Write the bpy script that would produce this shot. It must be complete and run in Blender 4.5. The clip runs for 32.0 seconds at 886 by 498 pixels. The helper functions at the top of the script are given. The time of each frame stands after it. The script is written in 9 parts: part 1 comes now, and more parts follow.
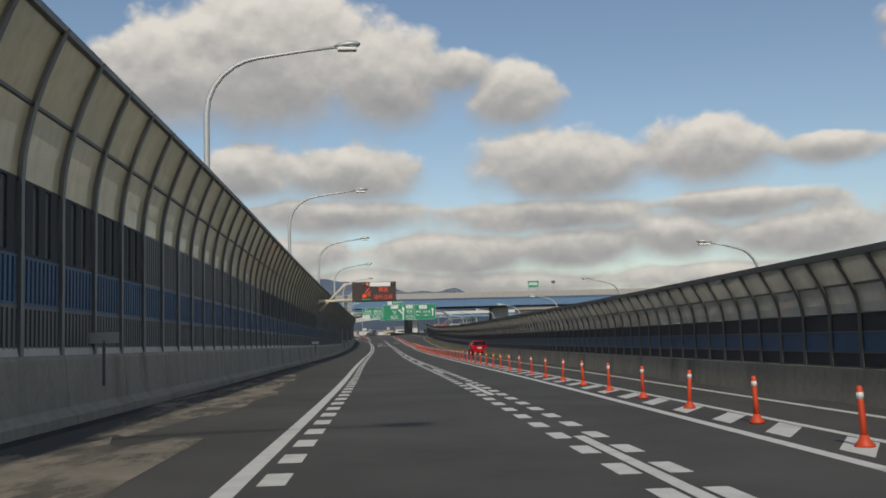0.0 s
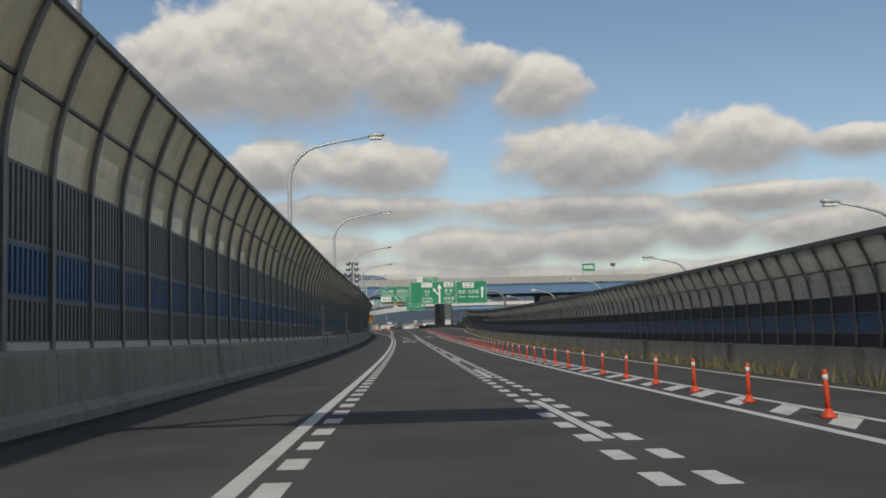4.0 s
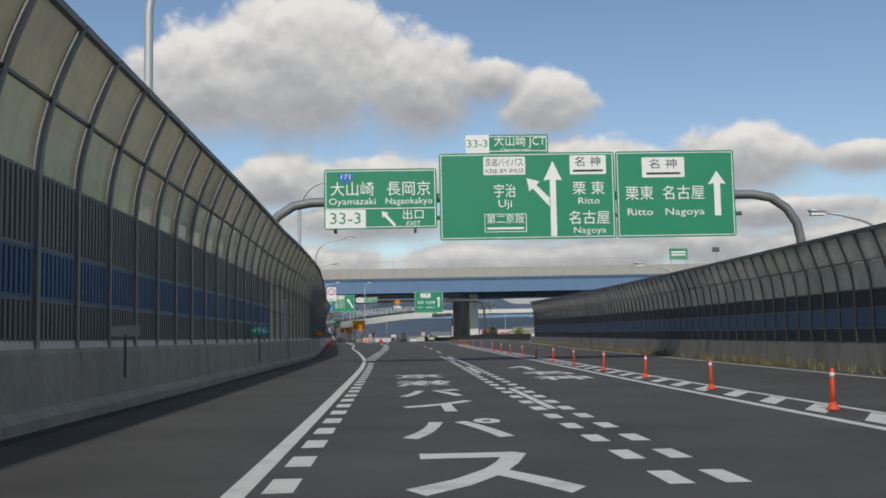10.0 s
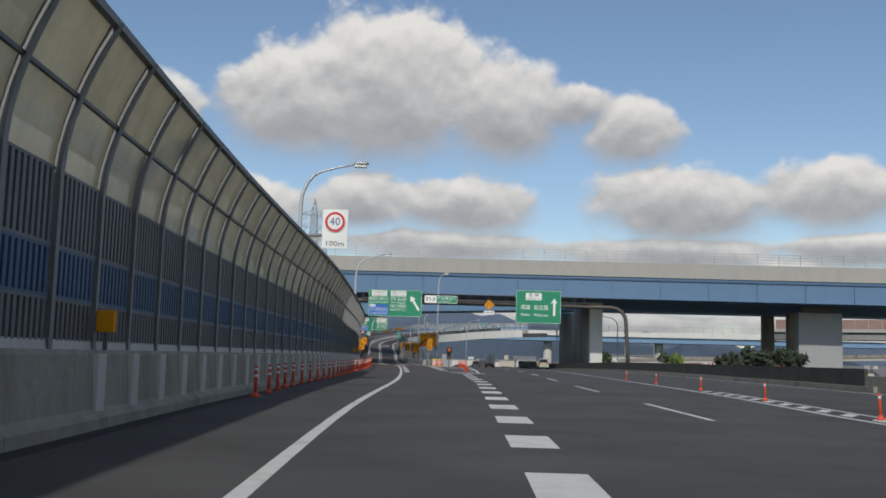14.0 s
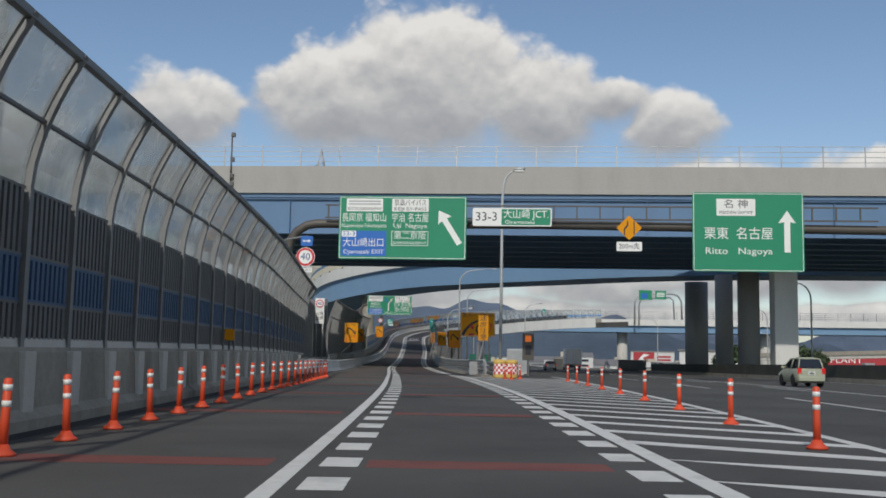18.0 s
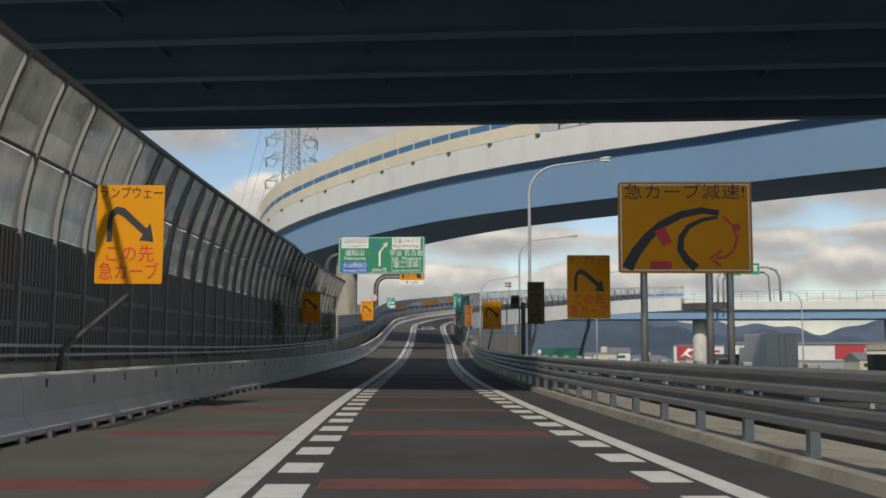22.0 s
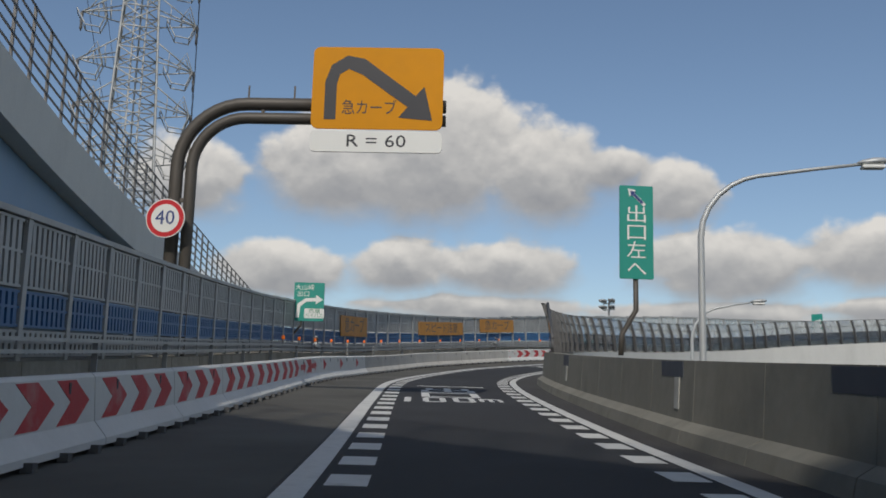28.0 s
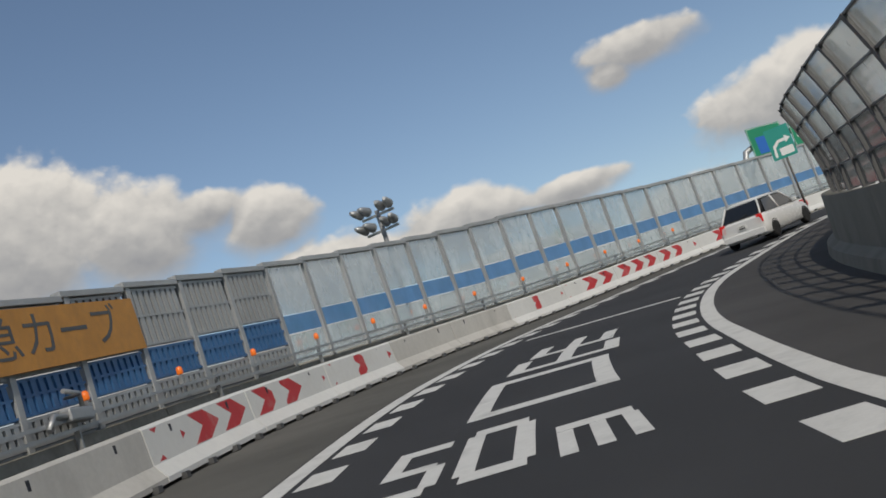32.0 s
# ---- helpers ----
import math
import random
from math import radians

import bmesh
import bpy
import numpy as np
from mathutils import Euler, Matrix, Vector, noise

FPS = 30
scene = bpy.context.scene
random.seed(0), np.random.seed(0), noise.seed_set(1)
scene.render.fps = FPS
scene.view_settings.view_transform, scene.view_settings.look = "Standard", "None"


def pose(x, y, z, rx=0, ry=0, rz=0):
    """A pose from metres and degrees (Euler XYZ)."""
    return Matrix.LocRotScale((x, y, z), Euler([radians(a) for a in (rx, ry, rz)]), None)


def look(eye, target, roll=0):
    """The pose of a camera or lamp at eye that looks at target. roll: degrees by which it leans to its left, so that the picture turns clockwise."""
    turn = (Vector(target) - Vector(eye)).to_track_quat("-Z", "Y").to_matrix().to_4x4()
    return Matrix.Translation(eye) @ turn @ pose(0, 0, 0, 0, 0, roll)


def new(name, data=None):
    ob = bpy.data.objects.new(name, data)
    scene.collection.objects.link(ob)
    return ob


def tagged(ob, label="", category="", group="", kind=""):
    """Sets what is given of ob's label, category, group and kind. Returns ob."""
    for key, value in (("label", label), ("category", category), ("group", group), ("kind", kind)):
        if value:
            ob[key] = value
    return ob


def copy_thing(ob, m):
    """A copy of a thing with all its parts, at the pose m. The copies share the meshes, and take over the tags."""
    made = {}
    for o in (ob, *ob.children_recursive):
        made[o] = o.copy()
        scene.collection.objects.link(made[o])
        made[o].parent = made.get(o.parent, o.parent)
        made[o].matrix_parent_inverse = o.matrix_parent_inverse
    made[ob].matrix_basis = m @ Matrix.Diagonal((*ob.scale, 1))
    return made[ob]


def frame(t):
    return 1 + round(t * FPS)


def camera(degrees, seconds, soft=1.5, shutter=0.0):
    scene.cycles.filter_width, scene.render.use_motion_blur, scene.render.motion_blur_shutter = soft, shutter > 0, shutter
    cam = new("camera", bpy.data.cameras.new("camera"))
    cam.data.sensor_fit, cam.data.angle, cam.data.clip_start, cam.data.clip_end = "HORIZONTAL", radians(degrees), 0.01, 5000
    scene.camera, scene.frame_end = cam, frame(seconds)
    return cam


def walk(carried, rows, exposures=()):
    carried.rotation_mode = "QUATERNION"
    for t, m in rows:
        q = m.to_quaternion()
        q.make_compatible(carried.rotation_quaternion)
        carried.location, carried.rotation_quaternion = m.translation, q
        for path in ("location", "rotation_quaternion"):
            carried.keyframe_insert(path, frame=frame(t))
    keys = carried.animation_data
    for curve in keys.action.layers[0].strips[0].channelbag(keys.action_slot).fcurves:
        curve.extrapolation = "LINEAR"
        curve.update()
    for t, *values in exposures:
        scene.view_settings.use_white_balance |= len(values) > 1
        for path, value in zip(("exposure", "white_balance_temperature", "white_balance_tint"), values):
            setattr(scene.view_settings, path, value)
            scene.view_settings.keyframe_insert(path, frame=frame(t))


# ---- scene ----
cam = camera(47.67, 32.0, soft=1.7)
PATH = (
    (0.0, pose(-0.00, 0.00, 2.86, 94.65, 1.44, -3.54)),
    (0.5, pose(0.09, 10.12, 2.74, 94.68, 1.15, -3.03)),
    (1.0, pose(0.14, 20.23, 2.62, 94.28, 1.41, -2.52)),
    (1.5, pose(0.16, 30.29, 2.50, 94.57, 1.58, -2.34)),
    (2.0, pose(0.14, 40.39, 2.38, 94.89, 1.92, -2.22)),
    (2.5, pose(0.07, 50.57, 2.26, 94.35, 1.56, -2.19)),
    (3.0, pose(0.00, 60.81, 2.13, 94.01, 2.50, -2.01)),
    (3.5, pose(-0.02, 71.15, 2.01, 94.30, 1.96, -1.92)),
    (4.0, pose(-0.03, 81.61, 1.88, 94.39, 1.48, -2.04)),
    (4.5, pose(-0.01, 92.20, 1.77, 94.38, 1.07, -2.26)),
    (5.0, pose(0.02, 102.91, 1.66, 94.42, 0.68, -2.46)),
    (5.5, pose(0.08, 113.76, 1.57, 94.62, 0.25, -2.52)),
    (6.0, pose(0.17, 124.76, 1.48, 95.11, -0.32, -2.33)),
    (6.5, pose(0.20, 135.90, 1.41, 95.03, -0.93, -2.10)),
    (7.0, pose(0.15, 147.19, 1.36, 94.75, -0.87, -1.65)),
    (7.5, pose(0.03, 158.64, 1.32, 95.06, -0.37, -1.36)),
    (8.0, pose(-0.07, 170.26, 1.29, 95.56, -0.08, -1.24)),
    (8.5, pose(-0.21, 182.00, 1.26, 94.94, 0.58, -1.15)),
    (9.0, pose(-0.37, 193.64, 1.25, 95.10, 1.43, -1.14)),
    (9.5, pose(-0.50, 204.99, 1.25, 95.17, 1.60, -1.41)),
    (10.0, pose(-0.71, 216.04, 1.26, 95.20, 1.09, -1.73)),
    (10.5, pose(-0.87, 226.91, 1.28, 95.33, -0.54, -1.87)),
    (11.0, pose(-1.15, 237.93, 1.30, 95.44, -1.13, -1.79)),
    (11.5, pose(-1.38, 248.97, 1.34, 95.68, -2.08, -1.61)),
    (12.0, pose(-1.63, 260.11, 1.39, 95.61, -3.41, -1.13)),
    (12.5, pose(-2.00, 271.43, 1.45, 95.89, -4.81, 0.13)),
    (13.0, pose(-2.49, 282.99, 1.51, 95.79, -4.72, 1.45)),
    (13.5, pose(-3.34, 294.51, 1.58, 96.94, -3.09, 2.44)),
    (14.0, pose(-4.25, 306.05, 1.65, 96.47, -1.65, 2.54)),
    (14.5, pose(-5.10, 317.63, 1.72, 96.49, -2.36, 2.23)),
    (15.0, pose(-5.77, 329.25, 1.79, 96.27, -2.64, 2.19)),
    (15.5, pose(-6.33, 340.86, 1.86, 95.99, -2.67, 2.37)),
    (16.0, pose(-6.89, 352.39, 1.93, 95.80, -2.57, 2.72)),
    (16.5, pose(-7.51, 363.81, 2.00, 95.87, -2.40, 3.22)),
    (17.0, pose(-8.30, 375.05, 2.06, 96.36, -2.12, 3.82)),
    (17.5, pose(-9.37, 386.07, 2.11, 96.27, -1.41, 4.49)),
    (18.0, pose(-10.56, 396.89, 2.17, 96.27, -1.11, 4.85)),
    (18.5, pose(-11.79, 407.54, 2.25, 96.23, -0.52, 5.01)),
    (19.0, pose(-13.02, 417.96, 2.33, 96.03, -1.07, 4.95)),
    (19.5, pose(-14.33, 428.67, 2.39, 95.98, -1.85, 4.82)),
    (20.0, pose(-15.69, 439.29, 2.41, 95.86, -1.89, 5.00)),
    (20.5, pose(-16.92, 449.66, 2.39, 94.90, -1.22, 5.39)),
    (21.0, pose(-18.10, 459.82, 2.34, 96.31, -0.66, 5.37)),
    (21.5, pose(-19.22, 469.78, 2.29, 95.71, -0.92, 5.43)),
    (22.0, pose(-20.56, 479.86, 2.27, 96.16, -0.31, 5.45)),
    (22.5, pose(-22.04, 490.07, 2.31, 95.97, -0.60, 5.21)),
    (23.0, pose(-23.43, 500.43, 2.38, 95.98, -0.48, 5.20)),
    (23.5, pose(-24.76, 510.84, 2.46, 96.11, -0.75, 5.18)),
    (24.0, pose(-25.95, 521.13, 2.56, 95.93, -1.32, 5.20)),
    (24.5, pose(-27.03, 531.40, 2.71, 96.12, -2.21, 5.53)),
    (25.0, pose(-28.05, 541.21, 2.92, 96.29, -2.30, 5.74)),
    (25.5, pose(-29.05, 550.58, 3.21, 96.60, -1.97, 5.85)),
    (26.0, pose(-30.03, 559.53, 3.55, 97.18, -1.51, 5.87)),
    (26.5, pose(-31.02, 568.10, 3.95, 98.16, -1.16, 5.82)),
    (27.0, pose(-32.04, 576.29, 4.41, 99.68, -1.12, 5.69)),
    (27.5, pose(-33.08, 584.50, 4.90, 99.87, -1.43, 5.25)),
    (28.0, pose(-34.07, 592.73, 5.43, 100.10, -1.55, 4.88)),
    (28.5, pose(-35.03, 600.86, 5.99, 100.44, -2.06, 4.34)),
    (29.0, pose(-35.88, 608.76, 6.57, 100.43, -1.58, 4.19)),
    (29.5, pose(-36.67, 616.76, 7.17, 100.20, -0.34, 3.96)),
    (30.0, pose(-37.47, 624.71, 7.78, 100.11, 1.37, 3.28)),
    (30.5, pose(-37.79, 632.38, 8.37, 99.71, 6.69, 1.71)),
    (31.0, pose(-37.53, 639.81, 8.95, 99.76, 11.18, -1.64)),
    (31.5, pose(-36.63, 646.98, 9.57, 99.15, 14.75, -6.65)),
    (32.0, pose(-35.28, 653.97, 10.20, 99.05, 19.11, -13.92)),
)
walk(cam, PATH, exposures=((0.0, -0.17, 6950, 10), (3.0, -0.17, 6950, 10), (6.0, -0.2, 6850, 10), (7.0, -0.18, 6800, 10), (9.0, -0.03, 6600, 10), (12.0, -0.02, 6550, 10), (14.0, -0.06, 6500, 10), (17.0, -0.06, 6450, 10), (19.0, -0.05, 6700, 10), (20.0, 0.05, 6850, 10), (21.0, 0.16, 6900, 10), (22.0, 0.08, 7000, 10), (24.0, 0.36, 6850, 10), (24.6, 0.36, 6800, 10), (26.4, -0.14, 6550, 10), (28.0, -0.17, 6650, 10), (32.0, -0.14, 6850, 10)))

# ---- world and sun ----
SUN_FROM = Vector((-0.075, -0.762, 0.643)).normalized()
world = bpy.data.worlds.new("world")
scene.world = world
world.use_nodes = True


class Tree:
    """Short hand for building node trees."""

    def __init__(self, tree, fresh=True):
        self.t = tree
        if fresh:
            tree.nodes.clear()

    def n(self, kind, **props):
        node = self.t.nodes.new(kind)
        ins = props.pop("ins", {})
        for k, v in props.items():
            setattr(node, k, v)
        for k, v in ins.items():
            if isinstance(v, bpy.types.NodeSocket):
                self.t.links.new(v, node.inputs[k])
            else:
                node.inputs[k].default_value = v
        return node

    def m(self, op, a, b=0.0, c=0.0, clamp=False):
        node = self.n("ShaderNodeMath", operation=op, use_clamp=clamp, ins={0: a, 1: b, 2: c})
        return node.outputs[0]

    def ramp(self, fac, stops):
        node = self.n("ShaderNodeValToRGB", ins={0: fac})
        e = node.color_ramp.elements
        while len(e) < len(stops):
            e.new(0.5)
        for el, (p, c) in zip(e, stops):
            el.position = p
            el.color = (*c, 1) if len(c) == 3 else c
        return node.outputs[0]

    def mix(self, fac, a, b, blend="MIX"):
        node = self.n("ShaderNodeMix", data_type="RGBA", blend_type=blend, ins={0: fac, 6: a, 7: b})
        return node.outputs[2]


def make_world():
    w = Tree(world.node_tree)
    sky = w.n("ShaderNodeTexSky", sky_type="NISHITA", sun_disc=False)
    sky.sun_elevation = math.asin(SUN_FROM.z)
    sky.sun_rotation = math.atan2(SUN_FROM.x, SUN_FROM.y)
    sky.air_density, sky.dust_density, sky.ozone_density = 1.0, 0.35, 2.0
    sky_col = w.n("ShaderNodeVectorMath", operation="SCALE", ins={0: sky.outputs[0], 3: 0.105}).outputs[0]
    co = w.n("ShaderNodeTexCoord").outputs["Generated"]
    sep = w.n("ShaderNodeSeparateXYZ", ins={0: co})
    X, Y, Z = sep.outputs
    az = w.m("MULTIPLY", w.m("ARCTAN2", X, Y), 57.2958)
    el = w.m("MULTIPLY", w.m("ARCSINE", Z), 57.2958)
    # billows push the outlines of the clouds about
    pt = w.n("ShaderNodeCombineXYZ", ins={0: az, 1: w.m("MULTIPLY", el, 1.25), 2: 0.0}).outputs[0]

    def billow(shift):
        q = w.n("ShaderNodeVectorMath", operation="ADD", ins={0: pt, 1: (0.0, shift, 0.0)}).outputs[0]
        big = w.n("ShaderNodeTexNoise", ins={"Vector": q, "Scale": 0.17, "Detail": 4.5, "Roughness": 0.42}).outputs[0]
        cell = w.n("ShaderNodeTexVoronoi", feature="SMOOTH_F1", ins={"Vector": w.n("ShaderNodeVectorMath", operation="ADD", ins={0: q, 1: w.n("ShaderNodeVectorMath", operation="SCALE", ins={0: w.n("ShaderNodeTexNoise", ins={"Vector": q, "Scale": 0.8, "Detail": 3.0}).outputs[1], 3: 1.6}).outputs[0]}).outputs[0], "Scale": 0.42, "Detail": 2.0, "Roughness": 0.55, "Smoothness": 0.6}).outputs[0]
        return w.m("ADD", w.m("MULTIPLY", w.m("SUBTRACT", big, 0.5), 1.6), w.m("MULTIPLY", w.m("SUBTRACT", 0.45, cell), 0.6))

    wob, above = billow(0.0), billow(0.9)
    dens, lit = None, None
    # cumulus: azimuth, base elevation, half width, height above the base, depth below it
    for a, b, hw, ht, lo in CLOUDS:
        dx = w.m("DIVIDE", w.m("SUBTRACT", az, a), hw)
        dy = w.m("SUBTRACT", el, b)
        up = w.m("DIVIDE", w.m("MAXIMUM", dy, 0.0), ht)
        dn = w.m("DIVIDE", w.m("MINIMUM", dy, 0.0), lo)
        r = w.m("SQRT", w.m("ADD", w.m("MULTIPLY", dx, dx), w.m("ADD", w.m("MULTIPLY", up, up), w.m("MULTIPLY", dn, dn))))
        v = w.m("SUBTRACT", 1.0, r)
        sh = w.m("MULTIPLY_ADD", up, 0.9, w.m("MULTIPLY", dn, 0.4))
        if dens is None:
            dens, lit = v, sh
        else:
            k = w.m("MULTIPLY_ADD", w.m("SUBTRACT", v, dens), 1.6, 0.5, clamp=True)
            lit = w.m("ADD", lit, w.m("MULTIPLY", w.m("SUBTRACT", sh, lit), k))
            dens = w.m("SMOOTH_MAX", dens, v, 0.2)
    d = w.m("ADD", dens, w.m("MULTIPLY_ADD", wob, 0.5, 0.3))
    soft = w.m("SUBTRACT", 0.27, w.m("MULTIPLY", w.m("MINIMUM", w.m("SUBTRACT", lit, 0.3), 0.0), 1.5))
    cover = w.n("ShaderNodeMapRange", interpolation_type="SMOOTHSTEP", ins={0: d, 1: 0.0, 2: soft}).outputs[0]
    shade = w.m("ADD", w.m("MULTIPLY_ADD", lit, 0.75, 0.34), w.m("MULTIPLY", w.m("SUBTRACT", wob, above), 0.55), clamp=True)
    shade = w.m("SUBTRACT", shade, w.m("MULTIPLY", w.m("MAXIMUM", w.m("SUBTRACT", d, 0.55), 0.0), 0.25), clamp=True)
    cloud = w.ramp(shade, [(0.0, (0.33, 0.34, 0.365)), (0.35, (0.43, 0.435, 0.445)), (0.65, (0.60, 0.595, 0.585)), (1.0, (0.80, 0.78, 0.745))])
    col = w.mix(w.m("MULTIPLY", cover, 0.97), sky_col, cloud)
    bg = w.n("ShaderNodeBackground", ins={0: col, 1: 1.0})
    out = w.n("ShaderNodeOutputWorld")
    w.t.links.new(bg.outputs[0], out.inputs[0])


# over the road ahead
CLOUDS = ((-6.0, 13.4, 5.8, 6.6, 2.6), (-11.6, 13.0, 4.6, 4.4, 2.2), (0.4, 13.2, 4.4, 4.2, 2.4), (4.4, 14.4, 2.4, 1.5, 1.6), (7.8, 12.4, 3.0, 2.4, 1.4), (-20.0, 12.3, 3.5, 3.3, 1.7),
          (-7.6, 8.4, 3.2, 2.2, 1.5), (-1.6, 8.4, 4.6, 2.3, 1.7), (10.6, 8.5, 5.6, 2.9, 2.1), (18.4, 8.8, 4.6, 2.6, 1.6), (25.0, 9.0, 3.4, 1.1, 0.9), (-3.5, 6.5, 7.5, 1.2, 1.5), (9.0, 6.2, 8.0, 1.2, 1.5), (20.0, 6.4, 6.0, 1.0, 1.3), (-14.5, 8.0, 4.0, 2.2, 1.6),
          (4.6, 4.0, 6.0, 1.7, 1.6), (11.0, 4.2, 5.0, 1.8, 1.6), (16.8, 4.6, 3.2, 2.1, 1.4), (24.0, 4.4, 6.0, 1.9, 1.6), (33.0, 5.0, 7.0, 2.4, 2.0), (-8.0, 3.8, 8.0, 2.0, 2.2), (-20.0, 5.0, 6.0, 2.6, 2.4), (0.0, 2.2, 20.0, 1.4, 2.6), (26.0, 2.2, 16.0, 1.3, 2.6),
          (31.5, 15.0, 3.6, 1.7, 1.3), (29.4, 14.2, 1.5, 1.0, 0.8), (39.0, 9.0, 6.0, 3.0, 2.4), (-32.0, 9.0, 8.0, 4.0, 3.4),
          # out of view, round about and overhead: unseen clouds added to brighten the skylight
          (62.0, 14.0, 16.0, 8.0, 6.0), (-68.0, 16.0, 20.0, 9.0, 7.0), (115.0, 24.0, 28.0, 13.0, 10.0), (-125.0, 24.0, 30.0, 13.0, 10.0), (45.0, 50.0, 40.0, 10.0, 10.0), (-55.0, 54.0, 45.0, 11.0, 11.0), (170.0, 62.0, 45.0, 10.0, 12.0), (150.0, 18.0, 16.0, 7.0, 6.0), (-165.0, 14.0, 14.0, 6.0, 5.0))
make_world()
sun = new("sun", bpy.data.lights.new("sun", "SUN"))
sun.data.energy, sun.data.angle, sun.data.color = 2.5, radians(1.2), (1.0, 0.94, 0.85)
sun.matrix_world = look(SUN_FROM * 300, (0, 0, 0))

# ---- materials ----
def material(name, base, rough=0.7, metal=0.0, var=0.25, grain=8.0, stain=0.5, bump=0.15, spec=0.5, alpha=1.0, dark=None, trans=0.0, emit=None, random_tint=0.0, streak=0.0):
    """A painted, cast or rolled surface with fine grain, broad stains and a little relief, in metres."""
    mat = bpy.data.materials.new(name)
    mat.use_nodes = True
    w = Tree(mat.node_tree)
    co = w.n("ShaderNodeNewGeometry").outputs["Position"]
    fine = w.n("ShaderNodeTexNoise", ins={"Vector": co, "Scale": grain, "Detail": 6.0, "Roughness": 0.65}).outputs[0]
    vec = co
    if streak:
        vec = w.n("ShaderNodeMapping", ins={"Vector": co, "Scale": (1.0, 1.0, streak)}).outputs[0]
    broad = w.n("ShaderNodeTexNoise", ins={"Vector": vec, "Scale": stain, "Detail": 4.0, "Roughness": 0.6}).outputs[0]
    k = w.m("ADD", w.m("MULTIPLY", w.m("SUBTRACT", fine, 0.5), var), w.m("MULTIPLY", w.m("SUBTRACT", broad, 0.5), var * 2.2))
    if random_tint:
        rnd = w.n("ShaderNodeObjectInfo").outputs["Random"]
        k = w.m("ADD", k, w.m("MULTIPLY", w.m("SUBTRACT", rnd, 0.5), random_tint))
    k = w.m("ADD", k, 1.0)
    col = w.n("ShaderNodeVectorMath", operation="SCALE", ins={0: base, 3: k}).outputs[0]
    if dark is not None:
        dirt = w.n("ShaderNodeMapRange", ins={0: broad, 1: 0.52, 2: 0.72}).outputs[0]
        col = w.mix(w.m("MULTIPLY", dirt, dark[3]), col, (*dark[:3], 1))
    p = w.n("ShaderNodeBsdfPrincipled", ins={"Base Color": col, "Metallic": metal, "Specular IOR Level": spec, "Alpha": alpha})
    w.t.links.new(w.m("ADD", rough, w.m("MULTIPLY", w.m("SUBTRACT", fine, 0.5), 0.25), clamp=True), p.inputs["Roughness"])
    if trans:
        p.inputs["Transmission Weight"].default_value = trans
    if emit:
        p.inputs["Emission Color"].default_value = (*emit[:3], 1)
        p.inputs["Emission Strength"].default_value = emit[3]
    if bump:
        b = w.n("ShaderNodeBump", ins={"Height": fine, "Strength": bump, "Distance": 0.02})
        w.t.links.new(b.outputs[0], p.inputs["Normal"])
    out = w.n("ShaderNodeOutputMaterial")
    w.t.links.new(p.outputs[0], out.inputs[0])
    return mat


def panel_material(name, tint, see, haze, grime=0.3, streak=0.5):
    """Weathered clear plastic: part lets light through, part scatters it."""
    mat = bpy.data.materials.new(name)
    mat.use_nodes = True
    w = Tree(mat.node_tree)
    co = w.n("ShaderNodeNewGeometry").outputs["Position"]
    broad = w.n("ShaderNodeTexNoise", ins={"Vector": w.n("ShaderNodeMapping", ins={"Vector": co, "Scale": (1.0, 1.0, streak)}).outputs[0], "Scale": 0.9, "Detail": 5.0, "Roughness": 0.65}).outputs[0]
    rnd = w.n("ShaderNodeObjectInfo").outputs["Random"]
    k = w.m("ADD", w.m("MULTIPLY", w.m("SUBTRACT", broad, 0.5), grime * 2), w.m("ADD", w.m("MULTIPLY", rnd, 0.12), 0.94))
    col = w.n("ShaderNodeVectorMath", operation="SCALE", ins={0: tint, 3: k}).outputs[0]
    clear = w.n("ShaderNodeBsdfTransparent", ins={0: (*[0.6 + 0.4 * c for c in tint], 1)})
    milk = w.n("ShaderNodeBsdfTranslucent", ins={0: col})
    dif = w.n("ShaderNodeBsdfDiffuse", ins={0: col})
    glo = w.n("ShaderNodeBsdfGlossy", ins={0: (1, 1, 1, 1), 1: 0.08})
    body = w.n("ShaderNodeMixShader", ins={0: haze, 1: milk.outputs[0], 2: dif.outputs[0]})
    both = w.n("ShaderNodeMixShader", ins={0: w.m("ADD", see, w.m("MULTIPLY", w.m("SUBTRACT", broad, 0.5), -0.5), clamp=True), 1: body.outputs[0], 2: clear.outputs[0]})
    fr = w.n("ShaderNodeFresnel", ins={0: 1.45})
    fin = w.n("ShaderNodeMixShader", ins={0: w.m("MULTIPLY", fr.outputs[0], 0.6), 1: both.outputs[0], 2: glo.outputs[0]})
    out = w.n("ShaderNodeOutputMaterial")
    w.t.links.new(fin.outputs[0], out.inputs[0])
    return mat


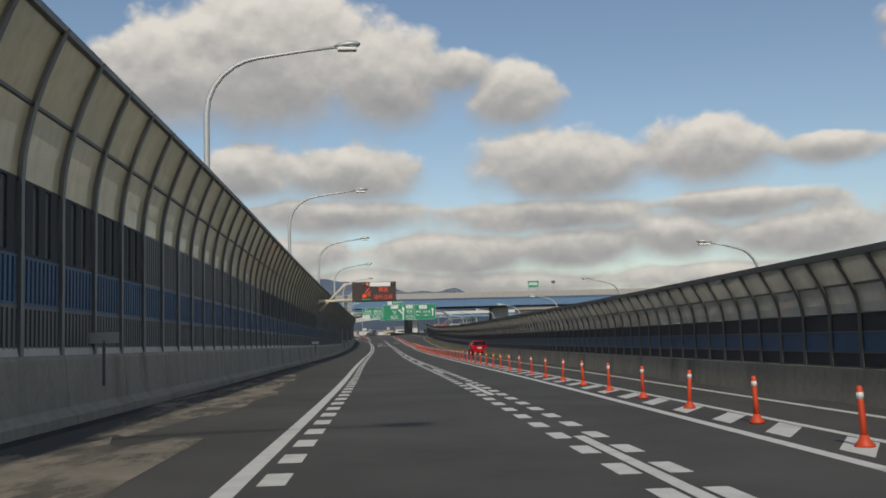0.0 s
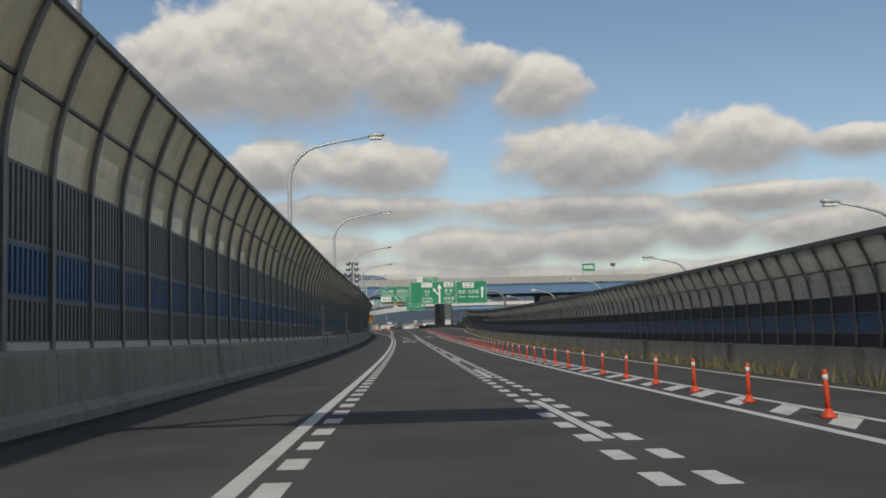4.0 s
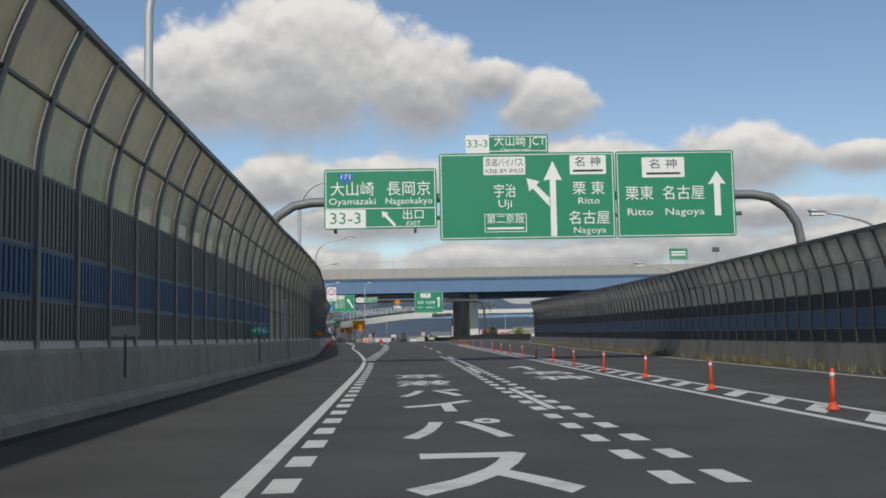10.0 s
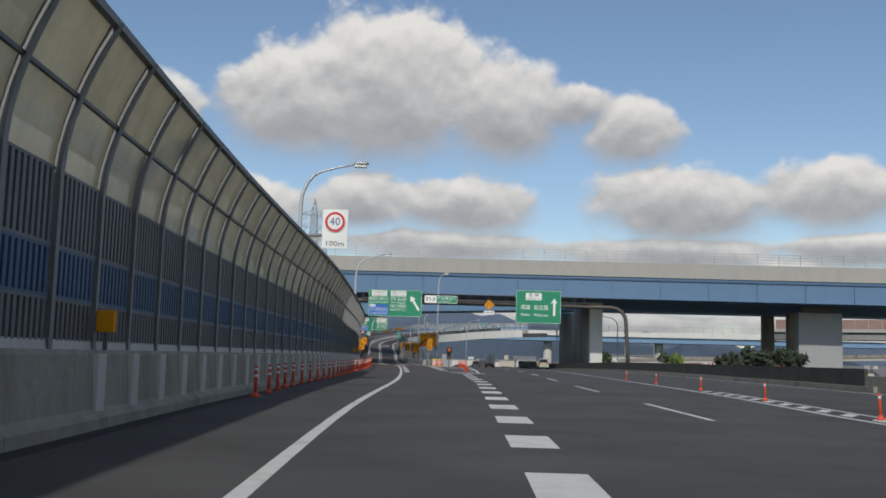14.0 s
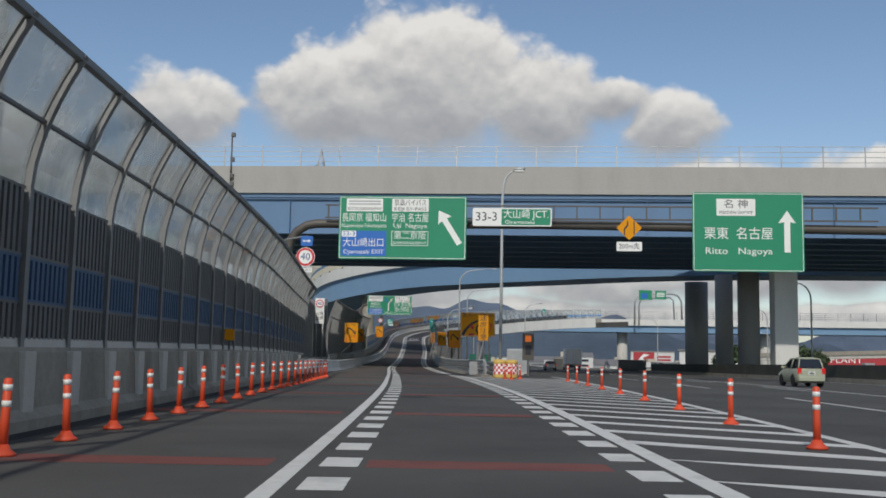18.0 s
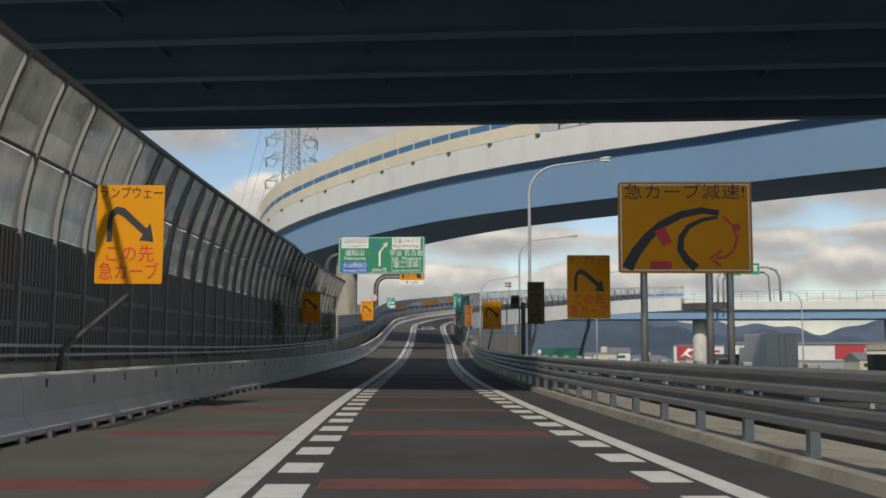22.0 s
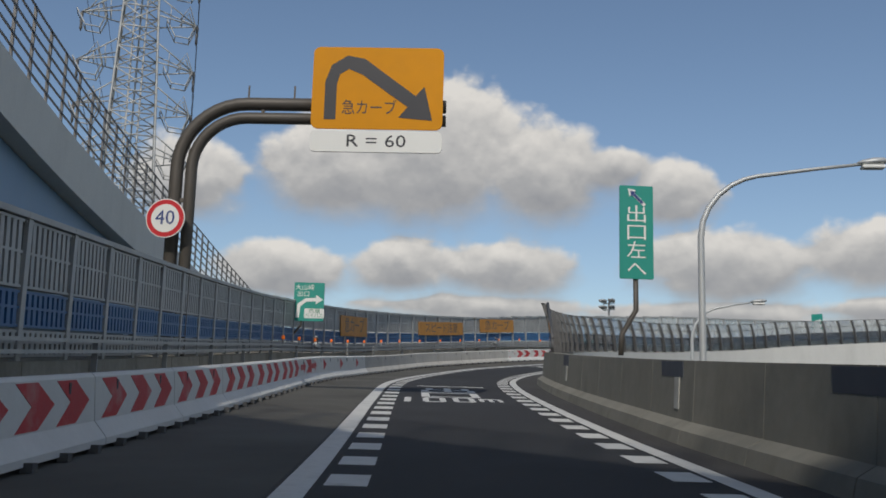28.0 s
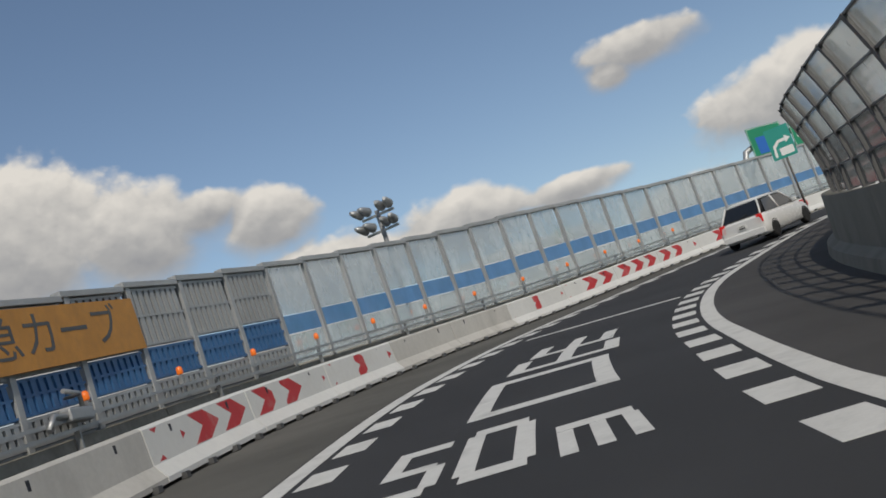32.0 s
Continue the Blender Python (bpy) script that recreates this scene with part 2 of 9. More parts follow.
ASPHALT = material("asphalt", (0.078, 0.077, 0.073), 0.85, var=0.5, grain=60.0, stain=0.35, bump=0.5, spec=0.3)
ASPHALT_RAMP = material("ramp_asphalt", (0.066, 0.064, 0.063), 0.85, var=0.5, grain=70.0, stain=0.3, bump=0.5, spec=0.3)
ASPHALT_SHOULDER = material("shoulder_asphalt", (0.105, 0.103, 0.093), 0.9, var=0.5, grain=45.0, stain=0.25, bump=0.4, spec=0.2)
FRESH_AND_SHADE = material("fresh_dark_asphalt", (0.040, 0.041, 0.043), 0.85, var=0.4, grain=80.0, stain=0.3, bump=0.5, spec=0.3)
PAINT = material("road_paint", (0.62, 0.62, 0.59), 0.7, var=0.3, grain=25.0, stain=1.4, bump=0.2, dark=(0.25, 0.25, 0.24, 0.55))
RED_PAINT = material("red_road_paint", (0.17, 0.055, 0.045), 0.85, var=0.6, grain=20.0, stain=0.9, bump=0.3, dark=(0.05, 0.045, 0.045, 0.8))
CONCRETE = material("weathered_concrete", (0.315, 0.295, 0.25), 0.9, var=0.6, grain=7.0, stain=0.55, bump=0.35, spec=0.2, dark=(0.095, 0.085, 0.068, 0.85), streak=0.3)
CONCRETE_PALE = material("pale_concrete", (0.53, 0.515, 0.475), 0.85, var=0.3, grain=11.0, stain=0.6, bump=0.3, spec=0.2, dark=(0.25, 0.24, 0.22, 0.55), streak=0.4)
WHITE_CONCRETE = material("white_painted_concrete", (0.66, 0.66, 0.63), 0.75, var=0.2, grain=7.0, stain=0.35, bump=0.15, dark=(0.45, 0.44, 0.42, 0.4), streak=0.4)
PANEL_GREY = material("grey_acoustic_panel", (0.135, 0.137, 0.14), 0.55, metal=0.3, var=0.2, grain=6.0, stain=0.8, bump=0.1, random_tint=0.12)
PANEL_BLUE = material("blue_acoustic_panel", (0.045, 0.095, 0.18), 0.55, metal=0.15, var=0.2, grain=6.0, stain=0.8, bump=0.1, random_tint=0.12)
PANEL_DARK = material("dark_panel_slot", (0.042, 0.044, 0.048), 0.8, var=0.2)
STEEL = material("galvanised_steel", (0.42, 0.43, 0.43), 0.5, metal=0.75, var=0.25, grain=14.0, stain=1.2, bump=0.1)
POST_STEEL = material("weathered_post_steel", (0.22, 0.225, 0.225), 0.6, metal=0.5, var=0.25, grain=14.0, stain=1.2, bump=0.1)
STEEL_DARK = material("dull_dark_steel", (0.13, 0.13, 0.13), 0.55, metal=0.6, var=0.25, grain=14.0, stain=1.2, bump=0.1)
LAMP_GREY = material("lamp_post_paint", (0.50, 0.52, 0.52), 0.5, metal=0.35, var=0.12)
SIGN_STEEL = material("brown_gantry_paint", (0.10, 0.09, 0.078), 0.55, metal=0.2, var=0.2)
GREEN = material("green_sign_sheeting", (0.012, 0.24, 0.125), 0.45, var=0.08, grain=3.0, bump=0.03)
TEAL = material("teal_sign_sheeting", (0.02, 0.30, 0.24), 0.45, var=0.08, grain=3.0, bump=0.03)
BLUE_SIGN = material("blue_sign_sheeting", (0.02, 0.14, 0.50), 0.45, var=0.08, grain=3.0, bump=0.03)
WHITE_SIGN = material("white_sign_sheeting", (0.80, 0.81, 0.78), 0.45, var=0.05, grain=3.0, bump=0.03)
ORANGE_SIGN = material("orange_sign_sheeting", (0.70, 0.29, 0.01), 0.55, spec=0.15, var=0.1, grain=3.0, bump=0.03)
RED_SIGN = material("red_sign_sheeting", (0.58, 0.02, 0.03), 0.45, var=0.08, grain=3.0, bump=0.03)
INK = material("dark_sign_ink", (0.02, 0.022, 0.03), 0.5, var=0.1)
NAVY = material("navy_sign_ink", (0.03, 0.06, 0.22), 0.5, var=0.1)
SIGN_BACK = material("sign_back_aluminium", (0.34, 0.34, 0.33), 0.5, metal=0.6, var=0.2)
GIRDER_BLUE = material("pale_blue_girder_paint", (0.17, 0.30, 0.46), 0.5, var=0.14, grain=5.0, stain=0.25, bump=0.05, dark=(0.16, 0.25, 0.36, 0.5), streak=0.5)
OVERPASS_BLUE = material("overpass_girder_paint", (0.115, 0.21, 0.35), 0.5, var=0.14, grain=5.0, stain=0.25, bump=0.05, dark=(0.09, 0.16, 0.26, 0.5), streak=0.5)
OVERPASS_CONCRETE = material("overpass_parapet_concrete", (0.40, 0.39, 0.365), 0.85, var=0.22, grain=6.0, stain=0.3, bump=0.25, spec=0.2, dark=(0.27, 0.26, 0.245, 0.5), streak=0.35)
# blue for the girders under the deck, lightened to offset the shade there
GIRDER_INNER = material("deep_blue_girder_paint", (0.17, 0.28, 0.42), 0.5, var=0.14, grain=5.0, stain=0.25, bump=0.05)
BEIGE = material("cream_barrier_paint", (0.66, 0.60, 0.46), 0.6, var=0.12, grain=5.0, stain=0.5, bump=0.05)
STRIPE_BLUE = material("blue_barrier_stripe", (0.06, 0.17, 0.34), 0.6, var=0.12)
ORANGE_POST = material("orange_rubber", (0.66, 0.075, 0.025), 0.55, var=0.15, grain=10.0, random_tint=0.2)
WHITE_TAPE = material("reflective_tape", (0.75, 0.75, 0.72), 0.35, var=0.1)
YELLOW = material("yellow_plastic", (0.62, 0.42, 0.10), 0.5, var=0.15)
RED_ARROW = material("red_barrier_arrow", (0.50, 0.035, 0.04), 0.6, var=0.2, grain=12.0, stain=2.0, dark=(0.4, 0.3, 0.28, 0.5))
LEAF = material("dusty_leaves", (0.055, 0.085, 0.035), 0.7, var=0.5, grain=3.0, random_tint=0.4)
GRASS = material("rough_grass", (0.12, 0.12, 0.06), 0.95, var=0.6, grain=2.0, stain=0.1, bump=0.5)
GROUND = material("far_ground", (0.11, 0.115, 0.09), 0.95, var=0.5, grain=0.5, stain=0.02)
GLASS_DARK = material("dark_glass", (0.012, 0.014, 0.016), 0.08, var=0.0, bump=0, spec=0.8)
RUBBER = material("tyre_rubber", (0.018, 0.018, 0.018), 0.8, var=0.2)
CAR_RED = material("red_car_paint", (0.50, 0.008, 0.02), 0.22, metal=0.15, var=0.03, bump=0)
CAR_WHITE = material("white_car_paint", (0.74, 0.74, 0.72), 0.25, var=0.03, bump=0)
CAR_GREY = material("silver_car_paint", (0.36, 0.37, 0.38), 0.3, metal=0.5, var=0.03, bump=0)
CAR_SAGE = material("pale_green_car_paint", (0.42, 0.44, 0.33), 0.3, metal=0.2, var=0.03, bump=0)
TAIL = material("tail_lamp_red", (0.42, 0.01, 0.015), 0.2, var=0.05, bump=0, emit=(1.0, 0.04, 0.03, 0.25))
CREAM_PANEL = panel_material("yellowed_clear_panel", (0.66, 0.61, 0.47), 0.22, 0.45)
CLEAR_PANEL = panel_material("clear_panel", (0.66, 0.70, 0.70), 0.70, 0.6, 0.6)
MILKY_PANEL = panel_material("milky_panel", (0.50, 0.49, 0.43), 0.30, 0.6, 0.4)
STREAKY_PANEL = panel_material("streaky_grimy_panel", (0.40, 0.41, 0.39), 0.48, 0.55, 1.1, 0.22)
CLEAR_BLUE = panel_material("blue_clear_panel", (0.16, 0.36, 0.62), 0.30, 0.5, 0.2)

# ---- builders ----
def part(name, bm, mat, parent=None, label="", smooth=False):
    me = bpy.data.meshes.new(name)
    bm.to_mesh(me)
    bm.free()
    mats = mat if isinstance(mat, (list, tuple)) else [mat]
    for m in mats:
        me.materials.append(m)
    if smooth:
        for p in me.polygons:
            p.use_smooth = True
    ob = new(name, me)
    if parent is not None:
        ob.parent = parent
    if label:
        ob["label"] = label
    return ob


def shared(name, me, parent, m):
    """One more object on a mesh that alike pieces share."""
    ob = new(name, me)
    ob.parent = parent
    ob.matrix_basis = m
    return ob


def mesh_of(name, bm, mats):
    ob = part(name, bm, mats)
    me = ob.data
    bpy.data.objects.remove(ob)
    return me


def thing(name, label, category, group="", kind="", m=None):
    ob = new(name)
    ob.empty_display_size = 0.2
    if m is not None:
        ob.matrix_basis = m
    return tagged(ob, label, category, group, kind)


def box(bm, x0, y0, z0, x1, y1, z1, m=None, mi=0, bevel=0.0):
    vs = [bm.verts.new((x, y, z)) for z in (z0, z1) for y in (y0, y1) for x in (x0, x1)]
    if m is not None:
        for v in vs:
            v.co = m @ v.co
    fs = []
    for q in ((0, 2, 3, 1), (4, 5, 7, 6), (0, 1, 5, 4), (2, 6, 7, 3), (0, 4, 6, 2), (1, 3, 7, 5)):
        f = bm.faces.new([vs[i] for i in q])
        f.material_index = mi
        fs.append(f)
    if bevel:
        es = list({e for f in fs for e in f.edges})
        bmesh.ops.bevel(bm, geom=es, offset=bevel, segments=2, affect="EDGES", profile=0.6)
    return fs


def boxed(x0, y0, z0, x1, y1, z1, bevel=0.0, m=None):
    bm = bmesh.new()
    box(bm, x0, y0, z0, x1, y1, z1, m, 0, bevel)
    return bm


def tube(pts, r, seg=10, r1=None, cap=True):
    """A round bar along points, tapering from r to r1."""
    bm = bmesh.new()
    tube_into(bm, pts, r, seg, r1, cap)
    return bm


def tube_into(bm, pts, r, seg=10, r1=None, cap=True, mi=0):
    pts = [Vector(p) for p in pts]
    rings = []
    n = len(pts)
    for i, p in enumerate(pts):
        d = (pts[min(i + 1, n - 1)] - pts[max(i - 1, 0)]).normalized()
        side = d.orthogonal() if i == 0 else side - d * side.dot(d)
        side.normalize()
        up = side.cross(d)
        rr = r if r1 is None else r + (r1 - r) * i / max(1, n - 1)
        rings.append([bm.verts.new(p + rr * (math.cos(a) * side + math.sin(a) * up)) for a in (2 * math.pi * k / seg for k in range(seg))])
    for a, b in zip(rings, rings[1:]):
        for k in range(seg):
            f = bm.faces.new((a[k], a[(k + 1) % seg], b[(k + 1) % seg], b[k]))
            f.material_index = mi
            f.smooth = True
    if cap:
        bm.faces.new(rings[0][::-1]).material_index = mi
        bm.faces.new(rings[-1]).material_index = mi


def lathe(profile, seg=16):
    """A turned body: profile of (radius, height)."""
    bm = bmesh.new()
    rings = [[bm.verts.new((r * math.cos(2 * math.pi * k / seg), r * math.sin(2 * math.pi * k / seg), z)) for k in range(seg)] for r, z in profile]
    for a, b in zip(rings, rings[1:]):
        for k in range(seg):
            bm.faces.new((a[k], a[(k + 1) % seg], b[(k + 1) % seg], b[k])).smooth = True
    bm.faces.new(rings[0][::-1])
    bm.faces.new(rings[-1])
    return bm


class Line:
    """A smooth alignment through knots (x, y, z), walked by metres from the first knot near y = 0."""

    def __init__(self, knots, zero=0.0):
        self.bank = None  # cross fall: metres down per metre to the right
        k = np.array(knots, float)
        pts = []
        for i in range(len(k) - 1):
            p0, p1, p2, p3 = k[max(i - 1, 0)], k[i], k[i + 1], k[min(i + 2, len(k) - 1)]
            n = max(2, int(np.linalg.norm(p2 - p1) / 1.5))
            d0, d1, d2 = (max(1e-6, np.linalg.norm(b - a) ** 0.5) for a, b in ((p0, p1), (p1, p2), (p2, p3)))
            m1 = (p1 - p0) / d0 - (p2 - p0) / (d0 + d1) + (p2 - p1) / d1 if i > 0 else (p2 - p1) / d1
            m2 = (p2 - p1) / d1 - (p3 - p1) / (d1 + d2) + (p3 - p2) / d2 if i < len(k) - 2 else (p2 - p1) / d1
            for j in range(n):
                u = j / n
                h = (2 * u**3 - 3 * u**2 + 1, u**3 - 2 * u**2 + u, -2 * u**3 + 3 * u**2, u**3 - u**2)
                pts.append(h[0] * p1 + h[1] * m1 * d1 + h[2] * p2 + h[3] * m2 * d1)
        pts.append(k[-1])
        self.p = np.array(pts)
        self.s = np.concatenate([[0], np.cumsum(np.linalg.norm(np.diff(self.p[:, :2], axis=0), axis=1))])
        self.s -= np.interp(zero, self.p[:, 1], self.s) if zero is not None else 0
        g = np.gradient(self.p, axis=0)
        self.t = g / np.linalg.norm(g[:, :2], axis=1)[:, None]

    def at(self, s, d=0.0, h=0.0):
        x, y, z = (np.interp(s, self.s, self.p[:, i]) for i in range(3))
        tx, ty = (np.interp(s, self.s, self.t[:, i]) for i in range(2))
        n = math.hypot(tx, ty)
        if self.bank:
            z -= self.bank(s) * (d - 2.3)
        return Vector((x + d * ty / n, y - d * tx / n, z + h))

    def turn(self, s):
        tx, ty = (np.interp(s, self.s, self.t[:, i]) for i in range(2))
        return -math.degrees(math.atan2(tx, ty))

    def grade(self, s):
        return math.degrees(math.atan(np.interp(s, self.s, self.t[:, 2])))

    def frame_at(self, s, d=0.0, h=0.0, tilt=False):
        """A pose there with y ahead along the line and z up."""
        p = self.at(s, d, h)
        return pose(p.x, p.y, p.z, self.grade(s) if tilt else 0, 0, self.turn(s))

    def near(self, x, y):
        i = int(np.argmin((self.p[:, 0] - x) ** 2 + (self.p[:, 1] - y) ** 2))
        r = np.array((x, y)) - self.p[i, :2]
        t = self.t[i, :2]
        return self.s[i] + r @ t, r[0] * t[1] - r[1] * t[0]


def value(v, s):
    return v(s) if callable(v) else v


def sweep(line, s0, s1, profile, step=4.0, closed=True, bm=None, mi=0, lift=0.0):
    """A profile of (offset, height) drawn along a line; offsets and heights may be functions of s."""
    bm = bm or bmesh.new()
    n = max(1, int(math.ceil((s1 - s0) / step)))
    rings = []
    for i in range(n + 1):
        s = s0 + (s1 - s0) * i / n
        rings.append([bm.verts.new(line.at(s, value(d, s), value(h, s) + lift)) for d, h in profile])
    k = len(profile)
    for a, b in zip(rings, rings[1:]):
        for j in range(k if closed else k - 1):
            f = bm.faces.new((a[j], b[j], b[(j + 1) % k], a[(j + 1) % k]))
            f.material_index = mi
    if closed and k > 2:
        bm.faces.new(rings[0])
        bm.faces.new(rings[-1][::-1])
    return bm


def lettering(text, size, mat, parent, m, name="lettering", width=None, align="CENTER", depth=0.004, label=""):
    """Words in the built-in font as a thin mesh. m: pose of the middle; x along the words, z out of the face."""
    cu = bpy.data.curves.new(name, "FONT")
    cu.body, cu.size, cu.align_x, cu.align_y = text, size, align, "CENTER"
    cu.extrude, cu.resolution_u = depth / 2, 2
    tmp = bpy.data.objects.new(name, cu)
    me = bpy.data.meshes.new_from_object(tmp)
    bpy.data.objects.remove(tmp)
    bpy.data.curves.remove(cu)
    if len(me.vertices) == 0:
        return None
    me.name = name
    me.materials.clear()
    me.materials.append(mat)
    xs = [v.co.x for v in me.vertices]
    ob = new(name, me)
    ob.parent = parent
    if width:
        m = m @ Matrix.Diagonal((width / max(1e-6, max(xs) - min(xs)), 1, 1, 1))
    ob.matrix_basis = m
    if label:
        ob["label"] = label
    return ob


def rounded(w, h, r, t, seg=4):
    """A plate w by h in x and z with round corners, t thick, its face at y = 0 towards -y."""
    bm = bmesh.new()
    out = []
    for cx, cz, a0 in ((w / 2 - r, h / 2 - r, 0), (-w / 2 + r, h / 2 - r, 90), (-w / 2 + r, -h / 2 + r, 180), (w / 2 - r, -h / 2 + r, 270)):
        for i in range(seg + 1):
            a = radians(a0 + 90 * i / seg)
            out.append((cx + r * math.cos(a), cz + r * math.sin(a)))
    f = [bm.verts.new((x, 0, z)) for x, z in out]
    b = [bm.verts.new((x, t, z)) for x, z in out]
    bm.faces.new(f)
    bm.faces.new(b[::-1])
    n = len(out)
    for i in range(n):
        bm.faces.new((f[i], b[i], b[(i + 1) % n], f[(i + 1) % n]))
    bmesh.ops.recalc_face_normals(bm, faces=bm.faces[:])
    return bm


def flat(points, t=0.004, y=0.0):
    """A thin plate from an outline in x and z, standing t proud of y towards -y."""
    bm = bmesh.new()
    f = [bm.verts.new((x, y - t, z)) for x, z in points]
    b = [bm.verts.new((x, y, z)) for x, z in points]
    bm.faces.new(f)
    n = len(points)
    for i in range(n):
        bm.faces.new((f[i], b[i], b[(i + 1) % n], f[(i + 1) % n]))
    bmesh.ops.recalc_face_normals(bm, faces=bm.faces[:])
    return bm


FACE = pose(0, 0, 0, 90, 0, 0)  # words lie in x and z, facing -y

# ---- alignments ----
# left edge line of the carriageway, then of the ramp that climbs and bends to the right
EDGE = Line([(-1.76, -39.03, 2.08), (-1.69, -30.46, 1.98), (-1.42, -0.46, 1.62), (-1.29, 29.53, 1.26), (-1.47, 59.52, 0.9), (-1.54, 89.53, 0.55), (-1.48, 119.54, 0.27), (-1.5, 149.51, 0.1), (-1.68, 179.51, 0.02), (-1.97, 209.5, 0.01), (-2.47, 239.49, 0.06), (-3.28, 269.46, 0.19), (-5.19, 299.34, 0.36), (-7.46, 329.29, 0.54), (-9.0, 359.24, 0.72), (-11.36, 389.06, 0.88), (-13.17, 408.97, 1.01), (-15.27, 428.85, 1.14), (-18.49, 453.65, 1.12), (-21.86, 478.4, 1.03), (-25.29, 503.17, 1.15), (-28.22, 528.04, 1.42), (-30.83, 552.89, 2.05), (-33.53, 577.72, 3.26), (-36.3, 602.59, 4.87), (-38.3, 619.49, 6.14), (-39.35, 630.0, 7.0), (-39.6, 640.0, 7.72), (-38.85, 649.5, 8.48), (-37.6, 656.0, 9.05), (-34.9, 663.9, 9.75), (-31.5, 671.6, 10.45),
             (-26.9, 678.9, 11.1), (-21.0, 685.2, 11.7), (-14.0, 690.2, 12.38), (-6.8, 694.8, 13.0), (1.2, 698.2, 13.5), (9.8, 700.3, 13.9), (18.6, 701.0, 14.2)])
EDGE.bank = lambda s: float(np.interp(s, [630, 650, 662, 675, 688, 706, 760], [0.0, 0.012, 0.04, 0.07, 0.07, 0.03, 0.03]))
# left edge of the through carriageway
MAIN = Line([(-1.76, -70.0, 2.4), (-1.69, -30.5, 1.98), (-1.42, -0.5, 1.62), (-1.29, 29.5, 1.26), (-1.47, 59.5, 0.9), (-1.54, 89.5, 0.55), (-1.48, 119.5, 0.27), (-1.5, 149.5, 0.1), (-1.68, 179.5, 0.02),
             (-1.97, 209.5, 0.01), (-2.2, 239.5, 0.06), (-2.4, 269.5, 0.19), (-3.0, 299.3, 0.36), (-3.8, 329.3, 0.54), (-4.6, 359.2, 0.72), (-5.0, 390.0, 0.885), (-5.7, 412.0, 1.03), (-7.2, 440.0, 1.13),
             (-8.6, 465.0, 1.08), (-12.0, 520.0, 0.9), (-16.0, 580.0, 0.7), (-21.0, 640.0, 0.5), (-28.0, 720.0, 0.3), (-40.0, 850.0, 0.0)])
RAMP0, END = 268.0, EDGE.s[-1]
S_END = float(END)


def ease(s, a, b, u, v):
    k = min(1.0, max(0.0, (s - a) / (b - a)))
    return u + (v - u) * k * k * (3 - 2 * k)


def pw(pairs):
    xs, ys = [p[0] for p in pairs], [p[1] for p in pairs]
    return lambda s: float(np.interp(s, xs, ys))


# ramp width between its edge lines, and offsets of the left barrier foot
LANE = pw([(380, 4.0), (430, 4.35), (470, 4.8), (520, 4.35), (550, 4.2), (585, 4.6), (610, 4.5), (640, 4.8), (655, 4.95), (665, 5.1), (670, 5.35), (680, 5.55), (700, 5.8), (760, 5.8)])
FOOT = pw([(-70, -4.1), (0, -4.0), (80, -3.9), (215, -4.0), (262, -3.9), (285, -3.2), (320, -3.2), (360, -3.7), (400, -4.2), (438, -4.6), (455, -5.15), (475, -5.6), (760, -5.6)])
RAMP_WALL = pw([(440, -5.0), (475, -5.4), (500, -5.6), (545, -6.1), (570, -5.4), (585, -4.9), (610, -4.6), (760, -4.6)])
PAR = pw([(562, 1.4), (590, 1.15), (610, 0.95), (637, 1.25), (655, 1.9), (675, 2.8), (760, 3.0)])
BARRIER = pw([(455, -4.8), (461, -4.3), (471, -4.2), (480, -3.8), (545, -2.75), (580, -2.6), (605, -2.7), (622, -2.5), (638, -2.25), (648, -2.4), (656, -2.65), (680, -2.75), (760, -3.0)])

ground = tagged(part("ground", boxed(-2600, -1500, -9.2, 2600, 4200, -9.0), GROUND), "dusty green-brown open ground reaching the horizon", "ground", kind="structure")

# carriageway of the expressway, with the exit lane
bm = bmesh.new()
rings = []
for i in range(92):
    t = -70 + 6.0 * i
    a = EDGE.at(t, FOOT(t) - 0.6)
    b = MAIN.at(t, -0.2 if t < 330 else 0.0)
    mid = EDGE.at(t, 0.4)
    c = MAIN.at(t, 25.0)
    row = [a, mid, MAIN.at(t, 1.0), c, c - Vector((0, 0, 1.4)), a - Vector((0, 0, 1.4))]
    rings.append([bm.verts.new(v) for v in row])
for p, q in zip(rings, rings[1:]):
    for k in range(6):
        bm.faces.new((p[k], q[k], q[(k + 1) % 6], p[(k + 1) % 6]))
tagged(part("road", bm, ASPHALT), "grey asphalt expressway carriageway with worn wheel tracks", "road", kind="structure")
tagged(part("main_road", sweep(MAIN, 476, MAIN.s[-1] - 1, [(-1.0, 0), (25.0, 0), (25.0, -1.4), (-1.0, -1.4)], 6.0), ASPHALT), "grey asphalt expressway lanes past the exit", "road", kind="structure")
tagged(part("ramp_road", sweep(EDGE, 476, S_END - 1, [(lambda s: RAMP_WALL(s) - 0.3 - ease(s, 478, 496, 2.6, 0.0), 0.0), (-3.0, 0.0), (-1.5, 0.0), (0.0, 0.0), (1.2, 0.0), (2.4, 0.0), (3.6, 0.0), (lambda s: LANE(s), 0.0), (lambda s: LANE(s) + PAR(s) + 0.3, 0.0), (lambda s: LANE(s) + PAR(s) + 0.3, -1.5), (lambda s: RAMP_WALL(s) - 0.3 - ease(s, 478, 496, 2.6, 0.0), -1.5)], 1.0), ASPHALT_RAMP), "dark fresh asphalt exit ramp climbing into a right bend", "road", kind="structure")


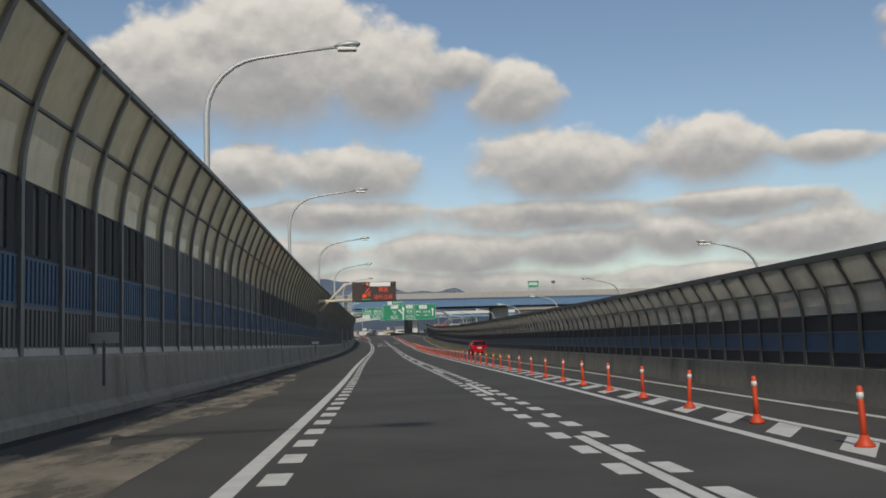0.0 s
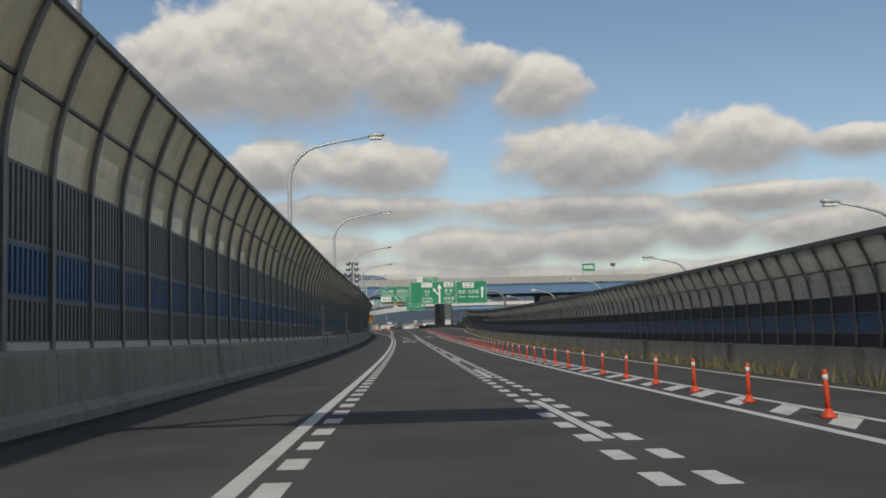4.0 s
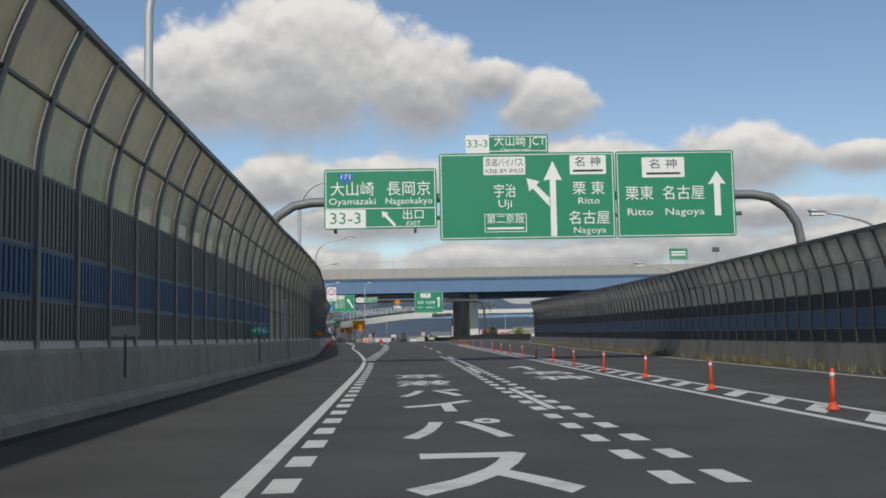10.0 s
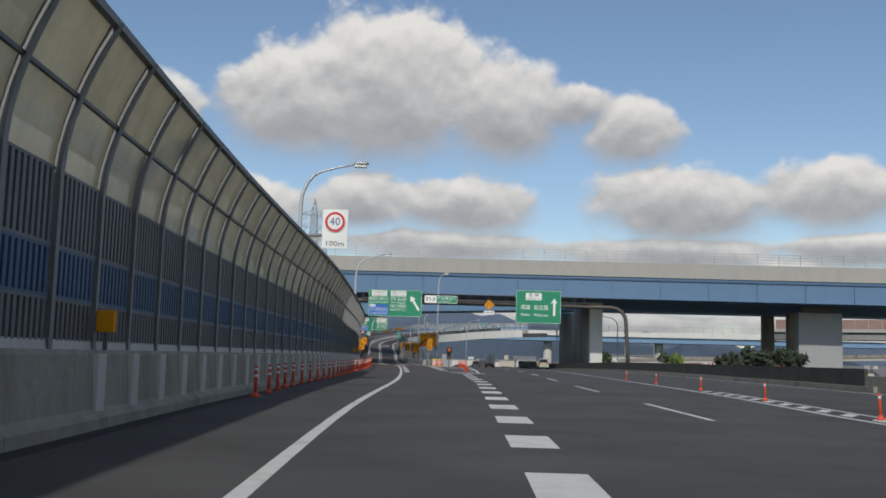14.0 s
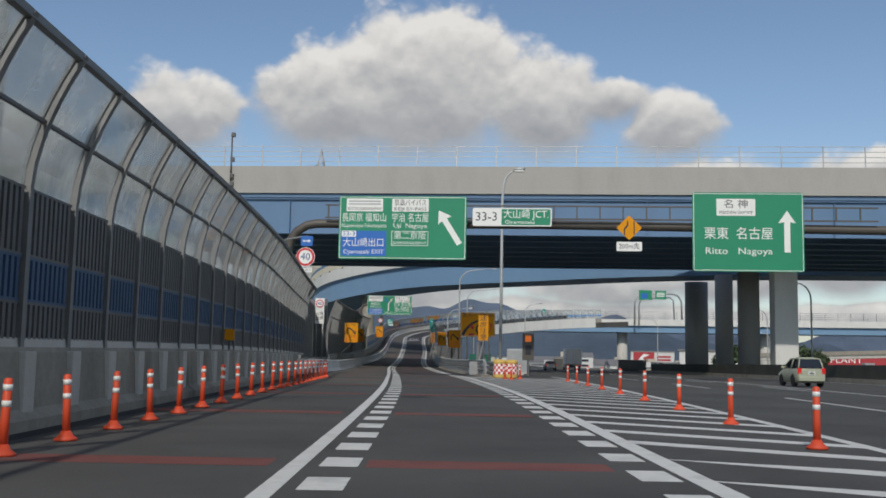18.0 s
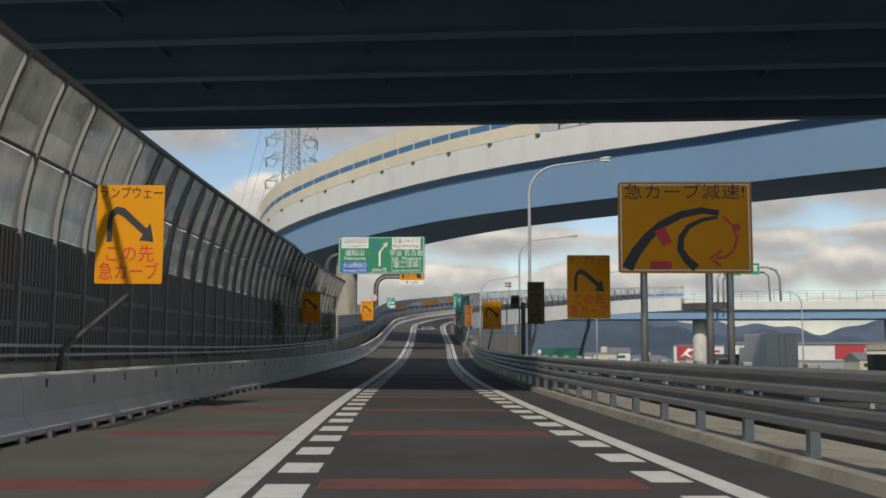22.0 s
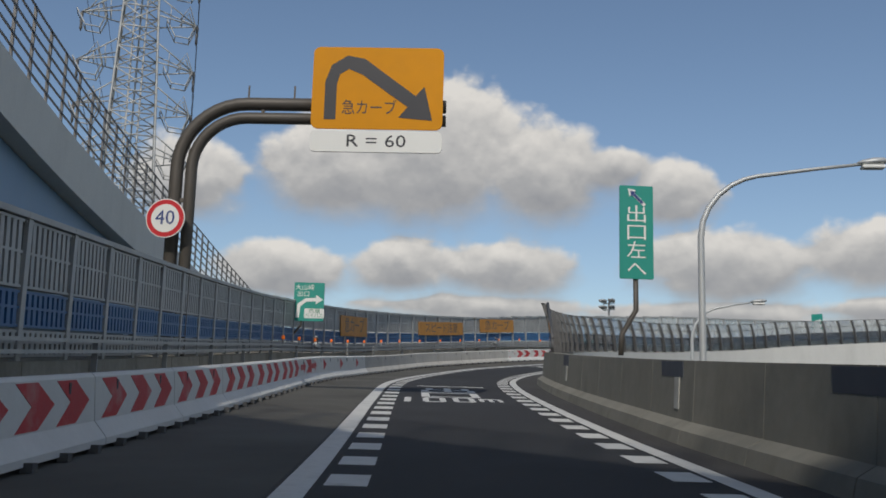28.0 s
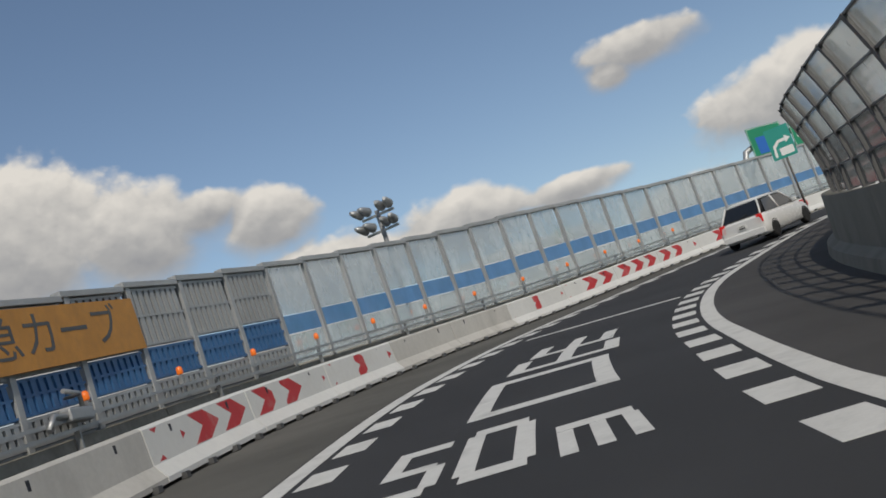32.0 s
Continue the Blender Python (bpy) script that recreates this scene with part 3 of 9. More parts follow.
def stripe(name, line, s0, s1, d, w, mat=PAINT, h=0.004, step=4.0, parent=None):
    lo = (lambda s: value(d, s) - w / 2)
    hi = (lambda s: value(d, s) + w / 2)
    return part(name, sweep(line, s0, s1, [(lo, h), (hi, h), (hi, 0.0015), (lo, 0.0015)], step), mat, parent)




tagged(part("shoulder", sweep(EDGE, 477, S_END - 2, [(lambda s: BARRIER(s) - 0.3, 0.002), (-1.5, 0.002), (-0.2, 0.002), (-0.2, -0.01), (lambda s: BARRIER(s) - 0.3, -0.01)], 1.0), ASPHALT_SHOULDER), "paler worn asphalt shoulder beside the barrier", "shoulder", kind="structure")
tagged(part("shoulder", sweep(EDGE, 437, 476.98, [(lambda s: FOOT(s) + 0.36, 0.002), (-1.5, 0.002), (-0.2, 0.002), (-0.2, -0.01), (lambda s: FOOT(s) + 0.36, -0.01)], 2.0), ASPHALT_SHOULDER), "paler worn asphalt shoulder before the ramp", "shoulder", kind="structure")
tagged(part("fresh_lane", sweep(EDGE, 574, S_END - 2, [(0.16, 0.002), (1.6, 0.002), (3.0, 0.002), (lambda s: LANE(s) - 0.12, 0.002), (lambda s: LANE(s) - 0.12, -0.01), (0.16, -0.01)], 1.0), FRESH_AND_SHADE), "newly laid dark asphalt lane of the ramp", "road", kind="structure")

# ---- bridges ----
def fence(parent, line, s0, s1, d, h, height, bay, bars, mat=STEEL, wide=0.05):
    """Posts and level bars on a parapet."""
    post_bm = boxed(-0.05, -wide, 0, 0.05, wide, height)
    me = part("post", post_bm, mat, parent).data
    n = int((s1 - s0) / bay)
    for i in range(n + 1):
        s = s0 + i * bay
        shared("post", me, parent, line.frame_at(s, d, value(h, s)))
    bpy.data.objects.remove([o for o in parent.children if o.data == me and o.matrix_basis == Matrix()][0])
    for k in range(bars):
        z = height * (k + 1) / bars - 0.05
        part("rail", sweep(line, s0, s0 + n * bay, [(d - 0.03, lambda s: value(h, s) + z), (d + 0.03, lambda s: value(h, s) + z), (d + 0.03, lambda s: value(h, s) + z + 0.06), (d - 0.03, lambda s: value(h, s) + z + 0.06)], 6.0), mat, parent)


HIGH = Line([(-190, 497.2, 14.6), (-60, 496.6, 14.6), (60, 496.6, 14.6), (210, 497.0, 14.6)], None)
high = thing("overpass_bridge", "wide steel girder overpass with blue girders and a pale concrete parapet", "bridge", kind="structure")
H_END = float(HIGH.s[-1])
part("girder", sweep(HIGH, 0, H_END, [(0.0, 0.0), (0.0, 0.1), (-0.25, 0.12), (-0.25, 3.5), (0.0, 3.52), (0.0, 3.7), (-0.55, 3.7), (-0.55, 0.0)], 30), OVERPASS_BLUE, high, "pale blue painted edge girder")
part("girder", sweep(HIGH, 0, H_END, [(0.12, 3.7), (0.12, 4.1), (-1.2, 4.1), (-1.2, 3.7)], 30), OVERPASS_BLUE, high)
for k, dd in enumerate((-5.2, -10.4, -15.6, -20.8, -26.0, -31.2, -35.4)):
    part("girder", sweep(HIGH, 0, H_END, [(dd + 0.35, 0.0), (dd + 0.35, 0.08), (dd + 0.05, 0.1), (dd + 0.05, 3.6), (dd - 0.05, 3.6), (dd - 0.05, 0.1), (dd - 0.35, 0.08), (dd - 0.35, 0.0)], 30), GIRDER_INNER, high, "dark blue inner girder in shade")
part("deck", sweep(HIGH, 0, H_END, [(0.32, 4.45), (0.32, 5.2), (-36.6, 5.2), (-36.6, 4.1), (-0.6, 4.1)], 30), OVERPASS_CONCRETE, high)
part("parapet", sweep(HIGH, 0, H_END, [(0.36, 4.12), (0.36, 6.9), (0.06, 6.9), (0.06, 4.12)], 30), OVERPASS_CONCRETE, high, "pale concrete parapet band with rain streaks")
part("parapet", sweep(HIGH, 0, H_END, [(-36.3, 4.5), (-36.3, 6.9), (-36.65, 6.9), (-36.65, 4.5)], 30), OVERPASS_CONCRETE, high)
fence(high, HIGH, 60, 330, 0.2, 6.9, 2.1, 4.0, 4)
# cross frames between the girders
stiff = bmesh.new()
for i in range(24):
    s = 90 + i * 9.0
    for dd in (-2.6, -7.8, -13.0, -18.2, -23.4, -28.6, -33.4):
        box(stiff, -0.06, -2.3, 0.9, 0.06, 2.3, 1.15, HIGH.frame_at(s, dd) @ pose(0, 0, 0, 0, 0, 90))
part("cross_beam", stiff, GIRDER_INNER, high)["kind"] = "stuff"
rib = bmesh.new()
box(rib, -0.03, -0.22, 0.12, 0.03, 0.0, 3.5)
rib_me = mesh_of("stiffener", rib, [OVERPASS_BLUE])
for i in range(23):
    shared("stiffener", rib_me, high, HIGH.frame_at(110 + i * 9.0, -0.1) @ pose(0, 0, 0, 0, 0, 90))

PIER_GREY = material("smooth_pier_concrete", (0.36, 0.37, 0.38), 0.85, var=0.18, grain=8.0, stain=0.4, bump=0.2, spec=0.2, dark=(0.26, 0.27, 0.28, 0.4), streak=0.4)


def pier(name, x, y, z0, z1, r, square, mat, label):
    ob = thing(name, label, "bridge pier", "bridge piers", m=pose(x, y, z0))
    if square:
        part("shaft", boxed(-r, -r, 0, r, r, z1 - z0, 0.12), mat, ob)
    else:
        part("shaft", lathe([(r, 0), (r, z1 - z0)], 28), mat, ob)
    part("bearing", boxed(-r * 0.6, -r * 0.6, z1 - z0 - 0.25, r * 0.6, r * 0.6, z1 - z0 + 0.04, 0.03), STEEL_DARK, ob)
    part("footing", boxed(-r * 1.6, -r * 1.6, -2.0, r * 1.6, r * 1.6, 0.25, 0.08), CONCRETE, ob)
    return ob


pier("bridge_pier", 17.3, 509.9, 0.6, 14.55, 1.25, True, WHITE_CONCRETE, "square white painted concrete bridge pier beside the road")
pier("bridge_pier", 17.3, 527.6, 0.6, 14.55, 1.35, False, PIER_GREY, "round grey concrete bridge pier under the overpass")
pier("bridge_pier", 16.3, 538.5, 0.6, 14.55, 1.2, False, PIER_GREY, "round grey concrete bridge pier under the overpass")
wide = thing("bridge_pier", "broad dark concrete wall pier under the overpass", "bridge pier", "bridge piers", m=pose(60.5, 507.0, -8.9))
part("shaft", boxed(-4.2, -1.5, 0, 4.2, 1.5, 22.3, 0.1), PIER_GREY, wide)
part("bearing", boxed(-3.2, -1.0, 22.2, 3.2, 1.0, 23.49, 0.05), STEEL_DARK, wide)
part("footing", boxed(-5.2, -2.4, -1.0, 5.2, 2.4, 0.4, 0.1), CONCRETE, wide)
pier("bridge_pier", 62.0, 528.0, -8.9, 14.55, 1.3, True, CONCRETE, "square grey concrete bridge pier on low ground")
pier("bridge_pier", -62.0, 508.0, -8.9, 14.55, 1.3, True, CONCRETE, "square grey concrete bridge pier behind the noise wall")
pier("bridge_pier", -62.0, 526.0, -8.9, 14.55, 1.3, True, CONCRETE, "square grey concrete bridge pier behind the noise wall")

# ramp bridge that curves over the exit ramp
CURVE = Line([(150, 535.5, 14.5), (90, 536.0, 14.5), (45, 537.2, 14.5), (20, 539.6, 14.5), (8, 543.4, 14.5), (-2, 549.3, 14.5), (-9, 554.6, 14.5), (-15, 558.6, 14.5), (-22, 564.0, 14.5), (-29, 570.6, 14.5), (-35.5, 577.6, 14.3),
              (-42.6, 585.0, 13.7), (-49.0, 593.0, 12.9), (-53.5, 602.0, 12.0), (-56.5, 612.0, 11.2), (-59.0, 624.0, 10.4), (-61.5, 640.0, 9.6), (-64.5, 662.0, 8.8), (-68.0, 690.0, 7.8), (-72.0, 720.0, 6.8)], None)
C_END = float(CURVE.s[-1])
curve = thing("curved_ramp_bridge", "curved box girder ramp bridge, pale blue with a white fascia and cream screen", "bridge", kind="structure")
part("box_girder", sweep(CURVE, 0, C_END, [(-1.0, 0.0), (-1.15, 0.05), (-1.15, 3.9), (7.2, 3.9), (7.2, 0.0)], 2.5), GIRDER_BLUE, curve, "pale blue steel box girder")
part("bracket", sweep(CURVE, 0, C_END, [(-1.16, 3.3), (-1.54, 3.7), (-1.16, 3.9)], 2.5), GIRDER_BLUE, curve)
part("fascia", sweep(CURVE, 0, C_END, [(-1.55, 3.7), (-1.75, 3.75), (-1.75, 5.95), (-1.45, 5.95), (-1.45, 4.9), (7.6, 4.9), (7.6, 5.95), (7.9, 5.95), (7.9, 3.95)], 2.5), WHITE_CONCRETE, curve, "white painted concrete fascia")
S_SCREEN = 176.0
for i in range(34):
    a = S_SCREEN + i * 2.6
    for h0, h1, mat in ((6.0, 7.1, BEIGE), (7.1, 7.65, STRIPE_BLUE), (7.65, 9.35, BEIGE)):
        part("screen_panel", sweep(CURVE, a + 0.03, a + 2.57, [(-1.72, h0 + 0.01), (-1.72, h1 - 0.01), (-1.6, h1 - 0.01), (-1.6, h0 + 0.01)], 1.3), mat, curve)
    part("screen_post", sweep(CURVE, a - 0.06, a + 0.06, [(-1.735, 5.95), (-1.735, 9.37), (-1.55, 9.37), (-1.55, 5.95)], 0.2), BEIGE, curve)
    if i % 2 == 0:
        part("bracket", sweep(CURVE, a - 0.2, a + 0.2, [(-1.86, 5.7), (-1.86, 5.95), (-1.5, 5.95), (-1.5, 5.7)], 0.4), SIGN_STEEL, curve)
fence(curve, CURVE, 60, S_SCREEN - 0.6, -1.6, 5.95, 2.4, 2.0, 5, STEEL_DARK)
S_F2 = S_SCREEN + 34 * 2.6
fence(curve, CURVE, S_F2, C_END - 8, -1.6, 5.95, 2.8, 2.0, 4, POST_STEEL, 0.12)
fence(curve, CURVE, 120, C_END - 8, 7.75, 5.95, 2.8, 2.0, 6, STEEL_DARK)
pier("ramp_pier", 14.6, 551.0, 0.6, 14.45, 1.7, False, PIER_GREY, "thick round concrete pier of the curved ramp bridge")
pier("ramp_pier", -41.1, 585.8, -8.9, 14.0, 1.15, False, CONCRETE, "dark round concrete pier close behind the steel screen")
pier("ramp_pier", -53.0, 594.0, -8.9, 12.7, 1.5, False, CONCRETE, "thick round concrete pier behind the steel screen")
pier("ramp_pier", 60.0, 541.0, -8.9, 14.45, 1.5, False, CONCRETE, "thick round concrete pier on low ground")
pier("ramp_pier", -66.0, 648.0, -8.9, 9.2, 1.5, False, CONCRETE, "thick round concrete pier behind the steel screen")

# the far bridge that crosses behind
FAR = Line([(-30, 752, 12.6), (40, 745, 12.6), (140, 735, 12.8), (320, 715, 13.4)], None)
far = thing("far_bridge", "long low bridge with a white parapet and a pale blue girder", "bridge", kind="structure")
F_END = float(FAR.s[-1])
part("girder", sweep(FAR, 0, F_END, [(0, 0), (0, 2.4), (-14, 2.4), (-14, 0)], 20), GIRDER_BLUE, far)
part("parapet", sweep(FAR, 0, F_END, [(0.9, 2.3), (0.9, 4.4), (-15, 4.4), (-15, 2.3)], 20), WHITE_CONCRETE, far)
fence(far, FAR, 2, F_END - 4, 0.8, 4.4, 2.6, 4.0, 4, STEEL_DARK)
for i, (x, y) in enumerate(((22, 753), (70, 749), (125, 743), (185, 737), (250, 730))):
    pier("far_pier", x, y, -8.9, 12.8, 1.8, False, CONCRETE_PALE, "pale round concrete pier of the far bridge")
LOW = Line([(45, 690, 3.2), (90, 672, 5.0), (140, 655, 7.0), (230, 630, 10.0)], None)
low = thing("far_ramp_bridge", "slender concrete side ramp rising beyond the expressway", "bridge", kind="structure")
part("deck", sweep(LOW, 0, LOW.s[-1], [(0, 0), (0, 1.0), (-8, 1.0), (-8, 0)], 10), CONCRETE_PALE, low)
part("parapet", sweep(LOW, 0, LOW.s[-1], [(0.3, 0.9), (0.3, 2.0), (0, 2.0), (0, 0.9)], 10), CONCRETE, low)
for s in (20, 45, 70, 95, 120, 150, 180):
    p = LOW.at(s, -4)
    pier("far_pier", p.x, p.y, -8.9, p.z, 0.8, False, CONCRETE, "slim concrete pier of the far side ramp")

# ramp that ends its climb beyond the overpass
SIDE = Line([(86, 641, 12.4), (100, 634, 12.4), (130, 622, 12.6), (190, 600, 13.0), (280, 575, 13.4)], None)
side = thing("side_ramp_bridge", "ramp bridge with a dark soffit and a faded pink-brown screen", "bridge", kind="structure")
FADED = material("faded_pink_screen", (0.30, 0.20, 0.165), 0.8, var=0.2, grain=3.0, stain=0.4)
part("deck", sweep(SIDE, 0, SIDE.s[-1], [(0, 0), (-0.8, 2.6), (-9, 2.6), (-9, 0)], 8), STEEL_DARK, side)
part("parapet", sweep(SIDE, 0, SIDE.s[-1], [(0.3, 2.4), (0.3, 3.4), (0, 3.4), (0, 2.4)], 8), OVERPASS_CONCRETE, side)
for i in range(44):
    part("panel", sweep(SIDE, 4 + 4.0 * i, 7.94 + 4.0 * i, [(0.2, 3.4), (0.2, 6.4), (0.1, 6.4), (0.1, 3.4)], 4), FADED, side)
for q in (14, 60, 110, 160):
    p = SIDE.at(q, -4.5)
    pier("side_pier", p.x, p.y, -8.9, p.z, 1.4, False, CONCRETE, "round concrete pier of the side ramp")

# ---- noise wall on the left of the expressway ----
BAY = 2.0


def post_mesh(lean, h1, h2, depth=0.16):
    """An H post: upright to h1, then bowed inwards to h2."""
    bm = bmesh.new()
    pts = [(0.0, 0.0), (0.0, h1)]
    for i in range(1, 7):
        u = i / 6
        pts.append((lean * u ** 1.7, h1 + (h2 - h1) * u))
    for x0, x1, w in ((0.0, 0.02, 0.07), (0.02, depth - 0.02, 0.012), (depth - 0.02, depth, 0.07)):
        rings = []
        for x, z in pts:
            rings.append([bm.verts.new((x + a, b, z)) for a, b in ((x0, -w), (x1, -w), (x1, w), (x0, w))])
        for a, b in zip(rings, rings[1:]):
            for k in range(4):
                bm.faces.new((a[k], a[(k + 1) % 4], b[(k + 1) % 4], b[k]))
        bm.faces.new(rings[-1])
    bmesh.ops.recalc_face_normals(bm, faces=bm.faces[:])
    return bm


def louvre_panel(z0, z1, length, ribs, depth=0.05):
    """A perforated sheet panel: a tray with upright ribs standing proud of it."""
    bm = bmesh.new()
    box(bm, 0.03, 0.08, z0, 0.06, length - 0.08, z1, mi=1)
    box(bm, 0.0 + 0.005, 0.08, z0, 0.055 + depth, length - 0.08, z0 + 0.045)
    box(bm, 0.0 + 0.005, 0.08, z1 - 0.045, 0.055 + depth, length - 0.08, z1)
    for i in range(ribs):
        y = 0.1 + (length - 0.2) * (i + 0.5) / ribs
        w = (length - 0.2) / ribs * 0.27
        box(bm, 0.06, y - w, z0 + 0.045, 0.055 + depth, y + w, z1 - 0.045)
    return bm


def bowed_pane(lean, h1, h2, za, zb, length, inset=0.07):
    """A thin pane that follows the bow of the posts between two heights."""
    bm = bmesh.new()
    rows = []
    for i in range(4):
        z = za + (zb - za) * i / 3
        x = 0.05 + lean * max(0.0, (z - h1) / (h2 - h1)) ** 1.7
        rows.append([bm.verts.new((x + a, y, z)) for a, y in ((0, inset), (0, length - inset), (0.012, length - inset), (0.012, inset))])
    for a, b in zip(rows, rows[1:]):
        for k in range(4):
            bm.faces.new((a[k], a[(k + 1) % 4], b[(k + 1) % 4], b[k]))
    bm.faces.new(rows[0])
    bm.faces.new(rows[-1])
    bmesh.ops.recalc_face_normals(bm, faces=bm.faces[:])
    return bm


def bow(lean, h1, h2, z):
    return lean * max(0.0, (z - h1) / (h2 - h1)) ** 1.7


def noise_wall(name, label, line, s0, s1, d, base, lean, h1, h2, side, scheme, levels, ribs=9, scale=None, span=1, last=False, bay=2.0):
    """Bays of posts and panels along a line. levels: heights of the panel joints; scheme(s) picks the look."""
    ob = thing(name, label, "noise wall", "noise walls", kind="structure")
    frame_mat = STEEL_DARK if name == "far_noise_wall" else POST_STEEL
    key = (name, lean, h1, h2, ribs, bay)
    if key not in WALL_MESHES:
        k = {"post": mesh_of("post", post_mesh(lean, h1, h2), [frame_mat])}
        z = levels
        long = bay * span
        plain = name == "ramp_noise_wall"
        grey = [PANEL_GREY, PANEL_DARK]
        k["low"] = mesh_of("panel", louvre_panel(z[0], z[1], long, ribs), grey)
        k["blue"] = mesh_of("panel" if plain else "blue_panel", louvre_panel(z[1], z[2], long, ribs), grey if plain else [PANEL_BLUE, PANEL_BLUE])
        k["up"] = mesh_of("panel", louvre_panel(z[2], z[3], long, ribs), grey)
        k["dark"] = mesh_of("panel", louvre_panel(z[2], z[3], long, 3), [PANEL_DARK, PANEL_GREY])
        for tag, mat in (("cream", CREAM_PANEL), ("clear", MILKY_PANEL if name == "far_noise_wall" else STREAKY_PANEL if name == "ramp_noise_wall" else CLEAR_PANEL)):
            k[tag + "1"] = mesh_of("pane", bowed_pane(lean, h1, h2, z[3] + 0.02, z[4] - 0.03, long), [mat])
            k[tag + "2"] = mesh_of("pane", bowed_pane(lean, h1, h2, z[4] + 0.03, z[5], long), [mat])
            k[tag + "0"] = mesh_of("pane", bowed_pane(lean, h1, h2, z[0], z[3] + 0.02, long), [mat])
        cross = bmesh.new()
        for q in ((z[0] + z[3]) / 2, z[3]):
            box(cross, 0.0, 0.05, q - 0.04, 0.1, long - 0.05, q + 0.04)
        k["cross"] = mesh_of("crossbar", cross, [STEEL_DARK])
        WALL_MESHES[key] = k
    k = WALL_MESHES[key]
    n = int(round((s1 - s0) / bay))
    for i in range(n + 1):
        s = s0 + i * bay
        zs = value(scale, s) if scale else 1.0
        a, b = line.at(s, value(d, s), value(base, s)), line.at(s + bay, value(d, s + bay), value(base, s + bay))
        turn = math.degrees(math.atan2(-(b.x - a.x), b.y - a.y))
        grade = math.degrees(math.atan2(b.z - a.z, (b - a).xy.length))
        m = Matrix.Translation(a) @ pose(0, 0, 0, 0, 0, turn) @ Matrix.Diagonal((side, 1, zs, 1))
        if i < n or last:
            shared("post", k["post"], ob, m)
        if i == n:
            break
        if i % span:
            continue
        a, b = a, line.at(s + bay * span, value(d, s + bay * span), value(base, s + bay * span))
        turn = math.degrees(math.atan2(-(b.x - a.x), b.y - a.y))
        grade = math.degrees(math.atan2(b.z - a.z, (b - a).xy.length))
        g = Matrix.Translation(a) @ pose(0, 0, 0, 0, 0, turn) @ pose(0, 0, 0, grade) @ Matrix.Diagonal((side, (b - a).length / (bay * span), zs, 1))
        look_of = scheme(s)
        if look_of == "cream_all":
            rows = ("cream0", "cream1", "cream2", "cross")
        elif look_of == "cream_dark":
            rows = ("low", "blue", "dark", "cream1", "cream2")
        else:
            rows = ("low", "blue", "up", look_of + "1", look_of + "2")
        for r in rows:
            me = k[r]
            o = shared(me.name.split(".")[0], me, ob, g)
            if r.startswith("clear"):
                o.visible_shadow = False
    zt = levels[5]
    for z, r, nm in ((levels[4], 0.03, "mid_rail"), (zt + 0.03, 0.06, "top_rail")):
        x = side * (0.08 + bow(lean, h1, h2, z))
        f = (lambda s, x=x: value(d, s) + x)
        hh = (lambda s, z=z: value(base, s) + z * (value(scale, s) if scale else 1.0))
        part(nm, sweep(line, s0, s0 + n * bay, [(lambda s, f=f: f(s) - r, lambda s, hh=hh: hh(s) - r), (lambda s, f=f: f(s) + r, lambda s, hh=hh: hh(s) - r), (lambda s, f=f: f(s) + r, lambda s, hh=hh: hh(s) + r), (lambda s, f=f: f(s) - r, lambda s, hh=hh: hh(s) + r)], bay), frame_mat if nm == "top_rail" else STEEL_DARK, ob)
    return ob


WALL_MESHES = {}
L_LEVELS = (0.02, 0.75, 1.5, 2.65, 3.75, 4.85)


def left_scheme(s):
    if 262 <= s < 286:
        return "cream_all"
    if s >= 376:
        return "clear"
    return "cream_dark" if s < 90 and int(s / 24) % 3 != 1 else "cream"


LEFT_TOP = pw([(-70, 1.06), (100, 1.06), (150, 1.0), (180, 1.02), (215, 1.06), (250, 1.05), (290, 0.97), (380, 0.9), (462, 0.9)])
for a in range(-64, 462, 58):
    b = min(a + 58, 464)
    noise_wall("noise_wall", "tall noise wall, louvred grey and blue panels under bowed yellowed panes" if a < 340 else "tall noise wall, louvred grey panels under bowed clear panes", EDGE, a, b,
               lambda s: FOOT(s) - 0.42, lambda s: 1.2, 0.7, 2.65, 4.9, 1, left_scheme, L_LEVELS, 9, LEFT_TOP, 1, b == 464)
# concrete foot of the wall: separate cast blocks
blocks = thing("concrete_barrier", "weathered streaked concrete foot of the noise wall", "barrier", kind="structure")
for i in range(132):
    a = -70 + 4.0 * i
    part("block", sweep(EDGE, a + 0.012, a + 3.988, [(lambda s: FOOT(s), 0.0), (lambda s: FOOT(s), 0.16), (lambda s: FOOT(s) - 0.16, 0.3), (lambda s: FOOT(s) - 0.22, 1.12), (lambda s: FOOT(s) - 0.26, 1.2), (lambda s: FOOT(s) - 0.75, 1.2), (lambda s: FOOT(s) - 0.75, 0.0)], 2.0), CONCRETE, blocks)
for a in range(-64, 462, 58):
    part("sill", sweep(EDGE, a, min(a + 58, 464) - 0.02, [(lambda s: FOOT(s) - 0.29, 1.2), (lambda s: FOOT(s) - 0.32, 1.34), (lambda s: FOOT(s) - 0.41, 1.34), (lambda s: FOOT(s) - 0.41, 1.2)], 2.0), CONCRETE_PALE, blocks, "pale sill under the panels")
# gutter strip in dark asphalt, painting the shade at the wall's foot
tagged(part("gutter", sweep(EDGE, -70, 440, [(lambda s: FOOT(s) + 0.02, 0.003), (lambda s: FOOT(s) + 0.34, 0.003), (lambda s: FOOT(s) + 0.34, -0.01), (lambda s: FOOT(s) + 0.02, -0.01)], 4.0), FRESH_AND_SHADE), "damp dark gutter strip at the foot of the noise wall", "gutter", kind="structure")
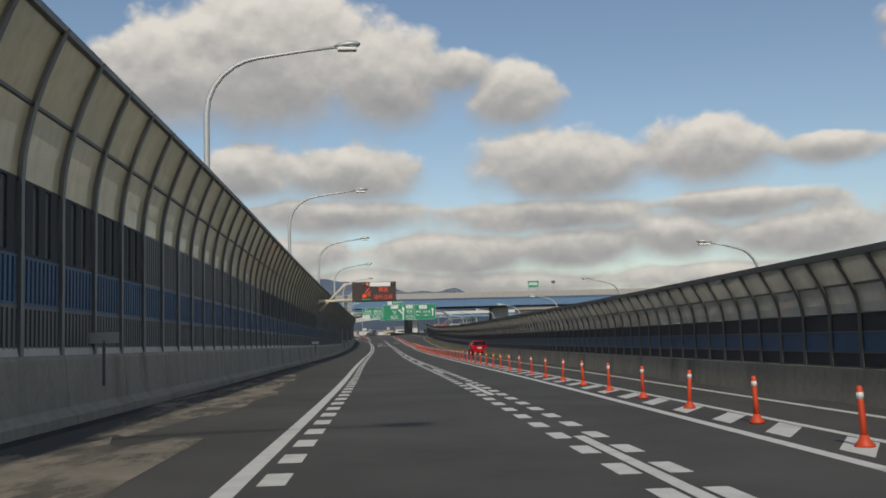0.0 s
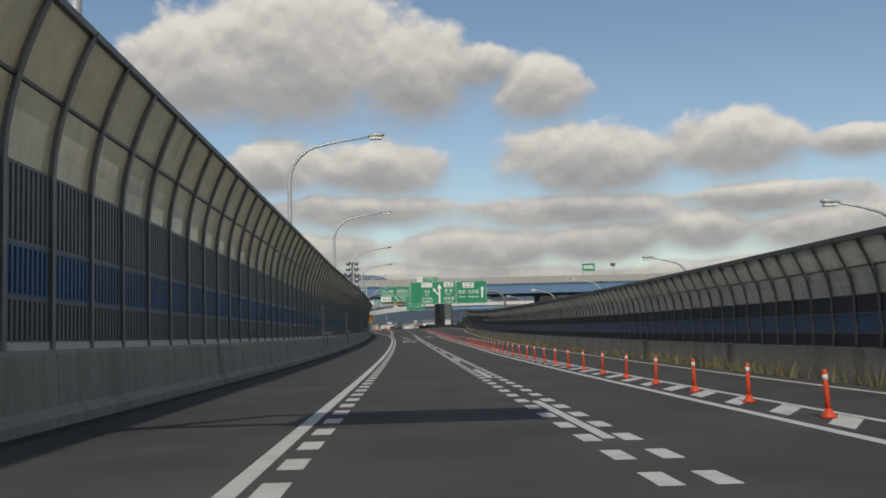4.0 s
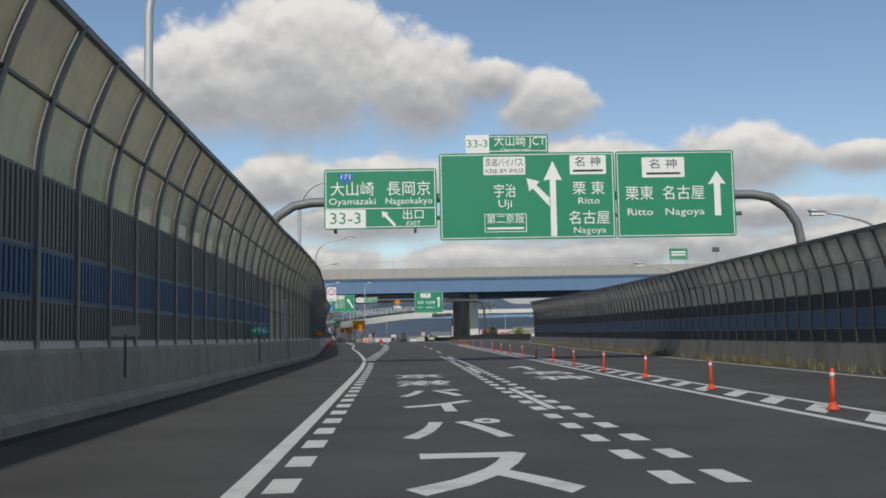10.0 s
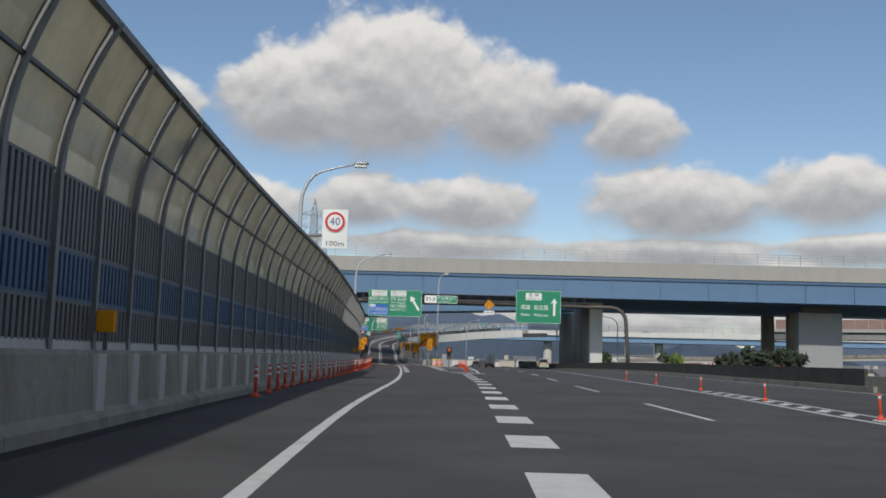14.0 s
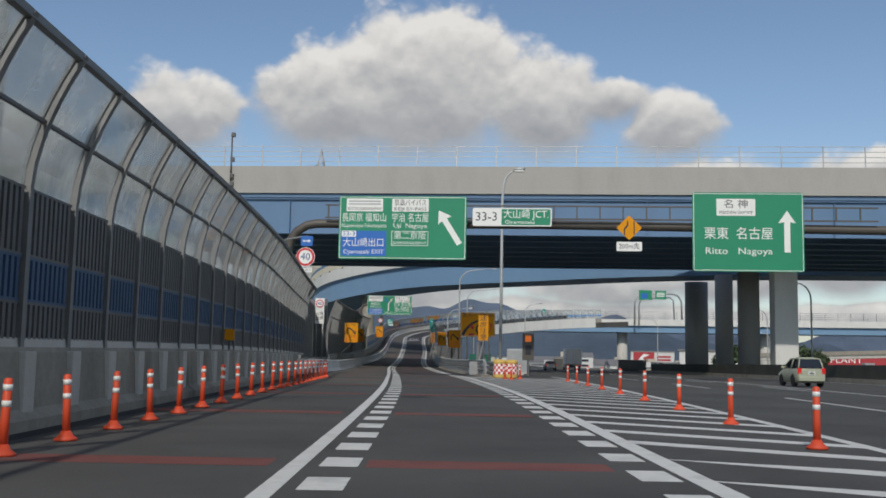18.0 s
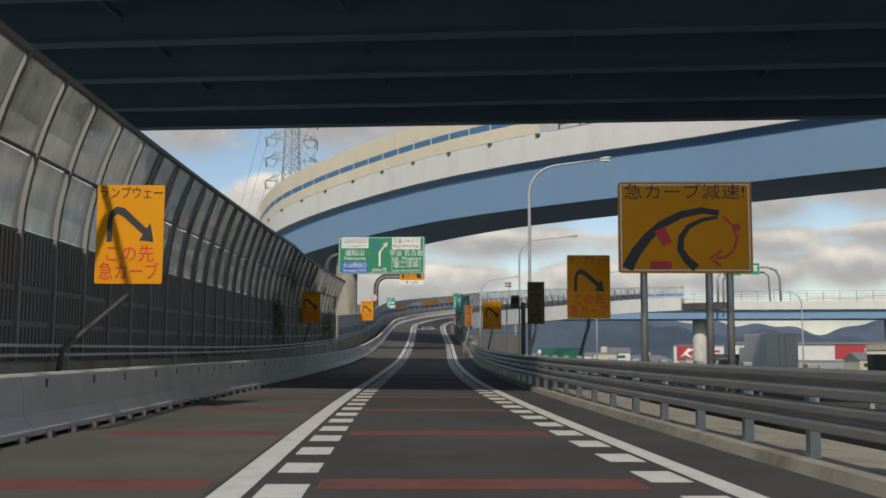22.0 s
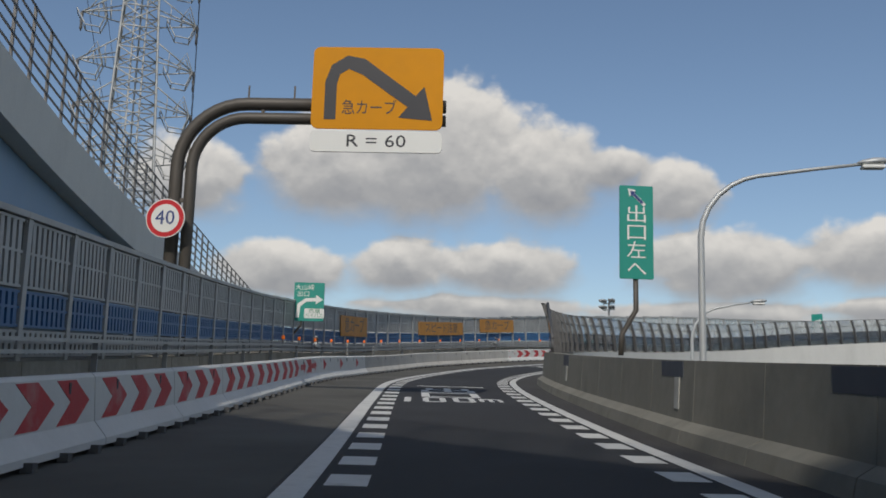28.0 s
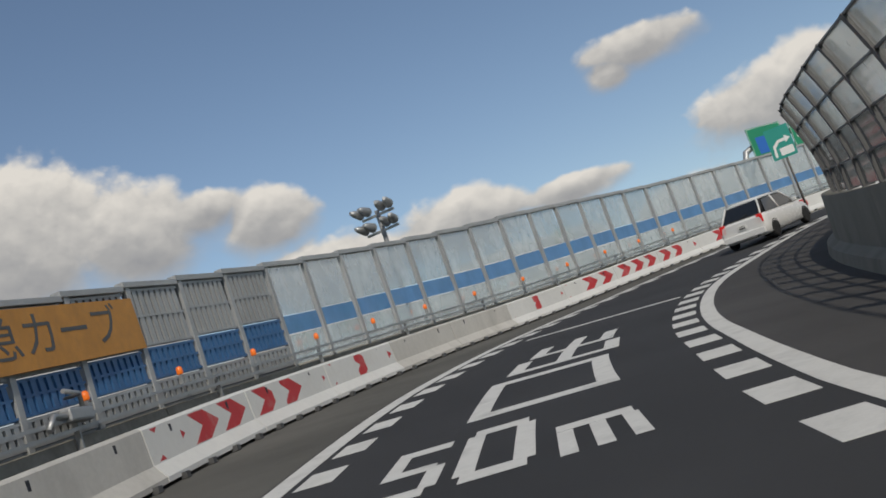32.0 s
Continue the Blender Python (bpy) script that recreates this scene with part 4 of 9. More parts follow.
but_me = mesh_of("buttress", boxed(-0.28, -0.2, 0.02, 0.05, 0.2, 1.14, 0.02), [CONCRETE_PALE])
for i in range(66):
    s = 322 + 2.0 * i
    shared("buttress", but_me, blocks, EDGE.frame_at(s, FOOT(s) - 0.16))
part("joint_core", sweep(EDGE, -70, 458, [(lambda s: FOOT(s) - 0.3, 0.0), (lambda s: FOOT(s) - 0.3, 1.16), (lambda s: FOOT(s) - 0.7, 1.16), (lambda s: FOOT(s) - 0.7, 0.0)], 4.0), PANEL_DARK, blocks)

# ---- noise wall on the right ----
R_OFF = pw([(-70, 8.9), (16, 9.7), (80, 10.9), (146, 12.2), (182, 13.1), (235, 14.5), (300, 17.0), (365, 21.5)])
R_TOP = pw([(-70, 0.42), (16, 0.44), (40, 0.46), (80, 0.5), (146, 0.57), (171, 0.6), (218, 0.66), (300, 0.84), (365, 1.1)])
R_KERB = pw([(-70, 0.55), (40, 0.62), (150, 0.85), (365, 0.85)])
R_BAY = 1.25
for a in range(-64, 356, 60):
    noise_wall("far_noise_wall", "grey noise wall with a blue band and bowed milky panes", MAIN, a, a + 60, R_OFF, R_KERB, -0.45, 2.25, 4.5, 1, lambda s: "clear", (0.02, 0.65, 1.45, 2.25, 3.4, 4.5), 12, R_TOP, 4, a == 296, R_BAY)
verge = thing("right_kerb", "low dirty concrete kerb below the noise wall", "kerb", kind="structure")
part("kerb", sweep(MAIN, -70, 366, [(lambda s: R_OFF(s) - 0.25, 0.0), (lambda s: R_OFF(s) - 0.2, R_KERB), (lambda s: R_OFF(s) + 0.25, R_KERB), (lambda s: R_OFF(s) + 0.25, 0.0)], 6.0), CONCRETE, verge)

WEED = material("dry_roadside_weeds", (0.17, 0.15, 0.075), 0.9, var=0.5, grain=3.0, stain=0.7)
bm = bmesh.new()
rk = random.Random(17)
for _ in range(5200):
    s = rk.uniform(70, 352)
    if rk.random() > 0.35 + 0.65 * min(1.0, max(0.0, math.sin(s * 0.23) * 0.6 + math.sin(s * 0.071 + 1.0) * 0.6 + 0.4)):
        continue
    c = MAIN.at(s, R_OFF(s) - 0.3 - abs(rk.gauss(0, 0.12)), 0.0)
    h, q, a = rk.uniform(0.15, 0.5), rk.uniform(-0.16, 0.16), rk.uniform(0, 3.14)
    u = Vector((math.cos(a), math.sin(a), 0)) * rk.uniform(0.015, 0.04)
    bm.faces.new([bm.verts.new(v) for v in (c - u, c + u, c + Vector((q, rk.uniform(-0.16, 0.16), h)))])
tagged(part("weeds", bm, WEED), "dry brown weeds growing along the kerb", "weeds", kind="stuff")

# ---- steel screen on the ramp's left ----
steel = None
SCREEN_LEVELS = (0.0, 0.3, 0.75, 1.35, 2.6)


def slot_panel(z0, z1, length, ribs):
    bm = bmesh.new()
    box(bm, 0.0, 0.03, z0, 0.03, length - 0.03, z1, mi=1)
    for i in range(ribs):
        y = 0.06 + (length - 0.12) * (i + 0.5) / ribs
        w = (length - 0.12) / ribs * 0.3
        box(bm, 0.03, y - w, z0 + 0.02, 0.07, y + w, z1 - 0.02)
    for z in (z0 + 0.01, (z0 + z1) / 2, z1 - 0.05):
        box(bm, 0.03, 0.03, z, 0.075, length - 0.03, z + 0.04)
    return bm


STEEL_PALE = material("pale_steel_panel", (0.40, 0.41, 0.41), 0.55, metal=0.35, var=0.18, grain=9.0, stain=1.0, bump=0.08, random_tint=0.1)
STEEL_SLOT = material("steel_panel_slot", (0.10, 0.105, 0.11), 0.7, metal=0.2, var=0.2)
BLUE_BAND = material("bright_blue_steel_panel", (0.045, 0.14, 0.30), 0.5, metal=0.1, var=0.2, grain=8.0, stain=1.0, bump=0.05, random_tint=0.1)
S_STEEL, S_GLASS, S_LAST = 567.0, 680.5, S_END - 6
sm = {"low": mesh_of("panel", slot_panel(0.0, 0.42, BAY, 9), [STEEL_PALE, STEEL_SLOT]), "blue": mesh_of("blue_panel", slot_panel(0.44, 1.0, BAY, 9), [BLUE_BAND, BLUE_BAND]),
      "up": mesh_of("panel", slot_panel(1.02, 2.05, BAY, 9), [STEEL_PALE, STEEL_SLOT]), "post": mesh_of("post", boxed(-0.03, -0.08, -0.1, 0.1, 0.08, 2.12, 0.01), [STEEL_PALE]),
      "pane": mesh_of("pane", boxed(0.02, 0.05, 1.02, 0.035, BAY - 0.05, 2.05), [CLEAR_PANEL]), "pane_blue": mesh_of("pane", boxed(0.02, 0.05, 0.62, 0.035, BAY - 0.05, 1.0), [CLEAR_BLUE]),
      "pane_low": mesh_of("pane", boxed(0.02, 0.05, 0.0, 0.035, BAY - 0.05, 0.6), [CLEAR_PANEL]), "cap": mesh_of("cap", boxed(-0.06, 0.0, 2.06, 0.13, BAY, 2.16, 0.01), [STEEL_PALE])}
nb = int((S_LAST - S_STEEL) / BAY)
for c in range(0, nb, 24):
    glass = S_STEEL + c * BAY > S_GLASS - 40
    ob = thing("steel_screen", "slotted steel screen with a blue band on a concrete foot", "noise wall", "ramp screens", kind="structure")
    for i in range(c, min(c + 24, nb)):
        s = S_STEEL + i * BAY
        a, b = EDGE.at(s, RAMP_WALL(s) - 0.1, 1.05), EDGE.at(s + BAY, RAMP_WALL(s + BAY) - 0.1, 1.05)
        m = Matrix.Translation(a) @ pose(0, 0, 0, 0, 0, math.degrees(math.atan2(-(b.x - a.x), b.y - a.y)))
        tall_z = Matrix.Diagonal((1, 1, float(np.interp(s, [560, 630, 640, 650, 662, 670, 681, 695, 720], [1.0, 0.98, 1.06, 1.09, 1.06, 1.05, 1.27, 1.5, 1.35])), 1))
        g = m @ pose(0, 0, 0, math.degrees(math.atan2(b.z - a.z, (b - a).xy.length))) @ Matrix.Diagonal((1, (b - a).length / BAY, 1, 1)) @ tall_z
        shared("post", sm["post"], ob, m @ tall_z)
        for k in (("low", "blue", "up", "cap") if s < S_GLASS else ("pane_low", "pane_blue", "pane", "cap")):
            o = shared(sm[k].name.split(".")[0], sm[k], ob, g)
            if k.startswith("pane"):
                o.visible_shadow = False
foot = thing("screen_foot", "stained concrete parapet under the steel screen", "parapet", kind="structure")
for i in range(int((S_LAST - 462) / 3.0)):
    a = 462 + 3.0 * i
    part("block", sweep(EDGE, a + 0.012, a + 2.988, [(lambda s: RAMP_WALL(s) + 0.12, 0.0), (lambda s: RAMP_WALL(s) + 0.06, 1.0), (lambda s: RAMP_WALL(s) - 0.35, 1.05), (lambda s: RAMP_WALL(s) - 0.35, -0.6), (lambda s: RAMP_WALL(s) + 0.12, -0.6)], 1.5), CONCRETE, foot)
# clear bowed wall before the steel screen
noise_wall("ramp_noise_wall", "noise wall beside the ramp, dark louvred panels under bowed streaky panes", EDGE, 490, 566, lambda s: RAMP_WALL(s) - 0.3, lambda s: 1.0, 0.75, 2.0, 4.4, 1, lambda s: "clear", (0.02, 0.6, 1.15, 2.05, 3.2, 4.4), 9, last=True, scale=pw([(482, 1.18), (500, 1.25), (520, 1.32), (538, 1.36), (550, 1.27), (566, 1.15)]))
# plain steel gate between the two walls
gate = thing("steel_gate", "dull grey ribbed steel gate between the two noise walls", "gate", kind="structure")
GATE = pw([(464, -5.95), (478, -6.6), (486, -7.0), (494, -7.4)])
for i in range(14):
    m = EDGE.frame_at(464.4 + 1.98 * i, GATE(464.4 + 1.98 * i), 0.9) @ pose(0, 0, 0, 0, 0, 4.0)
    part("leaf", louvre_panel(0.1, 3.3 if i < 5 else 4.5 + 0.05 * i, 2.0, 5), [PANEL_GREY, PANEL_DARK], gate).matrix_basis = m
    part("post", boxed(-0.05, -0.06, 0.0, 0.12, 0.06, 3.4 if i < 5 else 4.7 + 0.05 * i, 0.01), POST_STEEL, gate).matrix_basis = m
pillar = thing("gate_pillar", "pale streaked steel pillar at the end of the gate", "pillar", kind="structure", m=EDGE.frame_at(491.6, -6.62, 0.4))
part("plate", boxed(-0.55, -0.14, 0.7, 0.62, 0.14, 6.1, 0.03), POST_STEEL, pillar)
part("base", boxed(-0.75, -0.4, -0.6, 0.72, 0.4, 0.75, 0.04), CONCRETE, pillar)
part("edge", boxed(0.62, -0.18, 0.7, 0.74, 0.18, 6.1, 0.01), PANEL_GREY, pillar)
# pipe rails along the parapet
pipes = thing("pipe_rail", "double galvanised pipe rail fixed along the concrete parapet", "rail", kind="structure")
for h in (1.12, 1.3):
    part("pipe", sweep(EDGE, 486, S_LAST, [(lambda s: RAMP_WALL(s) + 0.16, h), (lambda s: RAMP_WALL(s) + 0.16, h + 0.06), (lambda s: RAMP_WALL(s) + 0.22, h + 0.06), (lambda s: RAMP_WALL(s) + 0.22, h)], 2.0), STEEL, pipes)
br_me = mesh_of("bracket", boxed(0.1, -0.02, -0.6, 0.2, 0.02, 0.38), [STEEL])
for i in range(int((S_LAST - 487) / 5.0)):
    s = 487 + 5.0 * i
    shared("bracket", br_me, pipes, EDGE.frame_at(s, RAMP_WALL(s), 1.0))

# ---- movable concrete barrier with painted arrows ----
def barrier_block(a, b):
    return sweep(EDGE, a, b, [(lambda s: BARRIER(s), 0.06), (lambda s: BARRIER(s), 0.14), (lambda s: BARRIER(s) - 0.16, 0.34), (lambda s: BARRIER(s) - 0.2, 0.88), (lambda s: BARRIER(s) - 0.24, 0.92), (lambda s: BARRIER(s) - 0.38, 0.92), (lambda s: BARRIER(s) - 0.6, 0.14), (lambda s: BARRIER(s) - 0.6, 0.06)], 2.0)


def on_block(s, z, out=0.006):
    """A point on the barrier's upper face."""
    x = BARRIER(s) - 0.16 - 0.04 * (z - 0.34) / 0.54 + out
    return EDGE.at(s, x, z)


def shape_on_block(name, pts, parent, mat):
    bm = bmesh.new()
    vs = [bm.verts.new(on_block(s, z)) for s, z in pts]
    bm.faces.new(vs)
    r = bmesh.ops.extrude_face_region(bm, geom=bm.faces[:])
    for v in [e for e in r["geom"] if isinstance(e, bmesh.types.BMVert)]:
        v.co += EDGE.at(pts[0][0], -0.008) - EDGE.at(pts[0][0], 0.0)
    bmesh.ops.recalc_face_normals(bm, faces=bm.faces[:])
    return part(name, bm, mat, parent)


rnd = random.Random(4)
slot_me = mesh_of("slot", boxed(-0.02, -0.035, 0.0, 0.012, 0.035, 0.13), [INK])
B0, BL = 455.0, 4.0
foot_me = mesh_of("anchor_foot", boxed(0.0, -0.07, 0.0, 0.12, 0.07, 0.1), [STEEL_DARK])
for i in range(int((S_END - 8 - B0) / BL)):
    a = B0 + BL * i
    red = 566 < a < 641 or 669 < a < 681 or a > 689
    ob = thing("concrete_block", "white painted concrete barrier block with worn red arrows" if red else "pale concrete barrier block with dark streaks", "barrier", "barrier blocks")
    part("body", barrier_block(a + 0.015, a + BL - 0.015), WHITE_CONCRETE if red or a < 478 else CONCRETE_PALE, ob)
    for sz in (a + 0.9, a + 3.1):
        shared("slot", slot_me, ob, EDGE.frame_at(sz, BARRIER(sz) - 0.192, 0.7))
    for j in range(4):
        s = a + 0.5 + j * 1.0
        shared("anchor_foot", foot_me, ob, EDGE.frame_at(s, BARRIER(s) - 0.03))
    if red:
        for j in range(3 if 582 < a else 2):
            s = a + 0.25 + j * (1.25 if 582 < a else 1.9) + rnd.uniform(-0.06, 0.06)
            if 628 < a < 641:
                if j == 1:
                    shape_on_block("arrow", [(s, 0.4), (s + 0.7, 0.62), (s, 0.84)], ob, RED_ARROW)
            elif 582 < a < 624 or a > 660:
                shape_on_block("chevron", [(s, 0.36), (s + 0.6, 0.36), (s + 1.08, 0.61), (s + 0.6, 0.86), (s, 0.86), (s + 0.44, 0.61)], ob, RED_ARROW)
            elif j % 2 == 0:
                shape_on_block("arrow", [(s, 0.52), (s + 0.7, 0.52), (s + 0.7, 0.38), (s + 1.15, 0.62), (s + 0.7, 0.84), (s + 0.7, 0.7), (s, 0.7)], ob, RED_ARROW)
            else:
                shape_on_block("chevron", [(s, 0.4), (s + 1.2, 0.4), (s + 1.2, 0.84), (s, 0.84), (s + 0.6, 0.62)], ob, RED_ARROW)

# ---- right side of the ramp ----
GUARD = lambda s: LANE(s) + 1.35
rail = thing("guard_rail", "weathered galvanised double W-beam guard rail on steel posts", "guard rail", kind="structure")
W = [(0.0, 0.0), (0.05, 0.03), (0.05, 0.08), (0.0, 0.13), (0.0, 0.17), (0.05, 0.22), (0.05, 0.27), (0.0, 0.31), (0.02, 0.31), (0.07, 0.27), (0.07, 0.21), (0.02, 0.165), (0.02, 0.14), (0.07, 0.09), (0.07, 0.02), (0.02, 0.0)]
for h in (0.44, 0.8):
    for i in range(26):
        a = 461 + 4.0 * i
        part("beam", sweep(EDGE, a, a + 4.05, [(lambda s, x=x: GUARD(s) - x, h + z) for x, z in W], 2.0), STEEL, rail)
gp = mesh_of("post", boxed(0.0, -0.06, -0.8, 0.12, 0.06, 1.15, 0.008), [STEEL])
for i in range(52):
    shared("post", gp, rail, EDGE.frame_at(461.5 + 2.0 * i, GUARD(461.5 + 2.0 * i) + 0.01))
kerb_r = thing("ramp_kerb", "grey concrete kerb and verge behind the guard rail", "kerb", kind="structure")
part("kerb", sweep(EDGE, 461, 566, [(lambda s: LANE(s) + 1.15, 0.0), (lambda s: LANE(s) + 1.2, 0.13), (lambda s: LANE(s) + 1.35, 0.14), (lambda s: LANE(s) + 3.2, 0.02), (lambda s: LANE(s) + 3.2, -2.5), (lambda s: LANE(s) + 1.15, -1.5)], 3.0), CONCRETE, kerb_r)
PARAPET = material("stained_parapet_concrete", (0.235, 0.23, 0.2), 0.9, var=0.35, grain=4.0, stain=0.35, bump=0.25, spec=0.2, dark=(0.1, 0.095, 0.08, 0.8), streak=0.6)
PATCH_BLUE = material("dark_blue_repair_sheet", (0.055, 0.065, 0.085), 0.6, var=0.25, grain=6.0)
LIME = material("lime_streak", (0.42, 0.42, 0.39), 0.9, var=0.4, grain=9.0, stain=2.0)
PATCHES = ((588.6, 591.0, 1.05), (602.6, 605.0, 1.0), (610.7, 612.2, 1.02), (624.9, 626.1, 0.95))
par = thing("ramp_parapet", "stained grey concrete parapet on the inside of the bend", "parapet", kind="structure")
for i in range(int((S_END - 10 - 562) / 3.0)):
    a = 562 + 3.0 * i
    part("block", sweep(EDGE, a + 0.01, a + 2.99, [(lambda s: LANE(s) + PAR(s) - 0.25, 0.0), (lambda s: LANE(s) + PAR(s) - 0.2, 0.22), (lambda s: LANE(s) + PAR(s), 0.34), (lambda s: LANE(s) + PAR(s) + 0.06, 1.3), (lambda s: LANE(s) + PAR(s) + 0.4, 1.3), (lambda s: LANE(s) + PAR(s) + 0.4, -1.5), (lambda s: LANE(s) + PAR(s) - 0.25, -1.5)], 1.5), PARAPET, par)
part("outer_face", sweep(EDGE, 652, S_END - 12, [(lambda s: LANE(s) + PAR(s) + 0.41, -1.4), (lambda s: LANE(s) + PAR(s) + 0.41, 1.28), (lambda s: LANE(s) + PAR(s) + 0.46, 1.28), (lambda s: LANE(s) + PAR(s) + 0.46, -1.4)], 1.5), WHITE_CONCRETE, par, "white painted outer face")
for s0, s1, lo in PATCHES:
    part("repair_sheet", sweep(EDGE, s0, s1, [(lambda s: LANE(s) + PAR(s) + 0.035, lo), (lambda s: LANE(s) + PAR(s) + 0.035, 1.28), (lambda s: LANE(s) + PAR(s) + 0.05, 1.28), (lambda s: LANE(s) + PAR(s) + 0.05, lo)], 0.5), PATCH_BLUE, par, "dark blue repair sheet")
    part("lime_streak", sweep(EDGE, s0 + 0.2, s0 + 0.5, [(lambda s: LANE(s) + PAR(s) - 0.004, 0.5), (lambda s: LANE(s) + PAR(s) + 0.02, lo), (lambda s: LANE(s) + PAR(s) + 0.06, lo), (lambda s: LANE(s) + PAR(s) + 0.06, 0.5)], 0.5), LIME, par, "pale lime streak")
# glazed screen on it, leaning in
GL = {"post": mesh_of("post", post_mesh(-0.4, 0.6, 4.0, 0.2), [STEEL_DARK])}
for j, (za, zb) in enumerate(((0.06, 0.95), (1.0, 1.95), (2.0, 2.95), (3.0, 3.95))):
    GL["pane%d" % j] = mesh_of("pane", bowed_pane(-0.4, 0.6, 4.0, za, zb, BAY), [CLEAR_PANEL])
TINT = panel_material("smoky_clear_panel", (0.10, 0.11, 0.12), 0.45, 0.5, 0.3)
for j in (0, 1):
    GL["pane%d" % j].materials[0] = TINT
GL["bar"] = mesh_of("bar", boxed(-0.03, 0.02, -0.03, 0.03, BAY - 0.02, 0.03), [STEEL_DARK])
S_SCR = 637.5
scr = None
for i in range(38):
    s = S_SCR + BAY * i
    if i % 13 == 0:
        scr = thing("glazed_screen", "dark framed glazed noise screen leaning over the inside of the bend", "noise wall", "glazed screens", kind="structure")
    off = lambda q: LANE(q) + PAR(q) + 0.3
    a, b = EDGE.at(s, off(s), 1.3), EDGE.at(s + BAY, off(s + BAY), 1.3)
    m = Matrix.Translation(a) @ pose(0, 0, 0, 0, 0, math.degrees(math.atan2(-(b.x - a.x), b.y - a.y)))
    g = m @ pose(0, 0, 0, math.degrees(math.atan2(b.z - a.z, (b - a).xy.length))) @ Matrix.Diagonal((1, (b - a).length / BAY, 1, 1))
    h = ease(s, S_SCR + 8, S_SCR + 34, 0.53, 0.53)
    dz = Matrix.Diagonal((1, 1, h, 1))
    shared("post", GL["post"], scr, m @ dz)
    for j in range(4):
        shared("pane", GL["pane%d" % j], scr, g @ dz).visible_shadow = False
        z = (0.98, 1.98, 2.98, 3.98)[j]
        shared("bar", GL["bar"], scr, g @ dz @ Matrix.Translation((0.06 + bow(-0.4, 0.6, 4.0, z), 0, z)))

wedge = thing("screen_end", "sloping dark end panel of the glazed screen", "noise wall", kind="structure")
off = lambda q: LANE(q) + PAR(q) + 0.3
a, b = EDGE.at(S_SCR - 3.2, off(S_SCR - 3.2), 1.3), EDGE.at(S_SCR, off(S_SCR), 1.3)
bm = bmesh.new()
lean = (EDGE.at(S_SCR, off(S_SCR) - 0.12, 1.3) - b)
rows = [(a, a + Vector((0, 0, 0.55))), (a.lerp(b, 0.5), a.lerp(b, 0.5) + lean * 0.3 + Vector((0, 0, 1.25))), (b, b + lean + Vector((0, 0, 2.12)))]
for out in (0.0, 0.03):
    q = lean.normalized() * out
    for (p0, p1), (q0, q1) in zip(rows, rows[1:]):
        bm.faces.new([bm.verts.new(v + q) for v in (p0, q0, q1, p1)])
part("panel", bm, TINT, wedge)
part("edge_bar", tube([r[1] for r in rows], 0.06, 8), STEEL_DARK, wedge)
part("end_post", tube(list(rows[0]), 0.05, 8), STEEL_DARK, wedge)
part("base_bar", tube([a + Vector((0, 0, 0.04)), b + Vector((0, 0, 0.04))], 0.06, 8), STEEL_DARK, wedge)

# ---- road markings ----
markings = thing("road_markings", "worn white lines painted on the asphalt", "road marking", kind="structure")
stripe("edge_line", EDGE, -70, 474, 0.0, 0.2, parent=markings)
stripe("ramp_edge_line", EDGE, 474, S_END - 2, 0.0, 0.30, parent=markings, step=1.0)
stripe("ramp_edge_line", EDGE, 396, S_END - 2, lambda s: LANE(s), 0.26, parent=markings, step=1.0)


def dashes(name, line, s0, s1, d, w, long, period, label, skip=None):
    fine = long < 1.0
    bm = bmesh.new()
    ob = None if fine else thing(name, label, "road marking", kind="structure")
    s = s0
    while s < s1:
        if fine:
            lo, hi = (lambda q: value(d, q) - w / 2), (lambda q: value(d, q) + w / 2)
            sweep(line, s, s + long, [(lo, 0.005), (hi, 0.005), (hi, 0.0015), (lo, 0.0015)], 1.0, bm=bm)
        else:
            stripe("mark", line, s, s + long, d, w, parent=ob, step=3.0)
        s += period
    return tagged(part(name, bm, PAINT), label, "road marking", kind="structure") if fine else ob


dashes("block_marks", EDGE, -10, 268, 0.34, 0.26, 0.85, 1.75, "short white slowing marks along the edge line")
dashes("block_marks", MAIN, -10, 280, 3.62, 0.22, 0.8, 1.75, "short white slowing marks beside the lane line")
dashes("block_marks", MAIN, -10, 280, 4.1, 0.22, 0.8, 1.75, "short white slowing marks beside the lane line")
dashes("lane_line", MAIN, -64, 270, 3.86, 0.15, 7.0, 17.5, "broken white lane line")
dashes("lane_line", MAIN, 291.3, 700, pw([(291, 4.2), (330, 4.6), (700, 4.7)]), 0.16, 8.2, 18.8, "broken white lane line")
dashes("lane_line", MAIN, 440, 700, 8.4, 0.15, 7.0, 17.5, "broken white lane line")
dashes("exit_line", MAIN, 272.4, 382, pw([(270, -0.7), (284, -0.58), (295, -0.41), (316, 0.0), (344, 0.1), (357, 0.08), (386, -1.1)]), 0.7, 2.2, 5.35, "broad broken white line between exit lane and carriageway")
dashes("ramp_marks", EDGE, 384, S_END - 6, 0.46, 0.42, 0.9, 1.85, "short white slowing marks along the ramp's edge line")
dashes("ramp_marks", EDGE, 398, S_END - 6, lambda s: LANE(s) - 0.42, 0.42, 0.9, 1.85, "short white slowing marks along the ramp's edge line")
POST_D = pw([(-70, 5.6), (15, 6.3), (75, 6.9), (140, 7.0), (180, 7.55), (215, 7.6), (300, 8.4), (333, 9.05), (345, 9.8), (356, 10.1), (430, 9.7), (700, 12)])
stripe("edge_line", MAIN, -70, 700, lambda s: POST_D(s) - 0.35, 0.18, parent=markings)
stripe("edge_line", MAIN, 300, 700, lambda s: POST_D(s) + 9.5, 0.18, parent=markings)
